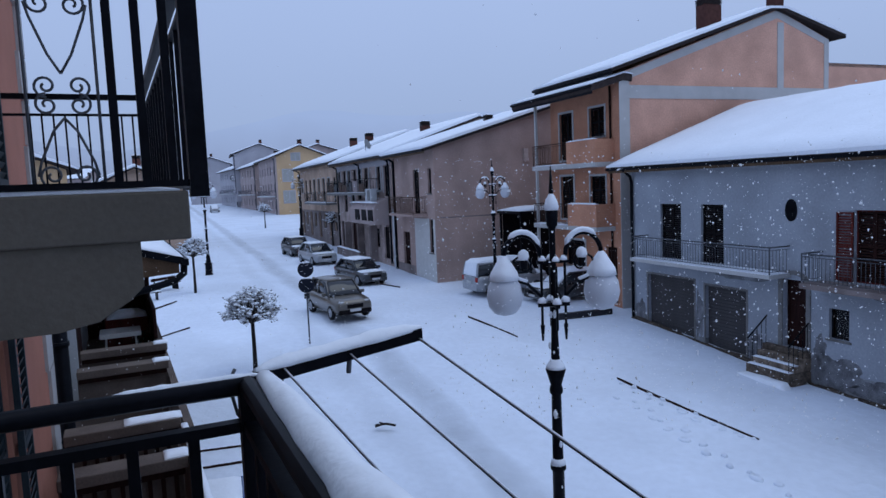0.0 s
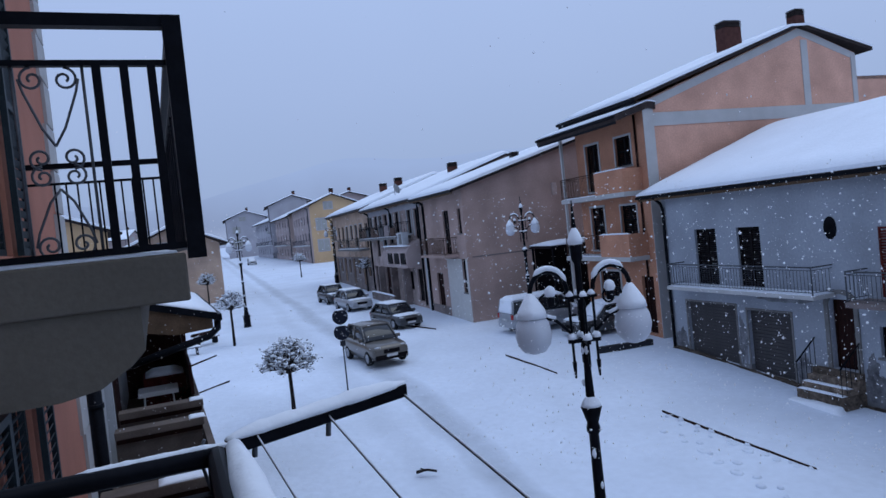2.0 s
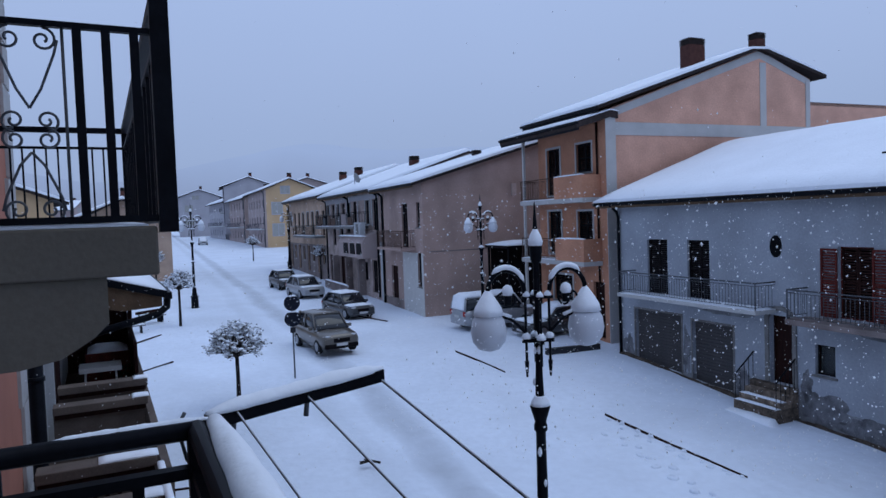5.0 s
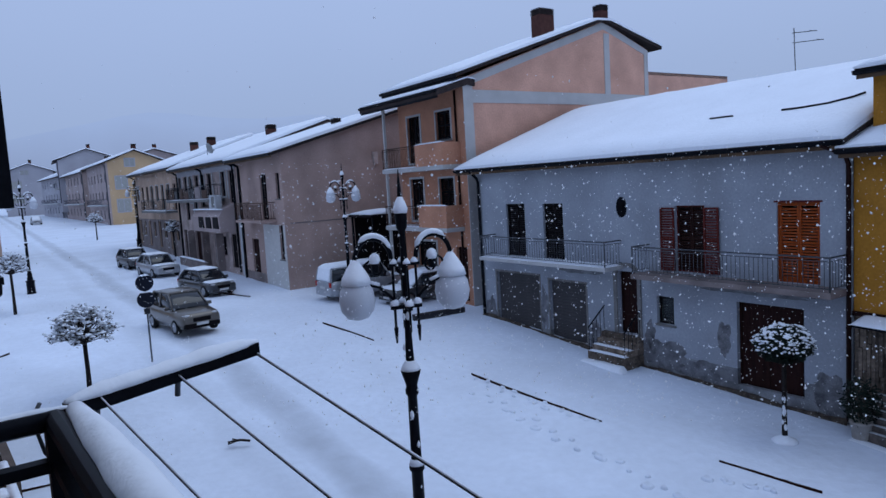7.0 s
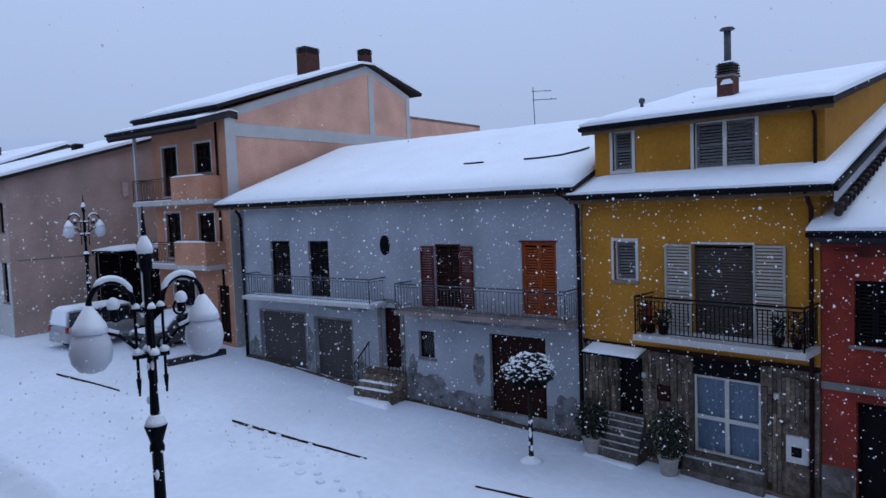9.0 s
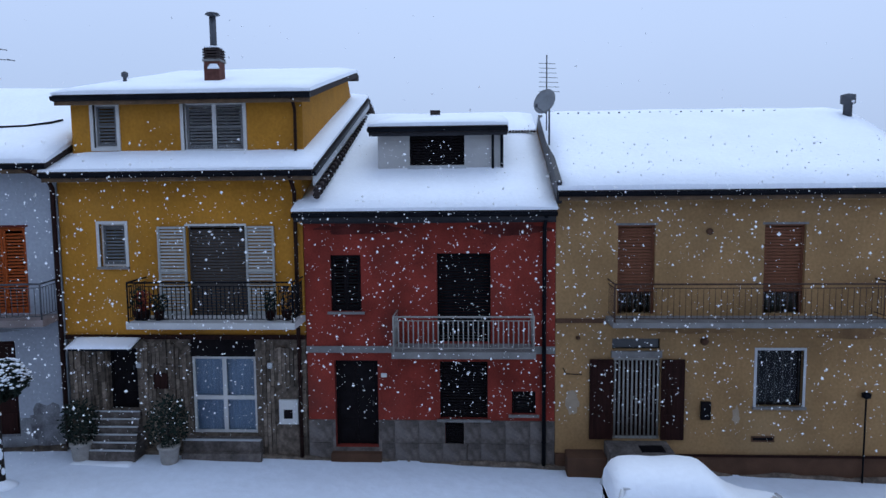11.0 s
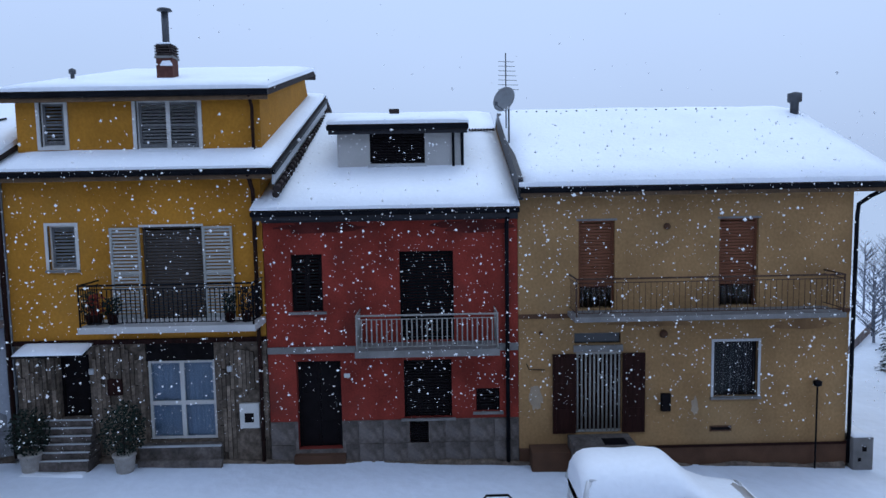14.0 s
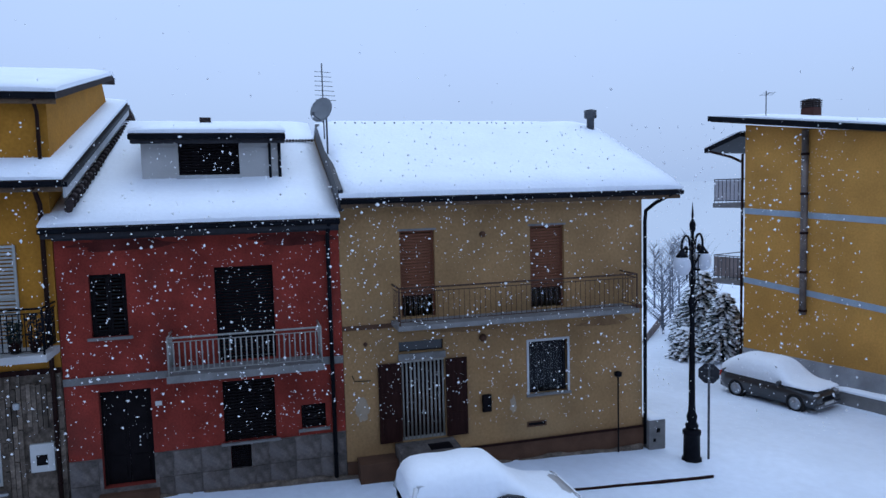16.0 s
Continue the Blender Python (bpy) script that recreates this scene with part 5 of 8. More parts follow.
gab = [(0.3, 0), (19.5, 0), (19.5, 12.6), (12.5, 12.6), (12.5, 13.75), (9.1, 15.0), (0.3, 11.95)]
part("wall", prism(bmesh.new(), gab, "y", 0, 0.3), PINK, H5, "tall peach gable wall")
part("wall", prism(bmesh.new(), gab, "y", L5 - 0.3, L5), PINK, H5)
part("wall", box(19.5, 19.8, 0, L5, 0, 12.6), PINK, H5)
part("flat_roof", box(12.5, 19.8, 0, L5, 12.45, 12.62), CONC, H5)
part("pilaster", box(-0.03, 0.5, -0.03, 0.0, 0, 11.9), OFFWHITE, H5)
part("band", box(0.5, 19.5, -0.03, 0.0, 10.78, 11.35), OFFWHITE, H5)
part("pilaster", box(9.1, 9.5, -0.03, 0.0, 11.35, 14.4), OFFWHITE, H5)
part("pilaster", box(12.2, 12.5, -0.03, 0.0, 11.35, 13.7), OFFWHITE, H5)
part("barge_band", prism(bmesh.new(), [(0.3, 11.55), (9.1, 14.6), (12.5, 13.4), (12.5, 13.72), (9.1, 14.97), (0.3, 11.9)], "y", -0.02, 0.0), OFFWHITE, H5)
part("vent_window", box(7.6, 7.9, -0.02, 0.02, 10.0, 10.5), IRON, H5)
for z0_, z1_ in ((8.25, 10.6), (5.4, 7.55)):
    w_ = shutter_window(H5, 3.7, 4.86, z0_, z1_, 2, SHUT, sill=False)
    part("surround", surround(bmesh.new(), 3.7, 4.86, z0_ + 0.1, z1_, 0.1, -0.03, 0.04), OFFWHITE, w_)
for z0_, z1_ in ((9.3, 10.6), (6.2, 7.5)):
    w_ = shutter_window(H5, 1.1, 2.3, z0_, z1_, 2, SHUT)
    part("surround", surround(bmesh.new(), 1.1, 2.3, z0_, z1_, 0.09, -0.03, 0.04), OFFWHITE, w_)
w_ = roller_window(H5, 2.85, 4.5, 3.2, 4.45, SHUT, sill=True)
part("surround", surround(bmesh.new(), 2.85, 4.5, 3.2, 4.45, 0.1, -0.03, 0.04), OFFWHITE, w_)
panel_door(H5, 0.35, 1.2, 1.75, 4.3, DKWOOD, 0.16, 1)
for z_ in (8.1, 5.25):
    balcony(H5, 2.75, 5.95, z_, 1.0, 1.0, 0.2, 0.12, RUSTIRON, OFFWHITE, 0.010, 0.05)
    b_ = part("loggia", box(-1.0, 0.0, 0.45, 2.74, z_ - 0.2, z_), OFFWHITE, H5)
    part("parapet", box(-1.0, -0.86, 0.45, 2.74, z_, z_ + 1.0), ORANGE, b_, "orange plastered balcony wall")
    part("parapet", box(-0.86, 0.0, 0.45, 0.6, z_, z_ + 1.0), ORANGE, b_)
    part("snow", heap(bmesh.new(), -1.02, -0.85, 0.45, 2.74, z_ + 1.003, 0.06, 3, 12), SNOW, b_)
part("column", box(-0.95, -0.83, 5.6, 5.72, 2.0, 11.5), OFFWHITE, H5)
part("downpipe", tube(bmesh.new(), [(-0.06, 0.62, 11.4), (-0.06, 0.62, 2.0)], 0.05), PIPEC, H5)
roof(H5, -0.3, L5 + 0.6, -0.6, 12.0, 8.9, 15.12, back=(13.35, 13.95), seed=41, snow=0.2, thick=0.16, board=GUTTER)
roof(H5, -0.1, L5 + 1.3, -1.5, 11.35, 0.2, 11.85, back=(0.6, 11.8), seed=43, snow=0.1, thick=0.3, board=GUTTER)
brick_chimney(H5, 6.25, 1.4, 13.5, 0.95, 1.85, 0.65)
brick_chimney(H5, 10.05, 1.0, 14.5, 0.55, 1.3)

# low wall and shed roof in the yard beyond
bm = bmesh.new()
bx(bm, 0, 2.5, 0, 0.22, 0, 0.32)
single("low_wall", bm, SIGNBACK, "dark low wall between forecourt and street", "wall", (12.45, 26.05, 1.5), 3, kind="structure")
sh = thing("porch_roof", "flat porch roof with snow beside the peach house", "shed", (13.2, 36.0, 0), 8)
part("deck", box(0, 5, -2.6, 0, 5.7, 5.85), IRON, sh)
part("snow", heap(bmesh.new(), 0, 5, -2.6, 0, 5.853, 0.2, 6, 8), SNOW, sh)
for a, b in ((0.1, -2.5), (0.1, -0.2), (4.8, -2.5)):
    part("post", box(a, a + 0.1, b, b + 0.1, 1.8, 5.7), IRON, sh)
# near-black sheet standing in for the porch's unlit interior
part("back_panel", box(0.3, 4.8, -0.15, -0.05, 1.8, 5.7), SHUT, sh)
# bare brown house whose blank gable faces down the street
P6 = Vector((9.85, 36.7, 0))
H6 = thing("terraced_house", "brown unpainted house with a blank gable and snowy roof", "house", tuple(P6), 8)
holes = [(2.4, 3.4, 5.75, 8.35), (0.4, 0.95, 6.95, 8.35), (0.35, 0.95, 3.6, 5.5), (4.4, 5.6, 2.0, 4.6)]
part("wall", holed(bmesh.new(), 0, 7.6, 1.0, 9.5, holes), BROWNP, H6)
part("wall", prism(bmesh.new(), [(0.3, 1.0), (12, 1.0), (12, 10.5), (8.5, 11.95), (0.3, 9.5)], "y", 0, 0.3), BROWNP, H6, "blank brown gable wall with a faint seam")
part("wall", prism(bmesh.new(), [(0.3, 1.0), (12, 1.0), (12, 10.5), (8.5, 11.95), (0.3, 9.5)], "y", 7.3, 7.6), BROWNP, H6)
part("wall", box(12, 12.3, 0, 7.6, 1.0, 10.5), BROWNP, H6)
part("white_panel", holed(bmesh.new(), 0.1, 3.4, 1.5, 5.5, [(0.35, 0.95, 3.6, 5.5)], 0.02, -0.02), WHITEF, H6, "white painted patch of wall")
shutter_window(H6, 2.4, 3.4, 5.75, 8.35, 2, SHUT, sill=False)
shutter_window(H6, 0.4, 0.95, 6.95, 8.35, 1, SHUT)
shutter_window(H6, 0.35, 0.95, 3.6, 5.5, 1, SHUT)
panel_door(H6, 4.4, 5.6, 2.0, 4.6, DKWOOD, leaves=2)
balcony(H6, 1.2, 5.6, 5.78, 0.9, 0.98, 0.14, 0.14, RUSTIRON, BROWNP, 0.012, 0.0)
part("seam", box(0.3, 12, -0.012, 0.0, 5.55, 5.62), ROWA, H6)
roof(H6, -0.35, 7.7, -0.7, 9.4, 8.5, 12.05, seed=51, snow=0.25, back=(13, 10.6))
downpipe(H6, [(-0.6, 6.9, 9.3), (-0.1, 6.9, 9.0), (-0.08, 6.9, 8.8), (-0.08, 6.9, 2.0)], 0.08)
part("pilaster", box(-0.06, 0.02, 7.1, 7.6, 1.5, 6.0), PALEWALL, H6, "pale strip of wall beside the downpipe")
part("wall_stain", box(-0.004, 0.02, 3.6, 7.1, 1.5, 2.6), DUSK, H6)
part("roof_edge", tube(bmesh.new(), [(4.4, 2.4, 11.02), (4.4, 4.6, 10.99), (4.4, 7.4, 10.93)], 0.09, 6), GUTTER, H6, "dark raised edge running across the snowy roof")
part("wall_box", box(5.6, 5.9, -0.12, 0.0, 8.6, 9.3), ROWDARK, H6)
brick_chimney(H6, 5.0, 3.2, 10.8, 0.45, 0.45)


def row_house(u0, u1, zb, ze, material, seed, depth=12, rise=2.5, label="", worn=False):
    """A narrow house of the long row: two floors of windows over a ground floor, with balconies."""
    rr = random.Random(seed)
    root = thing("terraced_house", label, "house", tuple(P6 + u0 * U), 8, group="long row of houses")
    n = u1 - u0
    cols = max(2, int(n / 1.9))
    hs, kinds = [], []
    fl = (ze - zb) / 2.15
    for r in range(2):
        for c in range(cols):
            mid_ = n * (c + 0.5) / cols
            tall = r == 1 and c % 2 == 0
            if r == 0 and c % 2 == 1:
                h = (mid_ - 0.55, mid_ + 0.55, zb + 0.25, zb + 2.6)
            else:
                h = (mid_ - 0.5, mid_ + 0.5, zb + fl * r + (0.35 if tall else 1.1), zb + fl * r + 2.5)
            hs.append(h)
            kinds.append((r, c))
    part("wall", holed(bmesh.new(), 0, n, zb - 1.5, ze, hs), material, root)
    part("wall", prism(bmesh.new(), [(0.3, zb - 1.5), (depth, zb - 1.5), (depth, ze), (depth * 0.55, ze + rise), (0.3, ze)], "y", 0, 0.25), material, root)
    part("wall", prism(bmesh.new(), [(0.3, zb - 1.5), (depth, zb - 1.5), (depth, ze), (depth * 0.55, ze + rise), (0.3, ze)], "y", n - 0.25, n), material, root)
    if worn:
        part("wall", holed(bmesh.new(), 0, n, zb - 1.5, zb + 2.75, [h for h, k in zip(hs, kinds) if k[0] == 0], 0.04, -0.04), DUSK, root, "dark worn render on the ground floor")
    for h, (r, c) in zip(hs, kinds):
        if r == 0 and c % 2 == 1:
            panel_door(root, *h, DKWOOD, leaves=2)
        else:
            w = shutter_window(root, *h, 2, rr.choice((SHUT, DKWOOD, SHUT)), sill=False, far=True)
            if rr.random() < 0.5:
                part("surround", surround(bmesh.new(), h[0], h[1], h[2] + 0.08, h[3], 0.08, -0.03, 0.03), OFFWHITE, w)
    balcony(root, 0.5, n * 0.6, zb + fl + 0.3, 0.95, 0.95, 0.18, 0.3, rr.choice((IRON, RUSTIRON)), CONC, 0.014, 0.06)
    roof(root, -0.05, n + 0.05, -0.7, ze, depth * 0.55, ze + rise, seed=seed, snow=0.26)
    downpipe(root, [(-0.6, n - 0.2, ze - 0.1), (-0.1, n - 0.2, ze - 0.4), (-0.08, n - 0.2, ze - 0.6), (-0.08, n - 0.2, zb)], 0.06)
    return root


def cluttered_house(u0, n, zb, ze, label):
    """A dark, much-altered house of the row: a rank of tall windows over a long balcony and a jutting bay."""
    rr = random.Random(77)
    root = thing("terraced_house", label, "house", tuple(P6 + u0 * U), 8, group="long row of houses")
    up = [(0.5 + 1.62 * k, 1.45 + 1.62 * k, ze - (2.35 if k % 3 else 2.7), ze - 0.65) for k in range(9) if k != 2]
    low = [(0.8, 2.0, zb + 0.2, zb + 2.4), (3.0, 4.0, zb + 0.9, zb + 2.2), (8.3, 10.6, zb + 0.1, zb + 2.5), (11.4, 12.4, zb + 0.9, zb + 2.4), (13.0, 14.0, zb + 0.1, zb + 2.4)]
    mid_ = [(7.3, 8.3, zb + 3.2, zb + 4.6), (9.2, 10.2, zb + 3.2, zb + 4.6), (11.6, 12.6, zb + 3.2, zb + 4.6)]
    part("wall", holed(bmesh.new(), 0, n, zb - 1.5, ze, up + low + mid_), ROWDARK, root)
    gp_ = [(0.3, zb - 1.5), (12, zb - 1.5), (12, ze), (6.6, ze + 2.5), (0.3, ze)]
    for a in (0, n - 0.25):
        part("wall", prism(bmesh.new(), gp_, "y", a, a + 0.25), ROWDARK, root)
    for k, h in enumerate(up + mid_):
        w = shutter_window(root, *h, 2, SHUT, sill=False, far=True)
        if k % 2:
            part("surround", surround(bmesh.new(), h[0], h[1], h[2] + 0.08, h[3], 0.1, -0.04, 0.03), PALEWALL, w)
    for h in low:
        panel_door(root, *h, rr.choice((DKWOOD, SHUT, GARAGE)), leaves=2)
    for a in (1.5, 4.9, 8.0, 11.3):
        part("pilaster", box(-0.05, 0.0, a, a + 0.1, zb + 4.7, ze - 0.2), PALEWALL, root)
    part("frieze", box(-0.06, 0.0, 0, n, ze - 0.6, ze - 0.25), FARGREY, root, "pale band under the eave")
    bal_ = balcony(root, 2.6, n - 0.3, zb + 4.75, 1.05, 0.95, 0.18, 0.2, IRON, CONC, 0.014, 0.05)
    for k in range(7):
        a = 3.0 + 1.55 * k
        part("balcony_panel", box(-1.04, -1.0, a, a + rr.uniform(0.7, 1.3), zb + 4.8, zb + 5.35 + 0.25 * rr.random()), rr.choice((SIGNBACK, ROWC, DKWOOD, RUSTIRON)), bal_)
    bay = part("bay", prism(bmesh.new(), [(0.0, zb + 2.6), (-1.1, zb + 2.6), (-1.15, zb + 3.6), (-0.8, zb + 4.1), (0.0, zb + 4.35)], "y", 0.4, 6.6), FARBROWN, root, "dull violet-grey jutting bay with dark windows")
    for a in (0.6, 2.2, 3.9):
        part("bay_window", box(-1.18, -1.1, a, a + 1.1, zb + 2.85, zb + 3.6), SHUT, bay)
    part("bay_snow", heap(bmesh.new(), -1.15, -0.75, 0.4, 6.6, zb + 4.05, 0.08, 4, 14), SNOW, bay)
    ac = part("air_conditioner", box(-1.0, -0.55, 1.4, 2.8, zb + 4.1, zb + 5.0), PALEWALL, root, "white box of an air conditioner", bevel=0.03)
    part("grille", box(-1.012, -1.0, 1.55, 2.2, zb + 4.2, zb + 4.9), CONC, ac)
    for a in (3.6, 7.0, 10.8):
        part("buttress", box(-0.5, 0.0, a, a + 0.35, zb - 1.0, zb + 2.4), rr.choice((DUSK, ROWC, ROWDARK)), root)
    part("fence", box(-1.3, -1.22, 3.9, 10.6, zb - 0.6, zb + 0.55), DUSK, root, "low dark wall before the ground floor")
    part("fence_snow", heap(bmesh.new(), -1.34, -1.18, 3.9, 10.6, zb + 0.552, 0.1, 3, 16), SNOW, root)
    roof(root, -0.05, n + 0.05, -0.7, ze, 6.6, ze + 2.5, seed=7, snow=0.26)
    for a in (0.25, 7.4, n - 0.2):
        downpipe(root, [(-0.6, a, ze - 0.1), (-0.1, a, ze - 0.4), (-0.08, a, ze - 0.6), (-0.08, a, zb)], 0.07)
    return root


r1 = cluttered_house(7.75, 14.7, 2.35, 9.5, "dark weathered house with ranks of windows and a cluttered balcony")
r3 = row_house(22.6, 39.5, 2.7, 9.75, ROWB, 3, label="dull peach house at the end of the long row", worn=True)
brick_chimney(r3, 4.4, 10.4, 11.2, 0.65, 1.0)
brick_chimney(r3, 4.4, 4.7, 11.2, 0.65, 1.0)
brick_chimney(r1, 4.4, 4.8, 11.3, 0.6, 0.5)
dish("satellite_dish", (P6 + 16.5 * U + 1.0 * W + Vector((0, 0, 10.0)))[:], 140, 0.4, "grey satellite dish on the snowy eave of the long row")


def far_house(x, y, deg, n, zb, ze, material, depth, rise, cols, seed, label, gable_windows=True, front=None):
    root = thing("house", label, "house", (x, y, 0), deg, group="houses up the street")
    hs = [(n * (c + 0.5) / cols - 0.55, n * (c + 0.5) / cols + 0.55, zb + 3.1 * r + 1.0, zb + 3.1 * r + 2.5) for r in range(max(1, int((ze - zb) / 3.05))) for c in range(cols)]
    part("wall", holed(bmesh.new(), 0, n, zb - 2, ze, hs), front or material, root)
    gp_ = [(0.3, zb - 2), (depth, zb - 2), (depth, ze), (depth / 2, ze + rise), (0.3, ze)]
    part("wall", prism(bmesh.new(), gp_, "y", 0, 0.3), material, root)
    part("wall", prism(bmesh.new(), gp_, "y", n - 0.3, n), material, root)
    for h in hs:
        # shutters take the haze-lightened dark colour
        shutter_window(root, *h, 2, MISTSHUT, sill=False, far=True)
    if gable_windows:
        for x_, w_, z_, h_ in ((0.145, 0.2, 0.58, 0.2), (0.145, 0.22, 0.21, 0.2), (0.33, 0.17, 0.935, 0.12)):
            a, b, c = x_ * depth, zb + z_ * (ze - zb), h_ * (ze - zb)
            g_ = part("window", box(a, a + w_ * depth, -0.03, 0.0, b, b + c), PALELOUV, root)
            for e, f, p_, q_ in ((a - 0.12, a, b - 0.12, b + c + 0.12), (a + w_ * depth, a + w_ * depth + 0.12, b - 0.12, b + c + 0.12), (a, a + w_ * depth, b + c, b + c + 0.12), (a, a + w_ * depth, b - 0.12, b)):
                part("frame", box(e, f, -0.05, 0.0, p_, q_), FARGREY, g_)
            part("mullion", box(a + w_ * depth / 2 - 0.05, a + w_ * depth / 2 + 0.05, -0.045, -0.03, b, b + c), FARGREY, g_)
    roof(root, -0.6, n + 0.4, -0.9, ze - 0.1, depth / 2, ze + rise, seed=seed, snow=0.28)
    brick_chimney(root, depth * 0.55, 2.0, ze + rise - 0.3, 0.7, 1.1)
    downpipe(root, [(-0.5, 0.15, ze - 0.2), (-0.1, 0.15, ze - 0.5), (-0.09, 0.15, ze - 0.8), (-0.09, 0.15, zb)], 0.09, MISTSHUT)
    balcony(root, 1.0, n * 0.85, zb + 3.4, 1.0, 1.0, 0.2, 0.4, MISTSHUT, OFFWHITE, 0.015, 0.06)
    return root


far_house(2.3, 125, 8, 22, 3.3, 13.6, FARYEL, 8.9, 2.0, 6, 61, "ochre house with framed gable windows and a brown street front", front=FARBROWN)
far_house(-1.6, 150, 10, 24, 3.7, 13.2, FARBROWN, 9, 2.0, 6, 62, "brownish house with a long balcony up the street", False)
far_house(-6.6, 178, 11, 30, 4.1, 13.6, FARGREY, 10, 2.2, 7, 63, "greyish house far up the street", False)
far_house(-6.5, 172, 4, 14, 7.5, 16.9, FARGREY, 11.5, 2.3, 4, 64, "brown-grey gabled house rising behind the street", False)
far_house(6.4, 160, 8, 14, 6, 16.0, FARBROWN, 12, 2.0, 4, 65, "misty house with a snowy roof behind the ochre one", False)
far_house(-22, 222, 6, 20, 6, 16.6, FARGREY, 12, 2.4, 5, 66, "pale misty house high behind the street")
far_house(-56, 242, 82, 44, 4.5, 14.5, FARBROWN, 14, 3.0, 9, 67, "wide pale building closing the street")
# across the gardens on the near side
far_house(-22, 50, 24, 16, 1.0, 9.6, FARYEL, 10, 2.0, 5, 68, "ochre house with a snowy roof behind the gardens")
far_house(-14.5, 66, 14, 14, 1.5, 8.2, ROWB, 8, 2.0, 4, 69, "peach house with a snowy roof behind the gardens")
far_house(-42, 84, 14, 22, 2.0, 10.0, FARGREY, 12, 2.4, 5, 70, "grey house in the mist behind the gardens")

# orange house at the corner of the side street
P7 = Vector((23.83, -18.17, 0))
H7 = thing("apartment_house", "orange plastered house with pale blue bands beside the side street", "house", tuple(P7), 105.93)
SL = -0.147
part("wall", prism(bmesh.new(), [(0, 0.75), (14, 0.75), (14, 9.4 + 14 * SL), (0, 9.4)], "x", -0.3, 0.0), AMBER, H7, "blank orange side wall under a sloping eave")
part("plinth", box(-0.32, 0.02, 0, 14, -1.0, 0.75), PLASTER_PATCH, H7, "bare grey plinth with peeling edge")
part("wall", box(-10, -0.3, 0.0, 0.3, -1, 9.35), AMBER, H7)
part("wall", box(-10.3, -10, 0, 14, -1, 7.3), AMBER, H7)
for z_, k_ in ((6.0, -0.055), (3.32, -0.1)):
    part("band", prism(bmesh.new(), [(0, z_), (14, z_ + 14 * k_), (14, z_ + 14 * k_ + 0.22), (0, z_ + 0.22)], "x", 0.0, 0.02), BLUEBAND, H7)
fl_ = part("flue", tube(bmesh.new(), [(0.12, 2.45, 2.4), (0.12, 2.45, 9.0)], 0.12, 12), LEADFLUE, H7, "long dull metal flue pipe on the wall")
for z_ in (2.5, 3.9, 5.3, 6.7, 8.1):
    part("flue_joint", lathe(bmesh.new(), [(0.125, 0), (0.145, 0.02), (0.145, 0.07), (0.125, 0.09)], 12, (0.12, 2.45, z_)), PIPEC, fl_)
rf = part("roof", prism(bmesh.new(), [(-1.1, 9.44 - 1.1 * SL), (14.5, 9.44 + 14.5 * SL), (14.5, 9.62 + 14.5 * SL), (-1.1, 9.62 - 1.1 * SL)], "x", -10.8, 0.6), WOODEAVE, H7)
part("gutter", prism(bmesh.new(), [(-1.15, 9.46 - 1.15 * SL), (14.5, 9.46 + 14.5 * SL), (14.5, 9.66 + 14.5 * SL), (-1.15, 9.66 - 1.15 * SL)], "x", 0.6, 0.74), GUTTER, rf)
hs_ = heap(bmesh.new(), -10.8, 0.66, -1.1, 14.5, 9.625, 0.26, 10, 20, seed=8)
for v in hs_.verts:
    v.co.z += SL * v.co.y
part("roof_snow", hs_, SNOW, rf, "thick layer of fresh snow")
brick_chimney(H7, -1.6, 1.62, 9.3, 0.5, 0.62)
lr = part("lower_roof", prism(bmesh.new(), [(-1.6, 8.42), (0.0, 8.95), (0.0, 9.13), (-1.6, 8.6)], "x", -4, 0.35), GUTTER, H7)
ls_ = heap(bmesh.new(), -4, 0.35, -1.6, 0.0, 8.604, 0.16, 6, 6)
for v in ls_.verts:
    v.co.z += 0.331 * (v.co.y + 1.6)
part("snow", ls_, SNOW, lr)
part("lower_gutter", tube(bmesh.new(), [(0.3, -1.5, 8.5), (0.3, -0.4, 8.2), (0.1, -0.1, 8.0)], 0.05, 8), PIPEC, lr)
for z_ in (6.4, 3.35):
    b_ = part("balcony", box(-3.5, 0.0, -1.45, 0.0, z_ - 0.18, z_), CONC, H7)
    for k in range(8):
        part("baluster", tube(bmesh.new(), [(-0.04, -1.4 + 0.18 * k, z_), (-0.04, -1.4 + 0.18 * k, z_ + 0.95)], 0.012, 6), GREYIRON, b_)
    for zz in (z_ + 0.1, z_ + 0.95):
        part("rail", tube(bmesh.new(), [(-3.4, -1.42, zz), (-0.04, -1.42, zz), (-0.04, -0.02, zz)], 0.02, 6), GREYIRON, b_)
    part("screen", box(-0.06, -0.045, -1.4, -0.1, z_ + 0.12, z_ + 0.9), FARGREY if z_ > 5 else DUSK, b_, "panel fixed behind the railing")
part("downpipe", tube(bmesh.new(), [(0.02, -0.1, 8.3), (0.02, -0.1, -0.2)], 0.05), PIPEC, H7)
antenna("antenna", (22.9, -18.3, 9.6), 0.95, [(0.8, 3)], 60, "small bent television antenna on the flat roof", 0.7)

# low block beside the corner house, wall by the orange house
blk = thing("concrete_block", "pitted grey concrete block at the corner of the tan house", "block", (17.35, -9.93, ground_z(-10.4) - 0.05))
part("body", box(0, 1.2, -0.5, 0, 0, 0.85), CONC, blk, bevel=0.02)
part("hole", box(-0.006, 0.004, -0.33, -0.22, 0.5, 0.62), SHUT, blk)
part("hole", box(-0.006, 0.004, -0.2, -0.12, 0.25, 0.34), SHUT, blk)
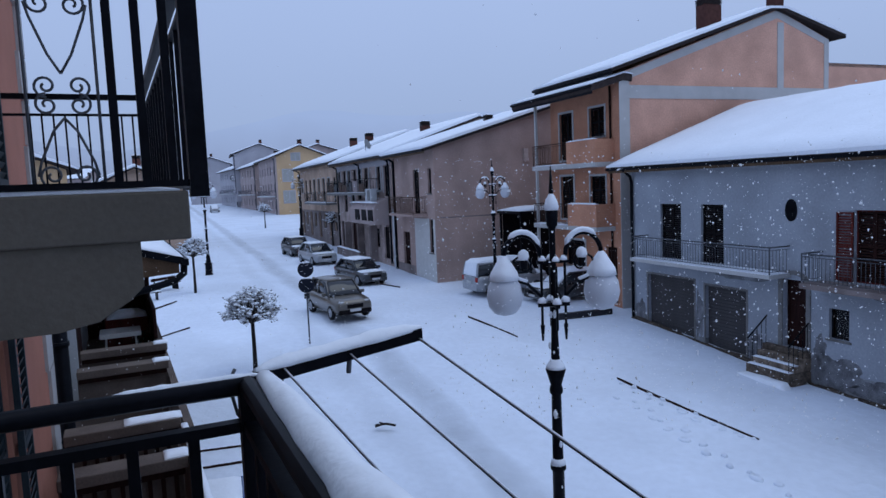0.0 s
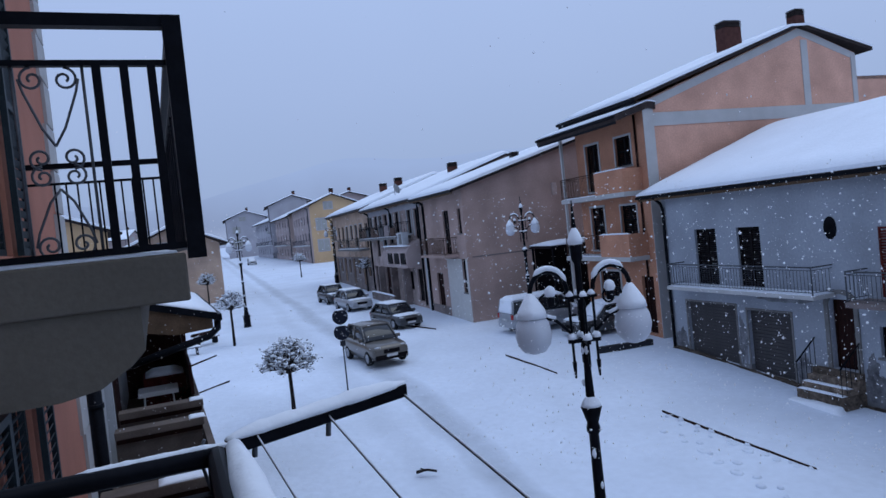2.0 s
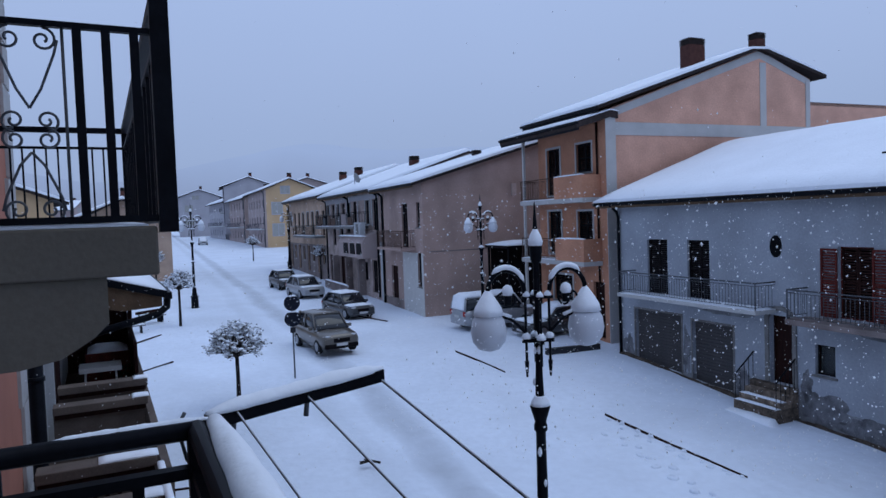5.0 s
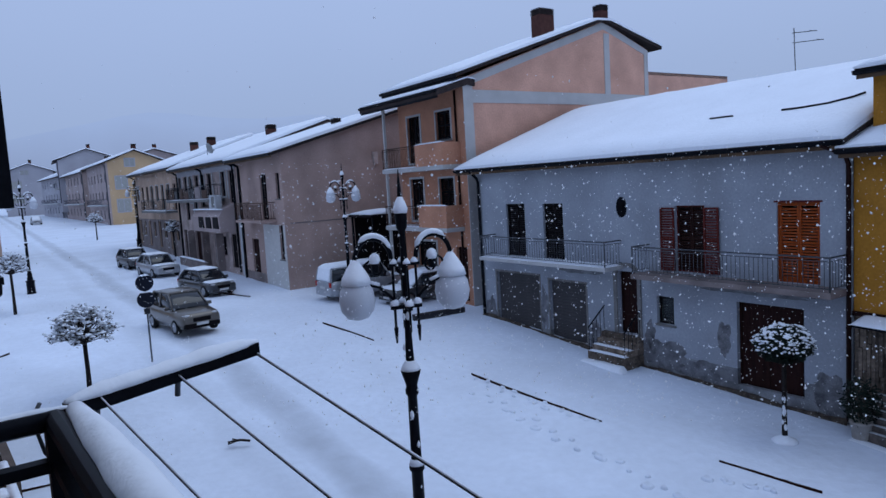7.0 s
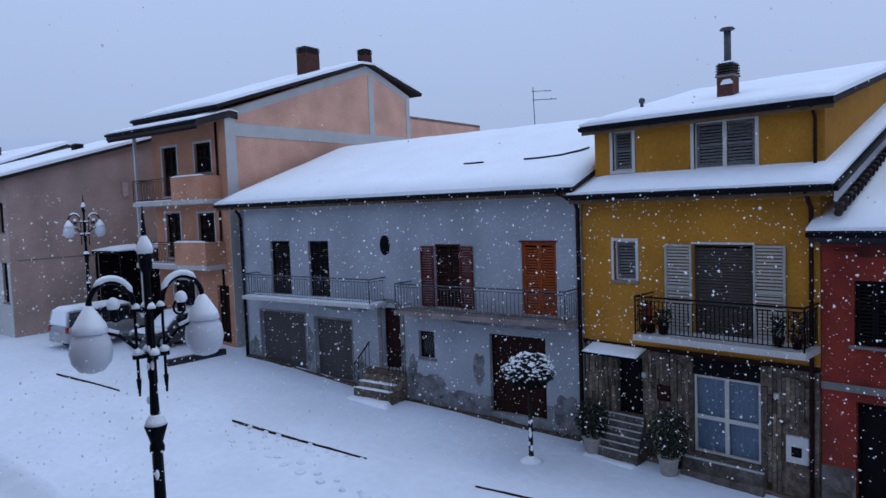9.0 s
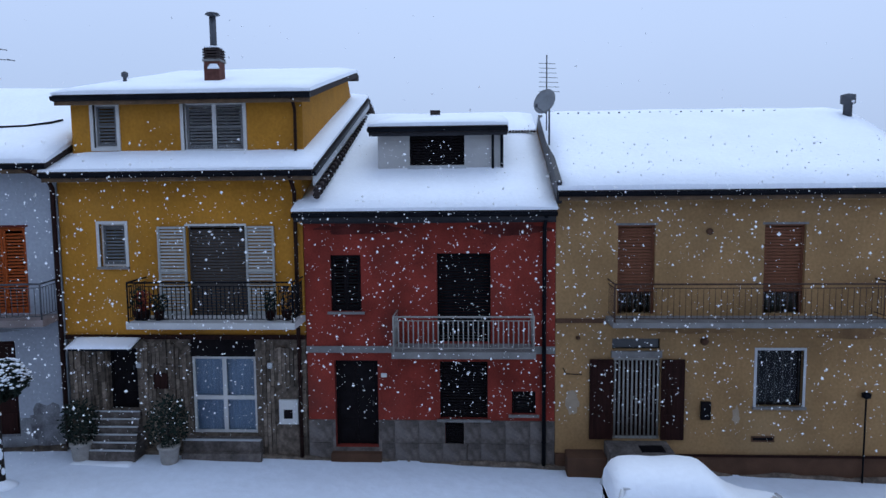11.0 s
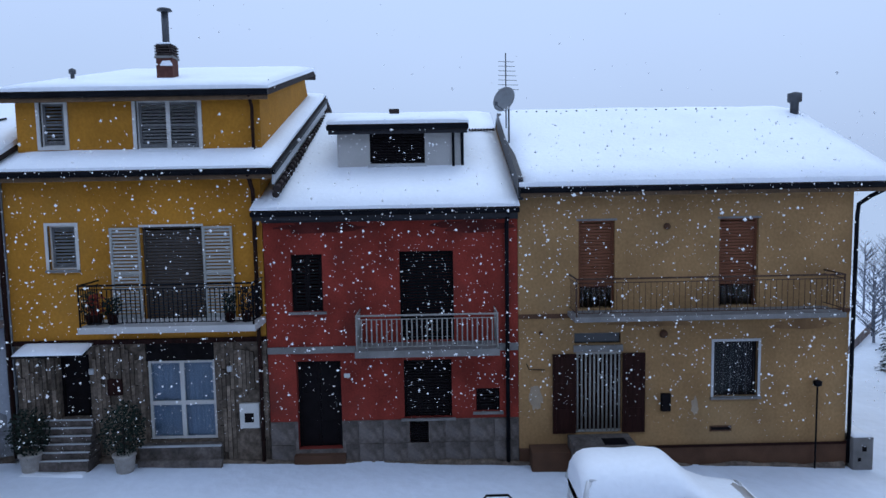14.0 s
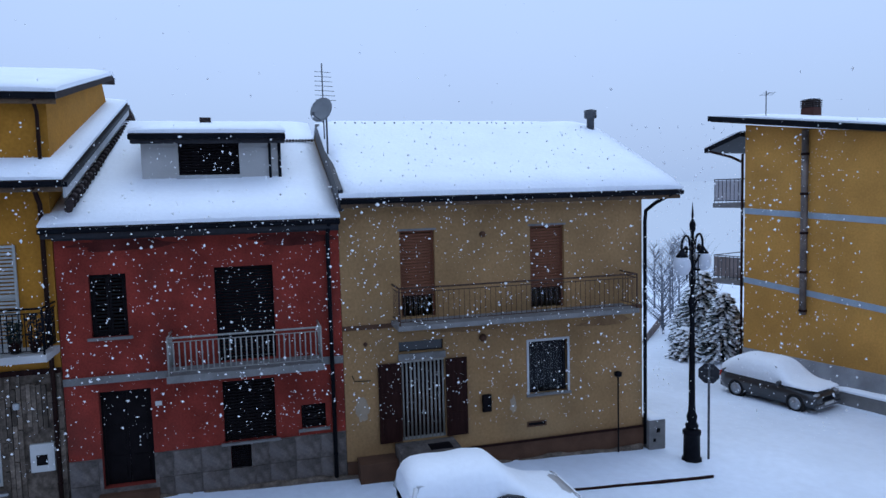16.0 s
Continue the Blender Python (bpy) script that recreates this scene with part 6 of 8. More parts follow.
part("snow", heap(bmesh.new(), 0.0, 1.2, -0.5, 0.0, 0.852, 0.05, 5, 4), SNOW, blk)
wl_ = thing("garden_wall", "low wall with a snow cap beside the orange house", "wall", (19.2, -19.3, -0.4), 105.9, kind="structure")
part("body", box(0.9, 1.2, -0.6, 4, 0, 0.7), CONC, wl_)
part("snow", heap(bmesh.new(), 0.85, 1.25, -0.6, 4, 0.702, 0.14, 3, 10), SNOW, wl_)
# ---- street lamps ----


def street_lamp(loc, deg, H, label, snow=True):
    root = thing("street_lamp", label, "street lamp", loc, deg, group="ornate street lamps")
    b = bmesh.new()
    lathe(b, [(0.27, 0), (0.27, 0.06), (0.23, 0.1), (0.22, 0.7), (0.25, 0.74), (0.25, 0.8), (0.16, 0.86)], 8)
    part("pedestal", b, IRON, root)
    p = bmesh.new()
    z1 = H - 2.1
    lathe(p, [(0.15, 0.85), (0.17, 0.95), (0.12, 1.05), (0.14, 1.2), (0.10, 1.3), (0.085, 1.5), (0.075, z1 - 1.35), (0.10, z1 - 1.32), (0.10, z1 - 1.26), (0.07, z1 - 1.22), (0.062, z1 - 0.35), (0.085, z1 - 0.32), (0.085, z1 - 0.27), (0.07, z1 - 0.22), (0.09, z1 - 0.15), (0.13, z1 - 0.02), (0.1, z1), (0.055, z1 + 0.12), (0.042, z1 + 0.5), (0.04, H - 0.35), (0.07, H - 0.3), (0.08, H - 0.14), (0.06, H - 0.08), (0.02, H)], 14)
    part("pole", p, IRON, root)
    part("spike", tube(bmesh.new(), [(0, 0, H - 0.02), (0, 0, H + 0.1), (0, 0, H + 0.42)], [0.025, 0.03, 0.006], 6), IRON, root)
    for s in (-1, 1):
        a = bmesh.new()
        tube(a, [(s * 0.15, 0, H - 1.55), (s * 0.15, 0, H - 0.75), (s * 0.17, 0, H - 0.62)], 0.017)
        arc = [(s * (0.16 + 0.23 * (1 - math.cos(t))), 0, H - 0.68 + 0.27 * math.sin(t)) for t in (math.pi * k / 12 for k in range(13))]
        tube(a, arc + [(s * 0.62, 0, H - 0.8)], 0.03)
        sp = [(s * (0.37 + (0.16 - 0.012 * k) * math.cos(0.55 * k)), 0, H - 0.80 + (0.16 - 0.012 * k) * math.sin(0.55 * k)) for k in range(12)]
        tube(a, sp, 0.014, 6)
        tube(a, [(s * 0.15, 0, H - 1.2), (s * 0.33, 0, H - 1.02), (s * 0.52, 0, H - 0.95), (s * 0.61, 0, H - 0.78)], 0.022)
        tube(a, [(s * 0.15, 0, H - 1.75), (s * 0.15, 0, H - 1.55)], [0.012, 0.03], 8)
        lathe(a, [(0.05, 0), (0.05, 0.1), (0.02, 0.14)], 8, (s * 0.37, 0, H - 0.83))
        arm = part("arm", a, IRON, root)
        g = bmesh.new()
        lathe(g, [(0.03, -0.62), (0.13, -0.59), (0.2, -0.5), (0.225, -0.38), (0.205, -0.25), (0.14, -0.14), (0.09, -0.08), (0.06, -0.03)], 18, (s * 0.62, 0, H - 0.78))
        part("globe", g, GLOBE, arm, "opal glass globe")
        hd = bmesh.new()
        lathe(hd, [(0.15, -0.165), (0.155, -0.14), (0.10, -0.07), (0.05, 0.0), (0.03, 0.05)], 14, (s * 0.62, 0, H - 0.775))
        part("hood", hd, IRON, arm)
        if snow:
            sn = bmesh.new()
            lathe(sn, [(0.19, -0.19), (0.17, -0.1), (0.11, 0.0), (0.05, 0.09), (0.02, 0.12)], 14, (s * 0.62, 0, H - 0.765))
            tube(sn, [(x, y, z + 0.035) for x, y, z in arc[1:10]], [0.015] + [0.038] * 7 + [0.015], 8)
            lathe(sn, [(0.055, 0), (0.075, 0.04), (0.06, 0.1), (0.02, 0.13)], 10, (s * 0.37, 0, H - 0.72))
            tube(sn, [(s * 0.33, 0, H - 0.99), (s * 0.52, 0, H - 0.92)], 0.024, 8)
            part("arm_snow", sn, SNOW, arm, "snow clinging to the arm")
    cx = bmesh.new()
    bx(cx, -0.2, 0.2, -0.025, 0.025, H - 1.32, H - 1.27)
    bx(cx, -0.2, 0.2, -0.025, 0.025, H - 0.78, H - 0.74)
    bx(cx, -0.025, 0.025, -0.2, 0.2, H - 1.32, H - 1.27)
    for y in (-0.15, 0.15):
        tube(cx, [(0, y, H - 1.6), (0, y, H - 0.8)], 0.015, 6)
    part("crosspiece", cx, IRON, root)
    if snow:
        part("snow", lathe(bmesh.new(), [(0.085, -0.1), (0.095, -0.05), (0.07, 0.03), (0.03, 0.1), (0.01, 0.12)], 12, (0, 0, H - 0.02)), SNOW, root)
        part("snow", lathe(bmesh.new(), [(0.125, 0), (0.115, 0.04), (0.075, 0.1), (0.06, 0.12)], 12, (0, 0, z1 - 0.01)), SNOW, root)
        part("snow", lathe(bmesh.new(), [(0.1, 0), (0.09, 0.05), (0.065, 0.09)], 12, (0, 0, z1 - 1.26)), SNOW, root)
        for a, b in ((-0.15, 0), (0.15, 0), (0, -0.15), (0, 0.15), (0.03, 0.02)):
            part("snow", lathe(bmesh.new(), [(0.06, 0), (0.055, 0.04), (0.02, 0.075)], 8, (a, b, H - 1.268)), SNOW, root)
            part("snow", lathe(bmesh.new(), [(0.05, 0), (0.045, 0.03), (0.02, 0.06)], 8, (a * 0.9, b * 0.9, H - 0.742)), SNOW, root)
        rp = random.Random(int(loc[1] * 10))
        for k in range(16):
            zz = rp.uniform(1.4, H - 0.9)
            aa, rq = rp.uniform(2.6, 5.2), rp.uniform(0.015, 0.03)
            part("snow_patch", lathe(bmesh.new(), [(rq * 0.4, -rq * 2), (rq, -rq * 0.5), (rq * 0.8, rq), (rq * 0.1, rq * 2)], 7, (0.062 * math.cos(aa), 0.062 * math.sin(aa), zz)), SNOW, root)
    return root


street_lamp((4.39, 7.65, ground_z(7.65) - 0.03), -8, 6.65, "ornate black street lamp with two opal globes and caps of snow")
street_lamp((11.34, 31.0, ground_z(31) - 0.03), 0, 6.3, "ornate black street lamp in the forecourt, globes white with snow")
street_lamp((-3.1, 46.9, ground_z(46.9) - 0.03), 8, 6.4, "ornate black street lamp on the far pavement")
street_lamp((4.1, 74.0, ground_z(74) - 0.03), 8, 6.4, "ornate black street lamp before the long row")
street_lamp((16.45, -10.62, -0.06), 121, 6.35, "ornate black street lamp at the side street's corner", snow=False)

# ---- trees ----


def round_tree(loc, trunk, rw, rh, seed, label, leafy=False):
    """A clipped street tree: trunk, forking twigs, and a ragged round head of clumps with snow on top."""
    rr = random.Random(seed)
    root = thing("street_tree", label, "tree", loc, 0, group="clipped street trees")
    t = bmesh.new()
    tube(t, [(0, 0, -0.05), (0.01, 0.0, trunk * 0.5), (0, 0.01, trunk)], [0.085, 0.065, 0.06], 8)
    part("trunk", t, BARK, root)
    cz = trunk + rh * 0.72
    br, tips = bmesh.new(), []
    for k in range(70 if not leafy else 40):
        a, u = rr.random() * 6.283, rr.random() ** 0.8
        el = math.pi / 2 * (1 - u) * 1.0 - 0.12
        tip = Vector((rw * math.cos(a) * math.cos(el), rw * math.sin(a) * math.cos(el), cz - rh * 0.45 + rh * 1.35 * math.sin(el)))
        base = Vector((0, 0, trunk - 0.08 + 0.15 * rr.random()))
        m = base.lerp(tip, 0.5) + Vector((rr.uniform(-1, 1), rr.uniform(-1, 1), rr.uniform(-0.2, 1))) * 0.08 * rw
        tube(br, [base, m, tip], [0.028, 0.014, 0.005], 5)
        tips.append((m, tip))
        for q in range(3):
            s = m.lerp(tip, 0.3 + 0.3 * q)
            e = s + (tip - base).normalized() * 0.18 + Vector((rr.uniform(-1, 1), rr.uniform(-1, 1), rr.uniform(-0.6, 0.8))) * 0.17
            tube(br, [s, e], [0.009, 0.003], 4)
            tips.append((s, e))
    tagged(part("branchwork", br, TWIG, root), kind="stuff")
    lv, sn = bmesh.new(), bmesh.new()
    for m, tip in tips:
        for q in range(16 if leafy else 4):
            c = m.lerp(tip, 0.35 + 0.65 * rr.random()) + Vector((rr.uniform(-1, 1), rr.uniform(-1, 1), rr.uniform(-1, 1))) * 0.09
            d1 = Vector((rr.uniform(-1, 1), rr.uniform(-1, 1), rr.uniform(-0.6, 0.6))).normalized() * rr.uniform(0.04, 0.075)
            d2 = d1.cross(Vector((rr.uniform(-0.3, 0.3), rr.uniform(-0.3, 0.3), 1))).normalized() * 0.03
            lv.faces.new([lv.verts.new(c + v) for v in (-d1, d2, d1, -d2)])
        if rr.random() < (0.97 if leafy else 0.8):
            for q in range(3):
                c = m.lerp(tip, 0.45 + 0.6 * rr.random()) + Vector((rr.uniform(-0.05, 0.05), rr.uniform(-0.05, 0.05), 0.025))
                r = rr.uniform(0.025, 0.065) * (1.1 if not leafy else 1.25)
                lathe(sn, [(r * 0.5, -r * 0.35), (r * rr.uniform(0.9, 1.3), 0), (r * 0.7, r * 0.5), (r * 0.1, r * 0.75)], 6, tuple(c), rr.uniform(0.8, 1.5), rr.uniform(0.8, 1.5))
    tagged(part("foliage", lv, LEAF if leafy else TWIG, root), kind="stuff")
    tagged(part("snow", sn, SNOW, root, "clumps of snow held by the twigs"), kind="stuff")
    return root


def on(x, y, d=-0.03):
    return (x, y, ground_z(y) + d)


round_tree(on(0.22, 23.2), 1.8, 0.8, 0.6, 1, "clipped round street tree with snow-laden bare twigs")
round_tree(on(-3.25, 39.6), 2.1, 0.72, 0.5, 2, "clipped round street tree with snowy twigs beside a lamp")
round_tree(on(-7.6, 63.2), 2.1, 0.7, 0.5, 3, "clipped round street tree farther up the pavement")
round_tree(on(6.24, 61), 2.1, 0.7, 0.5, 4, "clipped round tree before the long row")
round_tree(on(0.3, 90), 2.1, 0.75, 0.55, 5, "clipped round tree far up the street")


def clipped_evergreen(loc, trunk, rw, rz, seed, label):
    """A small clipped tree: a dense flattened globe of leaves on a bare stem, sprinkled with snow."""
    rr = random.Random(seed)
    root = thing("street_tree", label, "tree", loc, 0, group="clipped street trees")
    part("trunk", tube(bmesh.new(), [(0, 0, -0.05), (0.015, 0.01, trunk * 0.5), (0, 0, trunk + 0.3)], [0.07, 0.055, 0.05], 8), BARK, root)
    br, lv, sn = bmesh.new(), bmesh.new(), bmesh.new()
    cz = trunk + rz
    for k in range(46):
        a, el = rr.random() * 6.283, rr.uniform(-0.3, 1.5)
        tube(br, [(0, 0, trunk), (rw * 0.8 * math.cos(a) * math.cos(el), rw * 0.8 * math.sin(a) * math.cos(el), cz + rz * 0.8 * math.sin(el))], [0.022, 0.006], 5)
    for k in range(5200):
        v = Vector((rr.gauss(0, 1), rr.gauss(0, 1), rr.gauss(0, 1))).normalized()
        lump = 1 + 0.16 * noise.noise((v.x * 2.6 + seed, v.y * 2.6, v.z * 2.6)) + 0.08 * noise.noise((v.x * 7, v.y * 7 + seed, v.z * 7))
        f = lump * rr.uniform(0.72, 1.03)
        c = Vector((v.x * rw * f, v.y * rw * f, cz + v.z * rz * f))
        d1 = Vector((rr.uniform(-1, 1), rr.uniform(-1, 1), rr.uniform(-0.7, 0.7))).normalized() * rr.uniform(0.03, 0.055)
        d2 = d1.orthogonal().normalized() * 0.022
        lv.faces.new([lv.verts.new(c + q) for q in (-d1, d2, d1, -d2)])
        if v.z > -0.25 and rr.random() < 0.085 + 0.07 * v.z:
            r = rr.uniform(0.018, 0.05)
            lathe(sn, [(r * 0.5, -r * 0.4), (r * rr.uniform(0.9, 1.3), 0), (r * 0.7, r * 0.5), (r * 0.1, r * 0.7)], 6, tuple(Vector((v.x * rw * lump, v.y * rw * lump, cz + v.z * rz * lump)) + Vector((0, 0, 0.01))), rr.uniform(0.7, 1.5), rr.uniform(0.7, 1.5))
    tagged(part("branchwork", br, TWIG, root), kind="stuff")
    tagged(part("foliage", lv, LEAF, root), kind="stuff")
    tagged(part("snow", sn, SNOW, root, "clumps of snow on the leaves"), kind="stuff")
    for k in range(9):
        zz, r = rr.uniform(0.15, 1.1), rr.uniform(0.02, 0.045)
        a = rr.uniform(2.6, 4.4)
        part("trunk_snow", lathe(bmesh.new(), [(r * 0.4, -r * 2), (r, -r), (r * 0.9, r), (r * 0.1, r * 2)], 7, (0.055 * math.cos(a), 0.055 * math.sin(a), zz)), SNOW, root, "snow plastered on the trunk")
    part("foot_snow", lathe(bmesh.new(), [(0.34, 0.0), (0.25, 0.08), (0.1, 0.16), (0.05, 0.18)], 14), SNOW, root)
    return root


clipped_evergreen(on(15.4, 10.72), 1.98, 0.63, 0.46, 6, "round clipped evergreen street tree dusted with snow")


def fir(loc, h, r, seed):
    rr = random.Random(seed)
    root = thing("fir_tree", "dark fir tree bent under fresh snow", "tree", loc, 0, group="firs by the side street")
    part("trunk", tube(bmesh.new(), [(0, 0, -0.2), (0, 0, h * 0.95)], [0.12, 0.02], 7), BARK, root)
    nd, sn = bmesh.new(), bmesh.new()
    k = 0
    while k < 260:
        f = k / 260
        z = h * (0.05 + 0.93 * f)
        L = r * (1 - f) ** 0.55 * rr.uniform(0.75, 1.1) + 0.1
        a = k * 2.4 + rr.random()
        d = Vector((math.cos(a), math.sin(a), 0))
        side = Vector((-d.y, d.x, 0))
        for q in range(9):
            t = 0.25 + 0.75 * q / 8
            c = Vector((0, 0, z)) + d * L * t + Vector((0, 0, -0.25 * L * t * t))
            w = 0.22 * (1.1 - t) + 0.06
            for s in (-1, 1):
                e = c + side * s * w + d * 0.09 + Vector((0, 0, -0.05 - 0.04 * rr.random()))
                nd.faces.new([nd.verts.new(v) for v in (c - d * 0.05, e, c + d * 0.06)])
            if rr.random() < 0.75:
                rad = rr.uniform(0.05, 0.105)
                lathe(sn, [(rad, 0), (rad * 0.7, rad * 0.4), (rad * 0.1, rad * 0.55)], 6, tuple(c + Vector((0, 0, 0.01))), rr.uniform(0.8, 1.6), rr.uniform(0.8, 1.6))
        k += 1
    tagged(part("foliage", nd, FIR, root), kind="stuff")
    tagged(part("snow", sn, SNOW, root, "pads of snow on the boughs"), kind="stuff")


fir((27.45, -18.95, -0.9), 4.3, 1.3, 1)
fir((25.5, -18.55, -0.5), 3.2, 1.2, 2)
fir((28.9, -19.6, -0.9), 3.4, 1.4, 3)
fir((26.1, -17.2, -0.7), 1.9, 0.9, 4)


def bare_tree(loc, h, seed):
    rr = random.Random(seed)
    root = thing("bare_tree", "leafless young tree in the misty garden", "tree", loc, 0, group="bare garden trees")
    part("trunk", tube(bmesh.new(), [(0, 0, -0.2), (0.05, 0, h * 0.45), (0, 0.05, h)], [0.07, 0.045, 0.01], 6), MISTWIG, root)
    bm = bmesh.new()
    for k in range(34):
        z = h * rr.uniform(0.25, 0.95)
        a = rr.random() * 6.283
        L = (h - z) * 0.5 + 0.3
        p0 = Vector((0, 0, z))
        p1 = p0 + Vector((math.cos(a), math.sin(a), 0.9)) * L * 0.6
        tube(bm, [p0, p1, p1 + Vector((math.cos(a + 0.4), math.sin(a + 0.4), 1.4)) * L * 0.4], [0.018, 0.011, 0.004], 4)
        for q in range(3):
            s = p0.lerp(p1, rr.uniform(0.3, 1))
            tube(bm, [s, s + Vector((rr.uniform(-1, 1), rr.uniform(-1, 1), rr.uniform(0.2, 1))) * L * 0.4], [0.008, 0.003], 4)
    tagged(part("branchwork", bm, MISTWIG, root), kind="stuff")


for k, (x, y, h) in enumerate(((33, -20.5, 4.2), (36, -23, 4.6), (38, -24.5, 5), (35, -24.5, 4.3), (41, -27, 5), (44, -30, 5.2), (40, -24.5, 4.5), (31.5, -19.6, 3.6))):
    bare_tree((x, y, -1.0), h, k)
# boards and rails in a paler tone that stands in for haze
fc = thing("garden_fence", "dark wooden garden fence in the mist", "fence", (34.5, -21.5, -0.9), 50)
for k in range(14):
    part("board", box(0, 0.03, 0.5 * k, 0.5 * k + 0.42, 0, 1.0), DUSK, fc)
for z_ in (0.25, 0.8):
    part("rail", box(0.03, 0.07, 0, 6.95, z_, z_ + 0.07), DUSK, fc)

# ---- signs ----
sg = thing("road_sign", "two round dark road signs on a grey post, crusted with snow", "road sign", on(2.18, 26.15), 0)
part("post", tube(bmesh.new(), [(0, 0, 0), (0, 0, 3.15)], 0.03, 8), GREYIRON, sg)
for z_ in (2.87, 2.27):
    d_ = lathe(bmesh.new(), [(0.29, -0.012), (0.3, 0.0), (0.29, 0.012)], 24)
    bmesh.ops.rotate(d_, cent=(0, 0, 0), matrix=Matrix.Rotation(radians(90), 3, "X"), verts=d_.verts)
    bmesh.ops.translate(d_, vec=(0, -0.05, z_), verts=d_.verts)
    disc = part("disc", d_, SIGNBLUE, sg)
    rs_ = random.Random(int(z_ * 100))
    for q in range(6):
        a_, r2_ = rs_.random() * 6.283, 0.24 * rs_.random() ** 0.5
        w_ = rs_.uniform(0.01, 0.024)
        part("snow", lathe(bmesh.new(), [(w_, -w_ * 0.6), (w_ * 1.2, 0), (w_ * 0.5, w_ * 0.8)], 7, (r2_ * math.cos(a_), -0.066, z_ + r2_ * math.sin(a_)), 1.0, 0.5), SNOW, disc)
    part("snow", heap(bmesh.new(), -0.16, 0.16, -0.075, -0.02, z_ + 0.245, 0.06, 4, 2), SNOW, disc)
part("bracket", box(-0.1, 0.1, -0.06, -0.02, 1.75, 1.95), SIGNBACK, sg)
ss = thing("stop_sign", "octagonal road sign seen from its dark back", "road sign", (16.34, -11.05, -0.06), -36)
part("post", tube(bmesh.new(), [(0, 0, 0), (0, 0, 2.6)], 0.03, 8), GREYIRON, ss)
for z_ in (2.18, 2.42):
    part("bracket", box(0.02, 0.06, -0.12, 0.12, z_, z_ + 0.035), GREYIRON, ss)
oc = lathe(bmesh.new(), [(0.28, -0.01), (0.28, 0.01)], 8)
bmesh.ops.rotate(oc, cent=(0, 0, 0), matrix=Matrix.Rotation(radians(22.5), 3, "Z"), verts=oc.verts)
bmesh.ops.rotate(oc, cent=(0, 0, 0), matrix=Matrix.Rotation(radians(90), 3, "Y"), verts=oc.verts)
bmesh.ops.translate(oc, vec=(0.05, 0, 2.3), verts=oc.verts)
for f in oc.faces:
    f.smooth = False
part("plate", oc, SIGNBACK, ss)

# ---- cars ----


def loft(bm, stations):
    rings = []
    for ring in stations:
        rings.append([bm.verts.new(p) for p in ring])
    n = len(rings[0])
    for a, b in zip(rings, rings[1:]):
        for k in range(n - 1):
            bm.faces.new((a[k], a[k + 1], b[k + 1], b[k])).smooth = True
        bm.faces.new((a[n - 1], a[0], b[0], b[n - 1]))
    bm.faces.new(rings[0][::-1])
    bm.faces.new(rings[-1])
    return bm


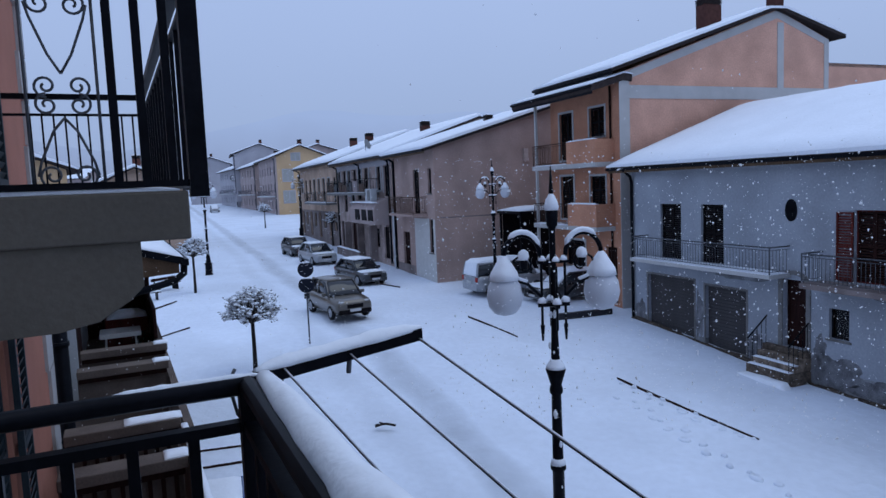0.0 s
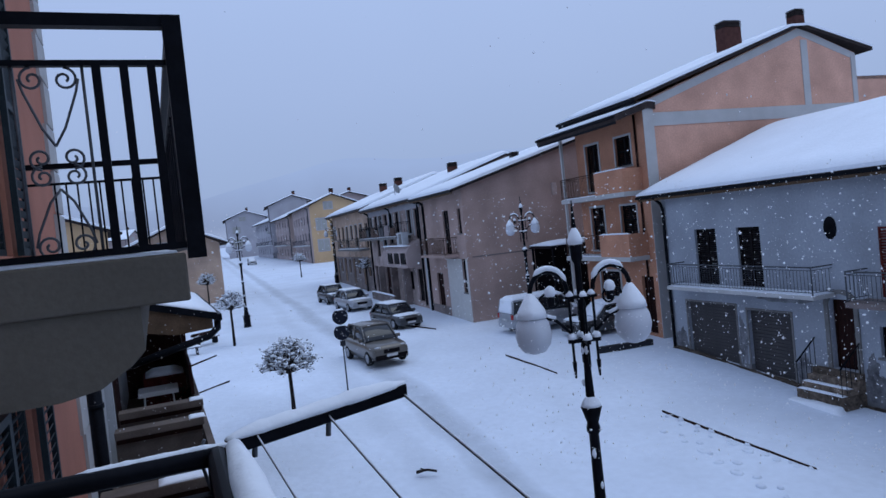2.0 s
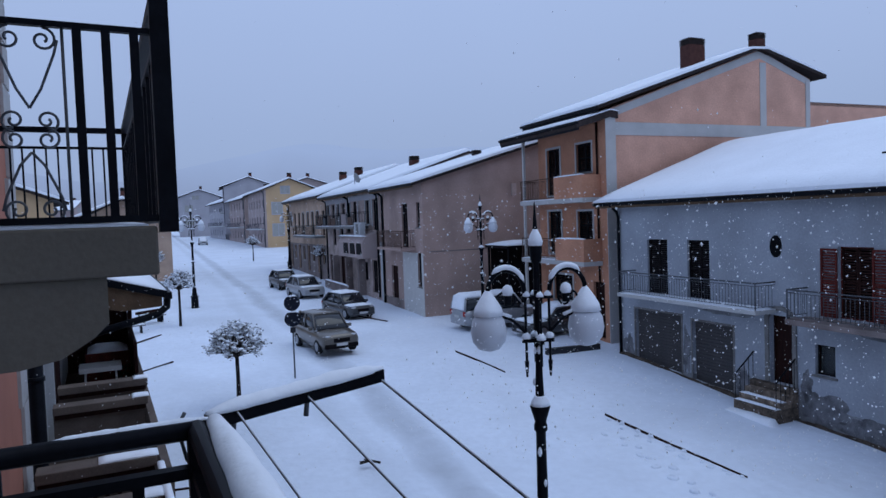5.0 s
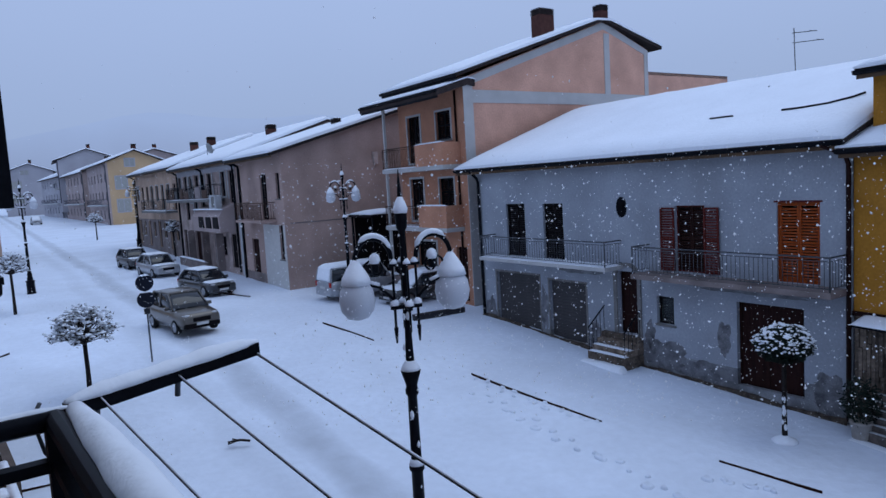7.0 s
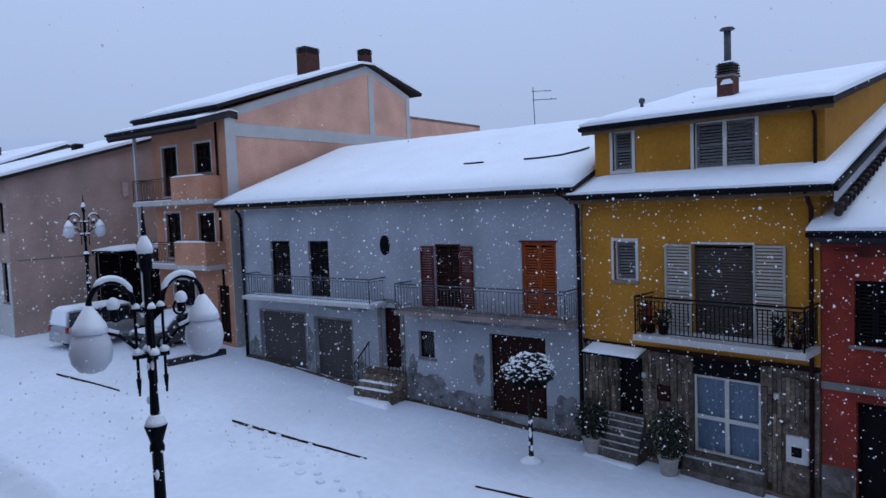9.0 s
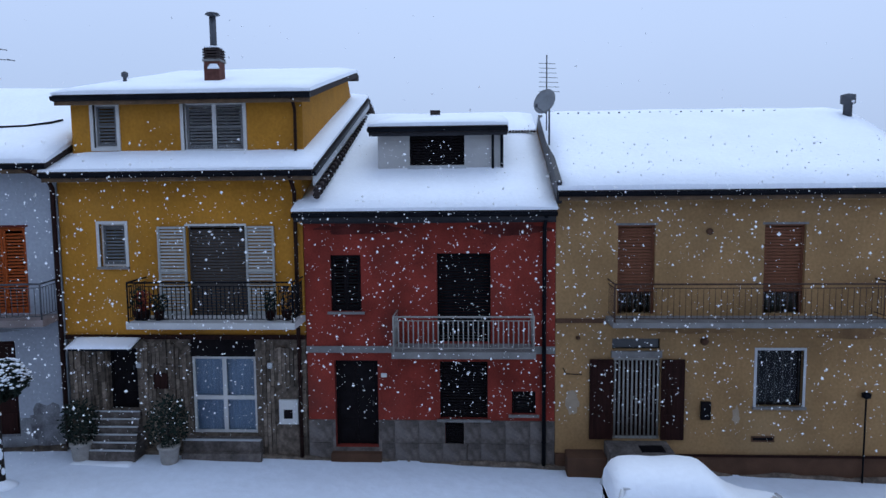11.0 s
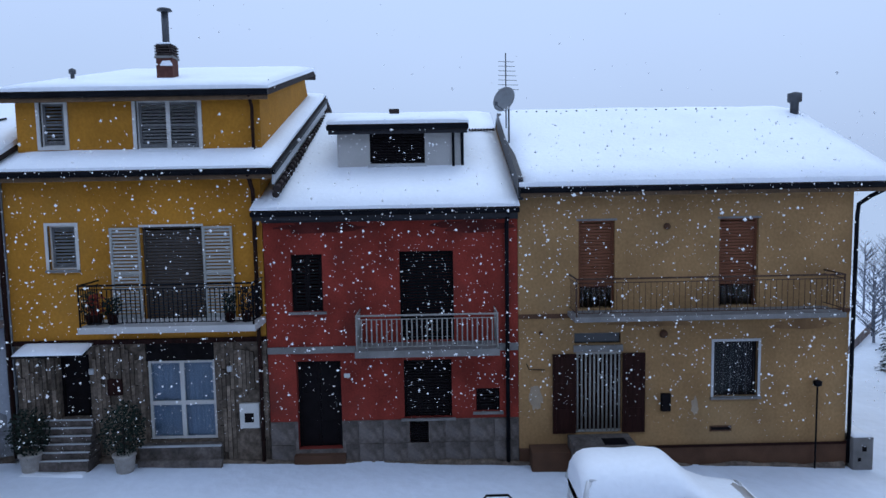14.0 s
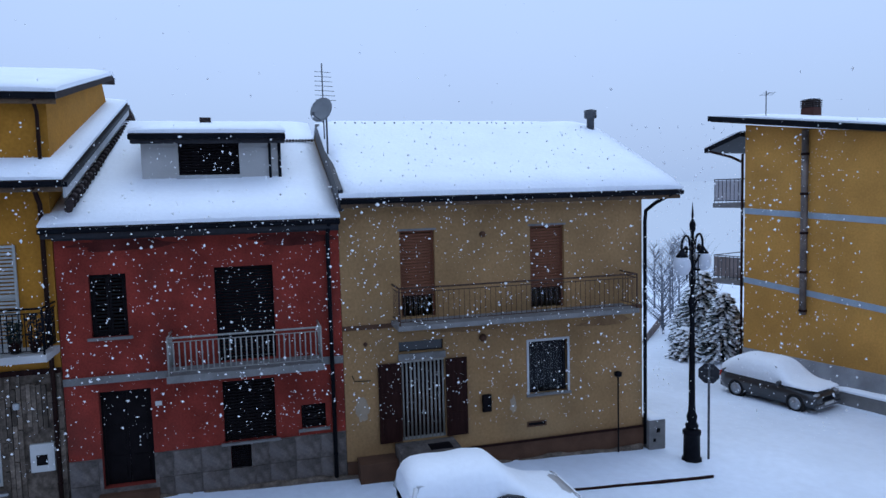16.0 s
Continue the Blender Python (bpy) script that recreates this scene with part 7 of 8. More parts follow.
def car(loc, deg, paint_, label, L=4.2, Wd=1.72, Ht=1.5, kind="hatch", snow=0.0, group="", name="car", lights=False):
    """A car that faces its local -y: lofted body, glazed cabin, wheels, lamps, and snow where it lies."""
    root = thing(name, label, "car", loc, deg, group=group)
    h, w = Ht, Wd / 2
    belt = 0.60 * h
    hood = 0.565 * h
    van = kind == "van"
    prof = [(-0.5, 0.30, 0.42, 0.78), (-0.485, 0.2, 0.5, 0.90), (-0.44, 0.17, 0.53, 0.96), (-0.30, 0.16, hood / h, 0.99), (-0.2, 0.16, 0.59, 1.0), (0.0, 0.16, 0.60, 1.0), (0.25, 0.16, 0.615, 1.0), (0.42, 0.17, 0.625, 0.98), (0.485, 0.2, 0.62, 0.93), (0.5, 0.28, 0.58, 0.84)]
    st = []
    for f, zb, zt, ww in prof:
        y, b, t, x = f * L, zb * h, zt * h, ww * w
        st.append([(-x * 0.9, y, b), (-x, y, b + 0.35 * (t - b)), (-x * 0.985, y, b + 0.75 * (t - b)), (-x * 0.9, y, t - 0.02), (-x * 0.45, y, t + 0.015), (x * 0.45, y, t + 0.015), (x * 0.9, y, t - 0.02), (x * 0.985, y, b + 0.75 * (t - b)), (x, y, b + 0.35 * (t - b)), (x * 0.9, y, b)])
    part("body", loft(bmesh.new(), st), paint_, root)
    ys = (-0.24, -0.09, 0.30, 0.47) if not van else (-0.33, -0.22, 0.46, 0.49)
    if kind == "compact":
        ys = (-0.16, 0.0, 0.46, 0.5)
    gz0 = 0.60 * h
    cab = []
    for f, z, ww in ((ys[0], gz0, 0.86), (ys[1], h - 0.06, 0.72), ((ys[1] + ys[2]) / 2, h - 0.02, 0.74), (ys[2], h - 0.05, 0.71), (ys[3], gz0 + 0.02, 0.84)):
        y, x = f * L, ww * w
        top = z
        cab.append([(-w * 0.88, y, gz0 - 0.06), (-x, y, max(gz0 + 0.01, top - 0.05)), (-x * 0.85, y, max(gz0 + 0.02, top)), (0, y, max(gz0 + 0.03, top + 0.015)), (x * 0.85, y, max(gz0 + 0.02, top)), (x, y, max(gz0 + 0.01, top - 0.05)), (w * 0.88, y, gz0 - 0.06)])
    part("glazing", loft(bmesh.new(), cab), CARGLASS, root, "dark tinted windows")
    rf_ = bmesh.new()
    ra, rb = ys[1] * L - 0.03, ys[2] * L + 0.03
    for i in range(1):
        st2 = []
        for q in range(7):
            f = q / 6
            y = ra + (rb - ra) * f
            x = 0.74 * w
            z = h + 0.005 - 0.05 * (2 * f - 1) ** 2
            st2.append([(-x, y, z - 0.075), (-x * 0.9, y, z - 0.005), (0, y, z + 0.022), (x * 0.9, y, z - 0.005), (x, y, z - 0.075)])
        loft(rf_, st2)
    roof_ = part("roof", rf_, paint_, root)
    for s in (-1, 1):
        pm = bmesh.new()
        tube(pm, [(s * 0.87 * w, ys[0] * L, gz0 - 0.03), (s * 0.735 * w, ys[1] * L, h - 0.06)], 0.035, 6)
        tube(pm, [(s * 0.735 * w, ys[1] * L, h - 0.05), (s * 0.745 * w, ys[2] * L, h - 0.04)], 0.028, 6)
        tube(pm, [(s * 0.735 * w, ys[2] * L, h - 0.06), (s * 0.87 * w, ys[3] * L, gz0)], 0.06, 6)
        m_ = (ys[1] + ys[2]) / 2
        tube(pm, [(s * 0.885 * w, m_ * L, gz0 - 0.03), (s * 0.755 * w, m_ * L, h - 0.05)], 0.03, 6)
        part("pillar", pm, paint_, root)
        mr = bmesh.new()
        bx(mr, s * w * 0.93 if s > 0 else -w * 0.93 - 0.2, s * w * 0.93 + 0.2 if s > 0 else -w * 0.93, ys[0] * L + 0.2, ys[0] * L + 0.3, gz0 - 0.02, gz0 + 0.13)
        part("mirror", mr, paint_, root, bevel=0.03)
        hl_ = bmesh.new()
        lathe(hl_, [(0.02, -0.02), (0.1, 0.0), (0.11, 0.05), (0.03, 0.08)], 12, (s * w * 0.66, -0.475 * L, 0.47 * h), 1.5, 0.6)
        part("headlight", hl_, LIGHTG, root)
        tl_ = bmesh.new()
        tb_ = 0.03 * L if snow > 0.24 else 0.0
        bx(tl_, s * w * 0.8 - 0.09, s * w * 0.8 + 0.09, 0.485 * L - tb_, 0.503 * L - tb_, 0.46 * h, 0.60 * h)
        part("tail_light", tl_, TAILRED, root, bevel=0.02)
        for f in (-0.315, 0.30):
            wm_ = lathe(bmesh.new(), [(0.2, -0.1), (0.30, -0.1), (0.32, -0.06), (0.32, 0.06), (0.30, 0.1), (0.2, 0.1)], 20)
            bmesh.ops.rotate(wm_, cent=(0, 0, 0), matrix=Matrix.Rotation(radians(90), 3, "Y"), verts=wm_.verts)
            bmesh.ops.translate(wm_, vec=(s * (w - 0.1), f * L, 0.32), verts=wm_.verts)
            wh = part("wheel", wm_, RUBBER, root)
            rm_ = lathe(bmesh.new(), [(0.2, -0.02), (0.205, 0.0), (0.13, 0.02), (0.05, 0.005), (0.03, 0.03)], 16)
            bmesh.ops.rotate(rm_, cent=(0, 0, 0), matrix=Matrix.Rotation(radians(90 * s), 3, "Y"), verts=rm_.verts)
            bmesh.ops.translate(rm_, vec=(s * (w + 0.0), f * L, 0.32), verts=rm_.verts)
            part("rim", rm_, ALLOY, wh)
    gr = bmesh.new()
    bx(gr, -w * 0.42, w * 0.42, -0.503 * L, -0.485 * L, 0.33 * h, 0.43 * h)
    part("grille", gr, SHUT, root)
    bx_b = box(-w * 0.86, w * 0.86, -0.508 * L, -0.47 * L, 0.17 * h, 0.29 * h)
    part("front_bumper", bx_b, SHUT if kind == "suv" else paint_, root, bevel=0.04)
    part("rear_bumper", box(-w * 0.86, w * 0.86, 0.47 * L, 0.506 * L, 0.2 * h, 0.38 * h), paint_, root, bevel=0.04)
    part("front_plate", box(-0.25, 0.25, -0.512 * L, -0.507 * L, 0.24 * h, 0.31 * h), PLATE, root)
    part("rear_plate", box(-0.25, 0.25, 0.506 * L, 0.51 * L, 0.4 * h, 0.47 * h), PLATE, root)
    if snow:
        if snow > 0.13:
            zb = (0.50 if snow > 0.24 else 0.60) * h
            st3 = []
            for q in range(29):
                f = -0.5 + q / 28
                tp = float(np.mean([np.interp(f + d, (-0.5, -0.47, -0.3, ys[0], ys[1], 0.1, ys[2], ys[3], 0.51), (0.34, 0.38, 0.46, 0.62, 1.0, 1.03, 1.02, 0.9, 0.7) if kind == "compact" else (0.5, 0.56, 0.6, 0.65, 1.0, 1.03, 1.02, 0.8, 0.66)) for d in (-0.035, -0.02, 0, 0.02, 0.035)])) * h + snow * 0.75
                wd = w * float(np.interp(f, (-0.5, -0.42, -0.2, 0, 0.35, 0.47, 0.5), (0.78, 0.93, 0.97, 0.95, 0.95, 0.9, 0.82)))
                ring = []
                for g in range(13):
                    a = math.pi * g / 12
                    cx_, sx_ = math.cos(a), math.sin(a)
                    bump = 1 + 0.04 * noise.noise((g * 0.5, q * 0.35, loc[0]))
                    ring.append((wd * math.copysign(abs(cx_) ** 0.62, cx_), f * L, zb + (tp - zb) * sx_ ** 0.72 * bump))
                st3.append(ring)
            part("snow_cover", loft(bmesh.new(), st3), SNOW, root, "thick rounded cover of fresh snow")
            return root
        part("roof_snow", heap(bmesh.new(), -0.72 * w, 0.72 * w, ra, rb, h - 0.035, 0.05 + snow, 8, 14, seed=loc[0], lump=0.15), SNOW, roof_, "snow piled on the roof")
        part("hood_snow", heap(bmesh.new(), -0.86 * w, 0.86 * w, -0.47 * L, ys[0] * L + 0.05, hood - 0.03, 0.03 + snow * 0.8, 8, 10, seed=loc[1], lump=0.2), SNOW, root, "snow lying on the bonnet")
        if snow > 0.06:
            for a, b, z0_, z1_ in ((ys[0], ys[1], gz0 + 0.02, h - 0.05), (ys[2], ys[3], h - 0.04, gz0 + 0.03)):
                q = []
                for i in range(9):
                    f = i / 8
                    y, z = (a + (b - a) * f) * L, z0_ + (z1_ - z0_) * f
                    x = 0.80 * w - 0.07 * w * (f if a == ys[0] else 1 - f)
                    sg_ = -1 if a == ys[0] else 1
                    q.append([(-x, y, z), (-x * 0.85, y + sg_ * 0.06, z + 0.05 + 0.02 * noise.noise((i, loc[0], 1))), (0, y + sg_ * 0.08, z + 0.07), (x * 0.85, y + sg_ * 0.06, z + 0.05), (x, y, z)])
                part("screen_snow", loft(bmesh.new(), q), SNOW, root, "snow plastered over the screen")
    return root


def place(x, y):
    return (x, y, ground_z(y) - 0.04)


car(place(3.75, 31.0), 16, P_BROWN, "taupe compact off-road car driving along the snowy street", 4.1, 1.75, 1.66, "suv", 0.0)
car(place(5.85, 39.3), 20, P_DARK, "dark saloon parked by the street with snow on roof and bonnet", 3.8, 1.65, 1.4, "hatch", 0.05, "parked cars")
car(place(4.1, 49.6), 16, P_SILVER, "silver car parked by the street under patches of snow", 3.9, 1.72, 1.48, "hatch", 0.05, "parked cars")
car(place(2.9, 56.0), 14, P_DARK, "dark car parked behind the silver one, dusted with snow", 3.8, 1.66, 1.45, "hatch", 0.04, "parked cars")
car(place(12.4, 32.6), 100, P_SILVER, "pale boxy off-road car in the forecourt, roof thick with snow", 4.1, 1.8, 1.72, "van", 0.125, "parked cars")
car(place(14.6, 29.9), -80, P_DARK, "dark car in the forecourt with thick snow on roof and bonnet", 4.0, 1.7, 1.4, "hatch", 0.12, "parked cars")
wc_ = car(place(14.3, -4.25), 0, P_WHITE, "white hatchback parked before the tan house under thick snow", 3.6, 1.7, 1.42, "compact", 0.27, "parked cars")
part("side_window", tube(bmesh.new(), [(-0.83, 0.1, 1.02), (-0.845, -0.12, 1.04), (-0.86, -0.4, 0.97), (-0.87, -0.62, 0.84)], [0.015, 0.04, 0.045, 0.02], 8), CARGLASS, wc_, "dark edge of a side window bared of snow")
car((20.25, -16.65, -0.2), -74, P_DARK, "dark hatchback parked in the side street with a snow-covered roof", 3.45, 1.6, 1.36, "hatch", 0.17, "parked cars")
car(place(-0.35, 11.7), 4, P_BLUE, "blue car parked under the terraces, roof white with snow", 4.0, 1.7, 1.45, "hatch", 0.05, "parked cars")
car(place(-17.5, 150), 8, P_WHITE, "white car coming down the street in the mist", 4.2, 1.75, 1.5, "hatch", 0.0, "distant cars")
car(place(-10.3, 152), 8, P_SILVER, "silver car parked far up the street", 4.2, 1.75, 1.5, "hatch", 0.1, "distant cars")
car(place(-22, 172), 8, P_DARK, "dark van in the mist far up the street", 4.4, 1.8, 1.9, "van", 0.05, "distant cars")

bd = thing("parking_hoop", "dark metal hoop half buried in snow", "barrier", (14.75, -0.95, ground_z(-1) + 0.0), 0)
part("hoop", tube(bmesh.new(), [(0, -0.28, 0), (0, -0.28, 0.42), (0, -0.22, 0.48), (0, 0.22, 0.48), (0, 0.28, 0.42), (0, 0.28, 0)], 0.026, 8), IRON, bd)
part("snow", heap(bmesh.new(), -0.2, 0.2, -0.24, 0.24, 0.0, 0.2, 5, 6), SNOW, bd)
db = thing("fallen_branch", "dark broken twig lying on the snow", "branch", on(3.69, 17.6, 0.06), 75)
part("stick", tube(bmesh.new(), [(0, -0.25, 0.0), (0.04, 0, 0.04), (0, 0.3, 0.02)], 0.035, 6), BARK, db)
part("twig", tube(bmesh.new(), [(0.02, 0.0, 0.03), (0.15, 0.2, 0.05)], 0.02, 5), BARK, db)
part("twig", tube(bmesh.new(), [(0.0, 0.1, 0.03), (-0.14, 0.28, 0.03)], 0.02, 5), BARK, db)


def bench(x, y, deg, n=1.7):
    r = thing("bench", "dark slatted street bench under snow", "bench", on(x, y), deg, group="benches")
    for k in range(3):
        part("slat", box(-n / 2, n / 2, 0.14 * k, 0.14 * k + 0.1, 0.42, 0.46), DKWOOD, r)
    part("backrest", box(-n / 2, n / 2, 0.44, 0.48, 0.62, 0.78), DKWOOD, r)
    for s in (-1, 1):
        part("leg", box(s * n * 0.38 - 0.03, s * n * 0.38 + 0.03, 0.02, 0.46, 0, 0.42), IRON, r)
        part("back_post", box(s * n * 0.38 - 0.03, s * n * 0.38 + 0.03, 0.42, 0.46, 0.42, 0.8), IRON, r)
    part("snow", heap(bmesh.new(), -n / 2, n / 2, 0.0, 0.42, 0.463, 0.12, 8, 4, seed=x), SNOW, r)


for x, y, d in ((-5.6, 38, 20), (-4.8, 41.2, 50)):
    bench(x, y, d)

# clods and prints where somebody crossed the fresh snow
ft_, rf_ = bmesh.new(), random.Random(21)
for (ax, ay), (bx_, by_), n_ in (((10.6, 17.6), (11.2, 9.2), 22), ((11.2, 18.6), (12.2, 13.6), 16), ((12.2, 10.2), (13.2, 8.9), 7)):
    for k in range(n_):
        f = k / n_
        x, y = ax + (bx_ - ax) * f + 0.16 * (k % 2) + rf_.uniform(-0.12, 0.12), ay + (by_ - ay) * f + rf_.uniform(-0.1, 0.1)
        r = rf_.uniform(0.05, 0.13)
        lathe(ft_, [(r * 1.2, -0.06), (r, 0.02), (r * 0.55, 0.045 + 0.04 * rf_.random()), (r * 0.4, -0.02), (0.01, -0.03)], 8, (x, y, ground_z(y) + 0.0), rf_.uniform(0.7, 1.3), rf_.uniform(0.7, 1.6))
tagged(single("footprints", ft_, GROUND, "line of footprints and clods in the fresh snow", "footprints"), kind="stuff")

# ---- the near side: own balcony, neighbour's balcony, terraces ----
NB = Vector((-0.40, 2.72, 0))
ND = 11.5
own = thing("building", "salmon house with pale corner stones that carries the balconies", "house", tuple(NB), ND)
wins = [(1.5, 2.75, 7.5, 9.8), (1.6, 2.7, 4.5, 6.55), (-3.2, -2.2, 6.0, 8.2), (0.2, 1.0, 4.5, 6.4)]
part("wall", holed(bmesh.new(), -0.6, 6.05, -1, 12, wins, -0.35, 0.0), SALMON, own)
# unseen stretch, kept pale so its bounced light does not tint the rail snow
part("wall", holed(bmesh.new(), -9, -0.6, -1, 12, wins, -0.35, 0.0), PALEWALL, own)
part("wall", box(-9, -0.35, 5.7, 6.05, -1, 12), SALMON, own)
part("wall", box(-9, -0.35, -9, -8.65, -1, 12), SALMON, own)
part("roof", box(-9, 0.5, -9.3, 6.4, 12, 12.3), TILE, own)
part("downpipe", tube(bmesh.new(), [(0.1, 6.3, 7.2), (0.1, 6.3, 0.0)], 0.085, 10), GUTTER, own)
for z_ in (3.2, 4.4, 5.6):
    part("clamp", lathe(bmesh.new(), [(0.1, 0), (0.1, 0.06)], 10, (0.1, 6.3, z_)), GUTTER, own)
for k in range(26):
    wdt = 0.5 if k % 2 else 0.36
    part("corner_stone", box(0.0, 0.035, 6.05 - wdt * 1.3, 6.07, -1 + 0.5 * k, -1 + 0.5 * k + 0.47), OFFWHITE, own)
SHUTG = mat("dark_green_shutter", (0.02, 0.03, 0.035), 0.55, var=0.25, scale=4)
for a, b, c, d in wins:
    wv = part("window", surround(bmesh.new(), a, b, c, d, 0.05, -0.2, -0.1), SHUTG, own)
    half = (a + b) / 2
    for e, f in ((a, half - 0.005), (half + 0.005, b)):
        shutter_leaf(own, e, f, c, d, -0.06, SHUTG)
    for e, f in ((a - 0.55, a - 0.02), (b + 0.02, b + 0.55)):
        if c > 4.4 and a > 1:
            shutter_leaf(own, e, f, c, d, 0.05, SHUTG)

# neighbour's balcony
nbx = thing("balcony", "neighbour's balcony with black iron railing on a cream slab", "balcony", (-0.18, 2.275, 1.107), ND)
nbx.scale = (0.85, 0.85, 0.85)
part("slab", box(-0.6, 1.115, 0.12, 5.12, 7.17, 7.39), CREAM, nbx, bevel=0.01)
co = bmesh.new()
prism(co, [(-0.6, 6.78), (0.55, 6.8), (0.71, 6.83), (0.84, 6.91), (0.9, 6.97), (0.9, 7.168), (-0.6, 7.168)], "y", 0.14, 5.05)
part("cove", co, CREAM, nbx, "curved cream underside")
part("slab_snow", heap(bmesh.new(), 0.02, 1.08, 0.14, 5.08, 7.392, 0.05, 6, 18), SNOW, nbx, "thin snow on the slab")
Z0 = 7.41


def flat(bm, p, q, wdt, hgt):
    """A flat bar from p to q, wdt across and hgt high."""
    p, q = Vector(p), Vector(q)
    d = (q - p).normalized()
    s = Vector((-d.y, d.x, 0)).normalized() * wdt / 2 if abs(d.z) < 0.9 else None
    u = Vector((0, 0, hgt / 2))
    if s is None:
        return bx(bm, p.x - wdt / 2, p.x + wdt / 2, p.y - hgt / 2, p.y + hgt / 2, p.z, q.z)
    v = [bm.verts.new(c + a * s + b * u) for c in (p, q) for a, b in ((-1, -1), (1, -1), (1, 1), (-1, 1))]
    for f in ((3, 2, 1, 0), (4, 5, 6, 7), (0, 1, 5, 4), (1, 2, 6, 5), (2, 3, 7, 6), (3, 0, 4, 7)):
        bm.faces.new([v[i] for i in f])
    return bm


fx, n0, n1 = 1.17, 0.15, 5.0
for (p, q) in (((-0.5, n0), (fx, n0)), ((fx, n0), (fx, n1)), ((-0.5, n1), (fx, n1))):
    part("handrail", flat(bmesh.new(), (*p, Z0 + 1.03), (*q, Z0 + 1.03), 0.06, 0.055), IRON, nbx)
    part("rail", flat(bmesh.new(), (*p, Z0 + 0.845), (*q, Z0 + 0.845), 0.035, 0.025), IRON, nbx)
    part("rail", flat(bmesh.new(), (*p, Z0 + 0.015), (*q, Z0 + 0.015), 0.035, 0.03), IRON, nbx)
part("post", box(fx - 0.045, fx + 0.035, n0 - 0.04, n0 + 0.04, Z0 - 0.05, Z0 + 1.055), IRON, nbx)
part("post", box(fx - 0.03, fx + 0.03, n1 - 0.03, n1 + 0.03, Z0 - 0.1, Z0 + 1.055), IRON, nbx)
bal = finish(box(-0.018, 0.018, -0.018, 0.018, 0, 0.83), "baluster", IRON)
for x in (0.835, 0.947, 1.06):
    piece("baluster", bal, nbx, (x, n0, Z0 + 0.015))
side_bal = finish(box(-0.011, 0.011, -0.011, 0.011, 0, 0.83), "baluster", IRON)
for k in range(1, 16):
    piece("baluster", side_bal, nbx, (fx, n0 + 5.0 * k / 16, Z0 + 0.015))
thin = finish(box(-0.009, 0.009, -0.009, 0.009, 0, 0.83), "baluster", IRON)
for k in range(1, 11):
    piece("baluster", thin, nbx, (fx * k / 11, n1, Z0 + 0.015))


def scroll(bm, x, z, s, t, r=0.075, y=0.15):
    """A spiral of flat iron: s and t turn it to the side and up or down."""
    pts = []
    for k in range(22):
        a = 0.42 * k
        rr = r * (1 - k / 26)
        pts.append((x + s * (rr * math.sin(a)), y, z + t * (r - rr * math.cos(a))))
    return tube(bm, pts, 0.006, 5)


for xc in (0.645,):
    sc_ = bmesh.new()
    mz = Z0 + 0.42
    for s in (-1, 1):
        for v in (-1, 1):
            scroll(sc_, xc + s * 0.062, mz + (-0.03 if v > 0 else -0.012), s, v, 0.048)
            scroll(sc_, xc + s * 0.062, mz + v * 0.41, s, -v, 0.052)
            tube(sc_, [(xc + s * 0.115, n0, mz + v * 0.36), (xc + s * 0.1, n0, mz + v * 0.3), (xc + s * 0.045, n0, mz + v * (0.15 if v > 0 else 0.17)), (xc, n0, mz + v * (0.07 if v > 0 else 0.115))], 0.006, 5)
    tagged(part("scrollwork", sc_, GREYIRON, nbx, "heart-shaped wrought-iron scrolls"), kind="stuff")
    for x in (xc - 0.135, xc + 0.135):
        part("panel_bar", tube(bmesh.new(), [(x, n0, Z0), (x, n0, Z0 + 0.84)], 0.007, 5), GREYIRON, nbx)

# own balcony
ob_ = thing("balcony", "balcony with a black iron railing and a thick ridge of snow", "balcony", (0.96, 1.22, 0), 10.6)
part("slab", box(-1.15, 0.1, -5.5, 0.1, 5.75, 5.97), CONC, ob_)
RZ = 6.965
for p, q, nm in (((-1.2, 0.0), (0.0, 0.0), "handrail"), ((0.0, 0.0), (0.0, -5.4), "handrail")):
    tb = bmesh.new()
    tube(tb, [(*p, RZ), (*q, RZ)], 0.02, 10)
    part("handrail", tb, IRON, ob_)
    part("rail", flat(bmesh.new(), (*p, RZ - 0.084), (*q, RZ - 0.084), 0.03, 0.022), IRON, ob_)
    part("rail", flat(bmesh.new(), (*p, 6.08), (*q, 6.08), 0.03, 0.022), IRON, ob_)
part("post", box(-0.02, 0.018, -0.019, 0.019, 5.97, RZ), IRON, ob_)
bal2 = finish(box(-0.011, 0.011, -0.011, 0.011, 0, RZ - 0.095 - 6.08), "baluster", IRON)
for k in range(1, 11):
    piece("baluster", bal2, ob_, (-0.115 * k, 0.0, 6.08))
for k in range(1, 46):
    piece("baluster", bal2, ob_, (0.0, -0.117 * k, 6.08))
def rail_snow(p, q, r, seed, n=60, side=0.0):
    bm = bmesh.new()
    p, q = Vector(p), Vector(q)
    s = Vector((-(q - p).y, (q - p).x, 0)).normalized()
    st = []
    for k in range(n + 1):
        c = p.lerp(q, k / n)
        g = 1 + 0.25 * noise.noise((k * 0.22, seed, 0)) + 0.12 * noise.noise((k * 0.9, seed, 3))
        end = min(1, 0.35 + 4 * min(k / n, 1 - k / n))
        a = r * g * end
        st.append([tuple(c + s * (side + a * x) + Vector((0, 0, a * z))) for x, z in ((-1, -0.05), (-0.95, 0.45), (-0.6, 0.95), (0, 1.15), (0.6, 0.95), (0.95, 0.45), (1, -0.05))])
    return loft(bm, st)


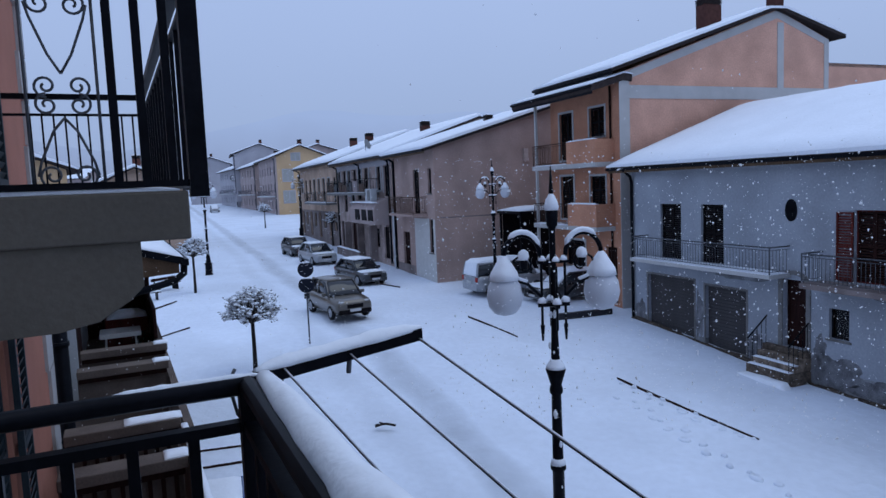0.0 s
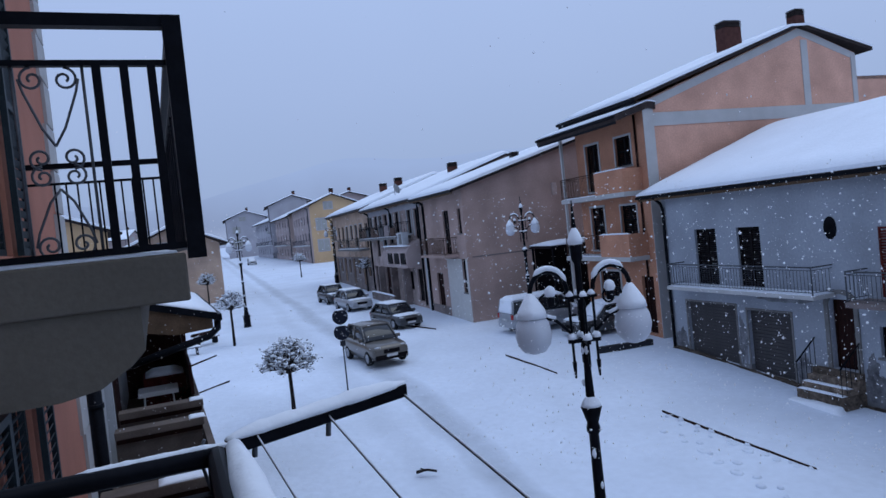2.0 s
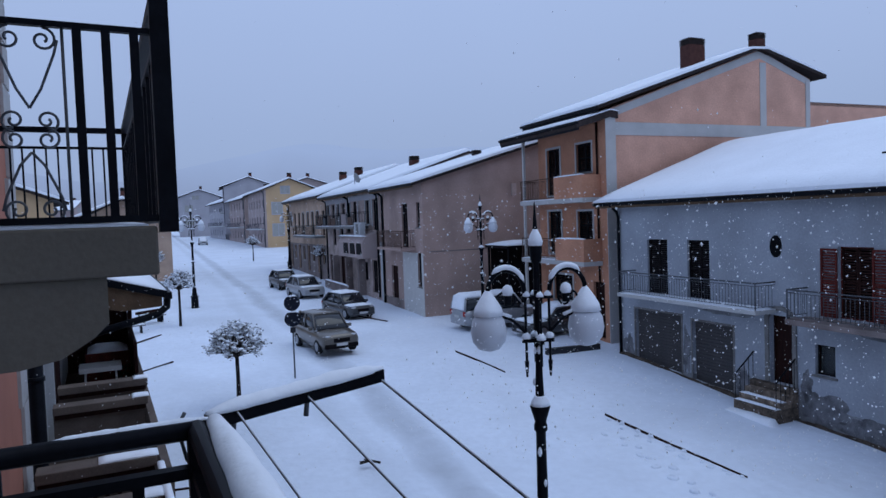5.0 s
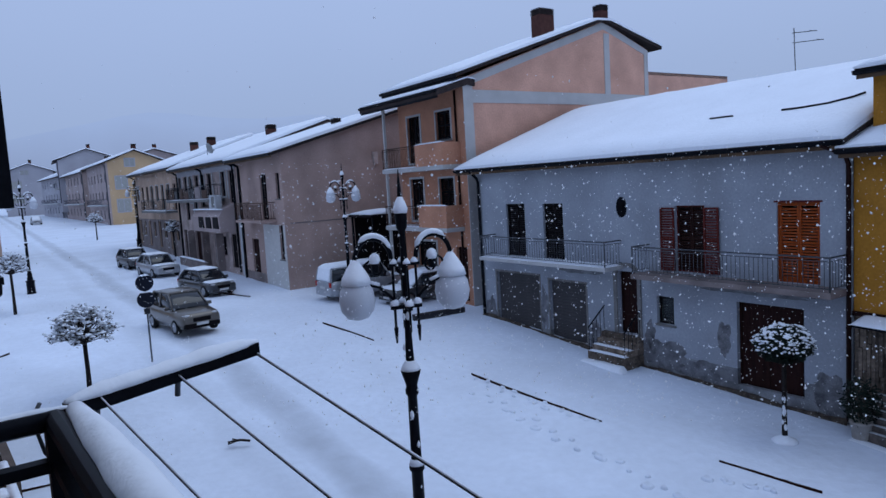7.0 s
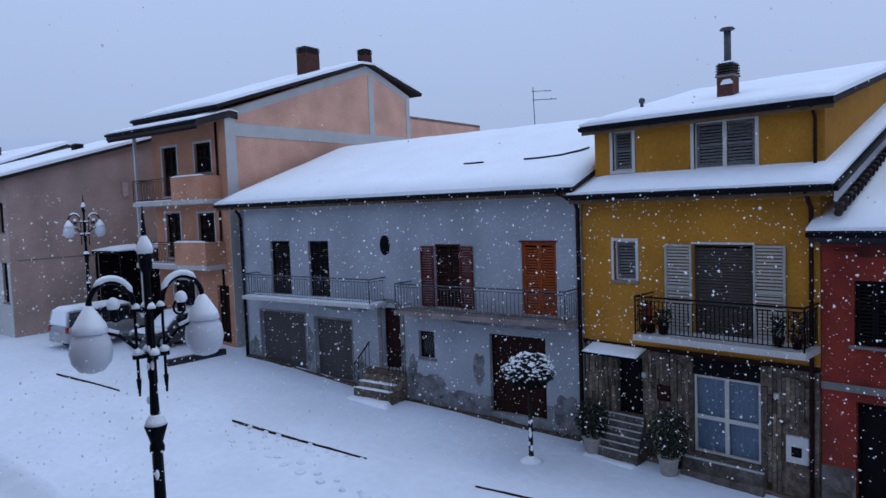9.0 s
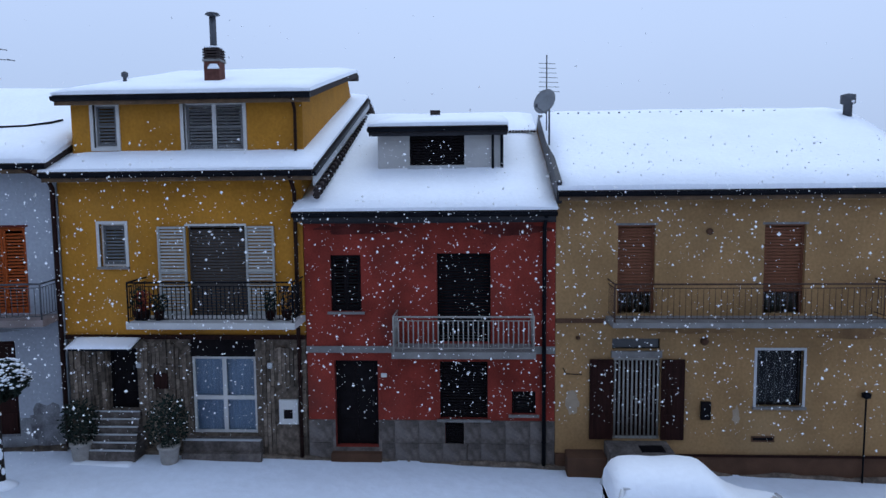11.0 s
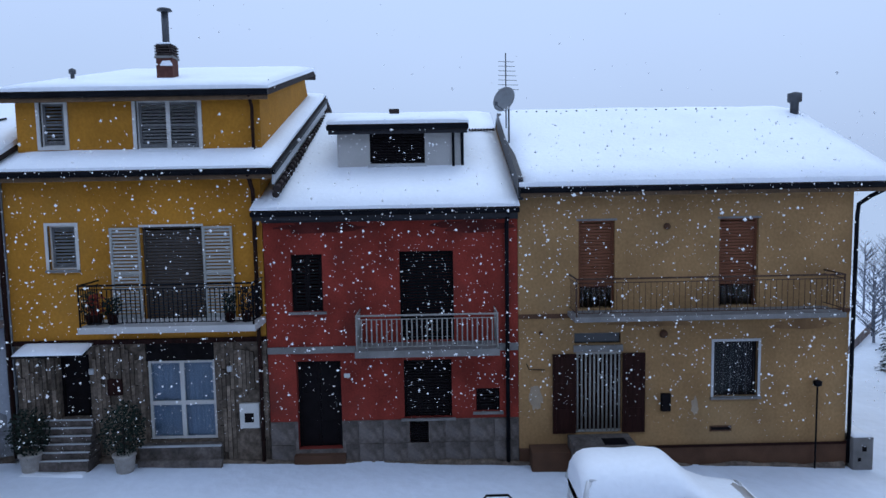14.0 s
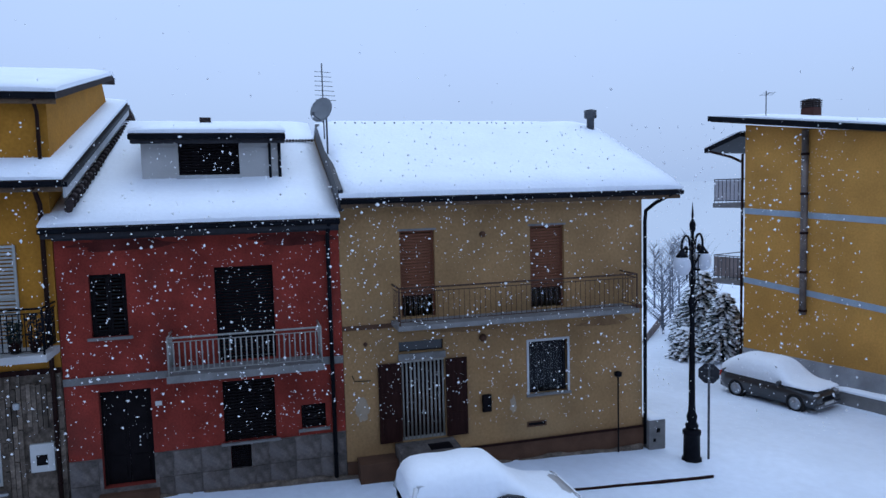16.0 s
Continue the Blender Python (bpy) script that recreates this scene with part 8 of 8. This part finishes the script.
part("rail_snow", rail_snow((0.035, 0.0, RZ + 0.008), (0.05, -5.2, RZ + 0.008), 0.05, 1), SNOW, ob_, "thick ridge of snow along the rail")
part("rail_snow", rail_snow((-0.27, 0.006, RZ + 0.014), (0.03, 0.006, RZ + 0.016), 0.009, 2), SNOW, ob_, "ridge of snow along the end rail")
wr = bmesh.new()
tube(wr, [(-0.02, 0.03, RZ + 0.03), (-0.035, 0.035, RZ), (-0.02, 0.035, RZ - 0.07), (0.0, 0.03, RZ - 0.1)], 0.004, 5)
part("wire_tie", wr, GREYIRON, ob_)

# clothes line: an iron arm that carries wires beside the balcony
cl = thing("clothes_line", "iron clothes-line arm with snow-topped wires beside the balcony", "clothes line", (0, 0, 0))
A0, A1 = Vector((0.975, 1.265, 6.965)), Vector((1.383, 1.46, 6.987))
am = bmesh.new()
flat(am, A0, A1, 0.026, 0.03)
part("arm", am, IRON, cl)
part("arm", flat(bmesh.new(), (1.7, -1.75, 6.77), (2.12, -1.75, 6.59), 0.02, 0.02), IRON, cl)
part("bracket", flat(bmesh.new(), (0.955, 1.235, 6.90), (1.0, 1.275, 6.95), 0.02, 0.03), IRON, cl)
part("arm_snow", rail_snow(A0 + Vector((0.0, 0, 0.014)), A1 + Vector((0.004, 0.002, 0.014)), 0.021, 5, 30), SNOW, cl, "snow along the arm")
for p, q, r_ in (((1.035, 1.29, 6.975), (1.80, -1.75, 6.72), 0.0022), ((1.19, 1.365, 6.975), (1.90, -1.75, 6.675), 0.0022), ((1.38, 1.455, 6.975), (2.05, -1.75, 6.62), 0.0028)):
    p, q = Vector(p), Vector(q)
    part("wire", tube(bmesh.new(), [p, p.lerp(q, 0.5) - Vector((0, 0, 0.004)), q], r_, 6), IRON, cl)
    part("wire_snow", tube(bmesh.new(), [p + Vector((0, 0, 0.003)), p.lerp(q, 0.5) - Vector((0, 0, 0.001)), q + Vector((0, 0, 0.003))], r_ * 0.8, 6), SNOW, cl)
for a, b in ((1.19, 1.362), (1.03, 1.29)):
    part("clamp", tube(bmesh.new(), [(a - 0.004, b - 0.002, 6.93), (a, b, 6.965), (a + 0.002, b, 7.0)], 0.006, 8), GREYIRON, cl)

# terraces of the next house
tr = thing("terrace", "beige terraces with stepped parapets below the balcony", "terrace", tuple(NB), ND)
TF = 3.95
part("floor", box(0.0, 1.45, 1.6, 20, TF - 0.25, TF), BEIGE, tr)
part("front_wall", box(1.3, 1.43, 1.6, 20, -0.5, TF - 0.25), BEIGE, tr)
part("back_wall", box(-0.4, 0.0, 6.45, 20, -0.5, 6.9), PALEWALL, tr, "pale back wall of the terraces")
for k, (yy, zt, xr) in enumerate(((4.2, 4.72, 1.3), (5.3, 4.8, 1.33), (8.4, 4.8, 1.41), (9.7, 4.82, 1.48))):
    d_ = part("parapet", box(0.12, xr - 0.05, yy, yy + 0.1, TF, zt - 0.12), BEIGE, tr, "beige parapet between terraces")
    part("coping", box(0.12, xr, yy - 0.1, yy + 0.2, zt - 0.118, zt), BEIGE, d_, "pale worn coping", bevel=0.012)
    # dark strip below the coping paints in its shadow
    part("coping_shade", box(0.14, xr - 0.03, yy - 0.06, yy, zt - 0.19, zt - 0.12), DKWOOD, d_)
    part("snow", heap(bmesh.new(), xr - (0.6 if k == 1 else 0.22), xr + 0.02, yy - 0.09, yy + 0.19, zt + 0.002, 0.035, 8, 3, seed=k), SNOW, d_)
    if k < 2:
        for q in range(9):
            part("slat", box(0.16 + 0.125 * q, 0.2 + 0.125 * q, yy - 0.05, yy - 0.01, TF - 0.2, zt - 0.2), DKWOOD, d_)
part("front_curb", box(1.32, 1.40, 1.7, 5.2, TF, 4.72), BEIGE, tr)
part("front_curb", box(1.40, 1.5, 5.2, 20, TF, 4.55), BEIGE, tr)
part("curb_snow", heap(bmesh.new(), 1.32, 1.40, 1.7, 5.2, 4.722, 0.04, 4, 16, seed=3), SNOW, tr, "snow along the terrace's outer edge")
part("back_panel", box(0.04, 0.08, 9.9, 11.4, TF, 6.0), DKWOOD, tr)
part("back_post", box(0.0, 0.12, 9.0, 9.14, TF, 6.3), PALEWALL, tr)
tbl = thing("garden_table", "small white folding table with dark top on the terrace", "table", tuple(NB + Matrix.Rotation(radians(ND), 3, "Z") @ Vector((0.75, 12.2, 3.95))), ND)
part("tabletop", box(-0.35, 0.35, -0.3, 0.3, 0.68, 0.72), SIGNBACK, tbl)
part("rim", surround(bmesh.new(), -0.3, 0.3, 0.68, 0.71, 0.03, -0.38, 0.38), WHITEF, tbl)
for a, b in ((-0.3, -0.25), (0.3, -0.25), (-0.3, 0.25), (0.3, 0.25)):
    part("leg", tube(bmesh.new(), [(a, b, 0), (a * 0.9, b * 0.9, 0.68)], 0.018, 6), WHITEF, tbl)
for k, (u_, v_, c_) in enumerate(((1.15, 11.0, RED), (1.2, 13.0, LEAF), (0.4, 10.6, RED), (1.15, 14.2, LEAF))):
    pp = thing("flower_pot", "terracotta pot with a small plant on the terrace", "plant", tuple(NB + Matrix.Rotation(radians(ND), 3, "Z") @ Vector((u_, v_, 3.95))), 0, group="terrace pots")
    part("pot", lathe(bmesh.new(), [(0.1, 0), (0.15, 0.22), (0.16, 0.25), (0.12, 0.25)], 14), ROLLBR, pp)
    lv = bmesh.new()
    rr = random.Random(k)
    for q in range(70):
        c = Vector((rr.uniform(-0.18, 0.18), rr.uniform(-0.18, 0.18), 0.28 + rr.random() * 0.25))
        d1 = Vector((rr.uniform(-1, 1), rr.uniform(-1, 1), rr.uniform(-1, 1))).normalized() * 0.06
        d2 = d1.orthogonal().normalized() * 0.025
        lv.faces.new([lv.verts.new(c + v) for v in (-d1, d2, d1, -d2)])
    part("leaves", lv, c_, pp)
pr = part("porch_roof", prism(bmesh.new(), [(-0.1, 6.75), (1.95, 6.15), (1.95, 6.02), (-0.1, 6.6)], "y", 11.3, 20), WOODEAVE, tr, "wooden porch roof over the farther terrace")
part("roof_snow", heap(bmesh.new(), -0.1, 2.0, 11.25, 20, 6.755, 0.1, 6, 14, seed=2, slope=-0.293), SNOW, pr)
part("gutter", box(1.95, 2.08, 11.2, 20, 6.0, 6.13), GUTTER, pr)
part("porch_end", prism(bmesh.new(), [(-0.1, 6.6), (1.9, 6.03), (1.9, 5.86), (1.2, 5.82), (-0.1, 6.1)], "y", 11.3, 11.38), WOODEAVE, pr, "boarded end of the porch roof")
part("barge", prism(bmesh.new(), [(-0.1, 6.76), (2.0, 6.16), (2.0, 6.02), (-0.1, 6.62)], "y", 11.22, 11.3), GUTTER, pr)
# added dark sheet that gives the porch interior its darkness
part("porch_shade_sheet", box(0.02, 1.36, 15.6, 15.7, 3.95, 6.2), DKWOOD, tr, "dark sheet standing in for the shaded porch interior")
part("porch_side", box(1.36, 1.42, 11.6, 20, 4.55, 5.15), DKWOOD, tr)
part("cushion", heap(bmesh.new(), 0.5, 1.3, 13.3, 14.1, 4.75, 0.12, 5, 6, seed=6), SNOW, tr, "snow-topped furniture under the porch")
part("chest", box(0.45, 1.33, 13.25, 14.15, 3.955, 4.748), REDWOOD, tr, bevel=0.02)
part("downpipe", tube(bmesh.new(), [(2.0, 11.4, 6.02), (1.98, 11.3, 5.85), (1.8, 11.2, 5.72), (0.1, 11.0, 5.35)], 0.07), GUTTER, pr)
for yy in (15.5,):
    part("post", box(1.38, 1.48, yy, yy + 0.1, 4.35, 6.15), DKWOOD, tr)

# falling snow
rr = random.Random(11)
fv, ff = [], []
while len(ff) < 8 * 16000:
    d = 3.2 + 20.8 * rr.random() ** 1.15
    az = radians(rr.uniform(-135, 20))
    x, y, z = 1.15 - d * math.sin(az), d * math.cos(az), 7.3 + d * rr.uniform(-0.36, 0.05 if rr.random() < 0.92 else 0.36)
    if z < ground_z(y) + 0.2 or x > 16.4 or (x < 2.2 and y < 7):
        continue
    r = rr.uniform(0.0028, 0.0078) * (1.9 if rr.random() < 0.035 and d > 6 else 1)
    n = len(fv)
    for k in range(3):
        for s in (-1, 1):
            c = [x, y, z]
            c[k] += s * r * rr.uniform(0.45, 1.6)
            fv.append(c)
    ff += [(n + a, n + b, n + c) for a in (0, 1) for b in (2, 3) for c in (4, 5)]
me = bpy.data.meshes.new("snowflakes")
me.from_pydata(fv, [], ff)
me.materials.append(FLAKE)
tagged(new("snowflakes", me), "loose flakes of falling snow in the air", "snowflakes", kind="stuff")
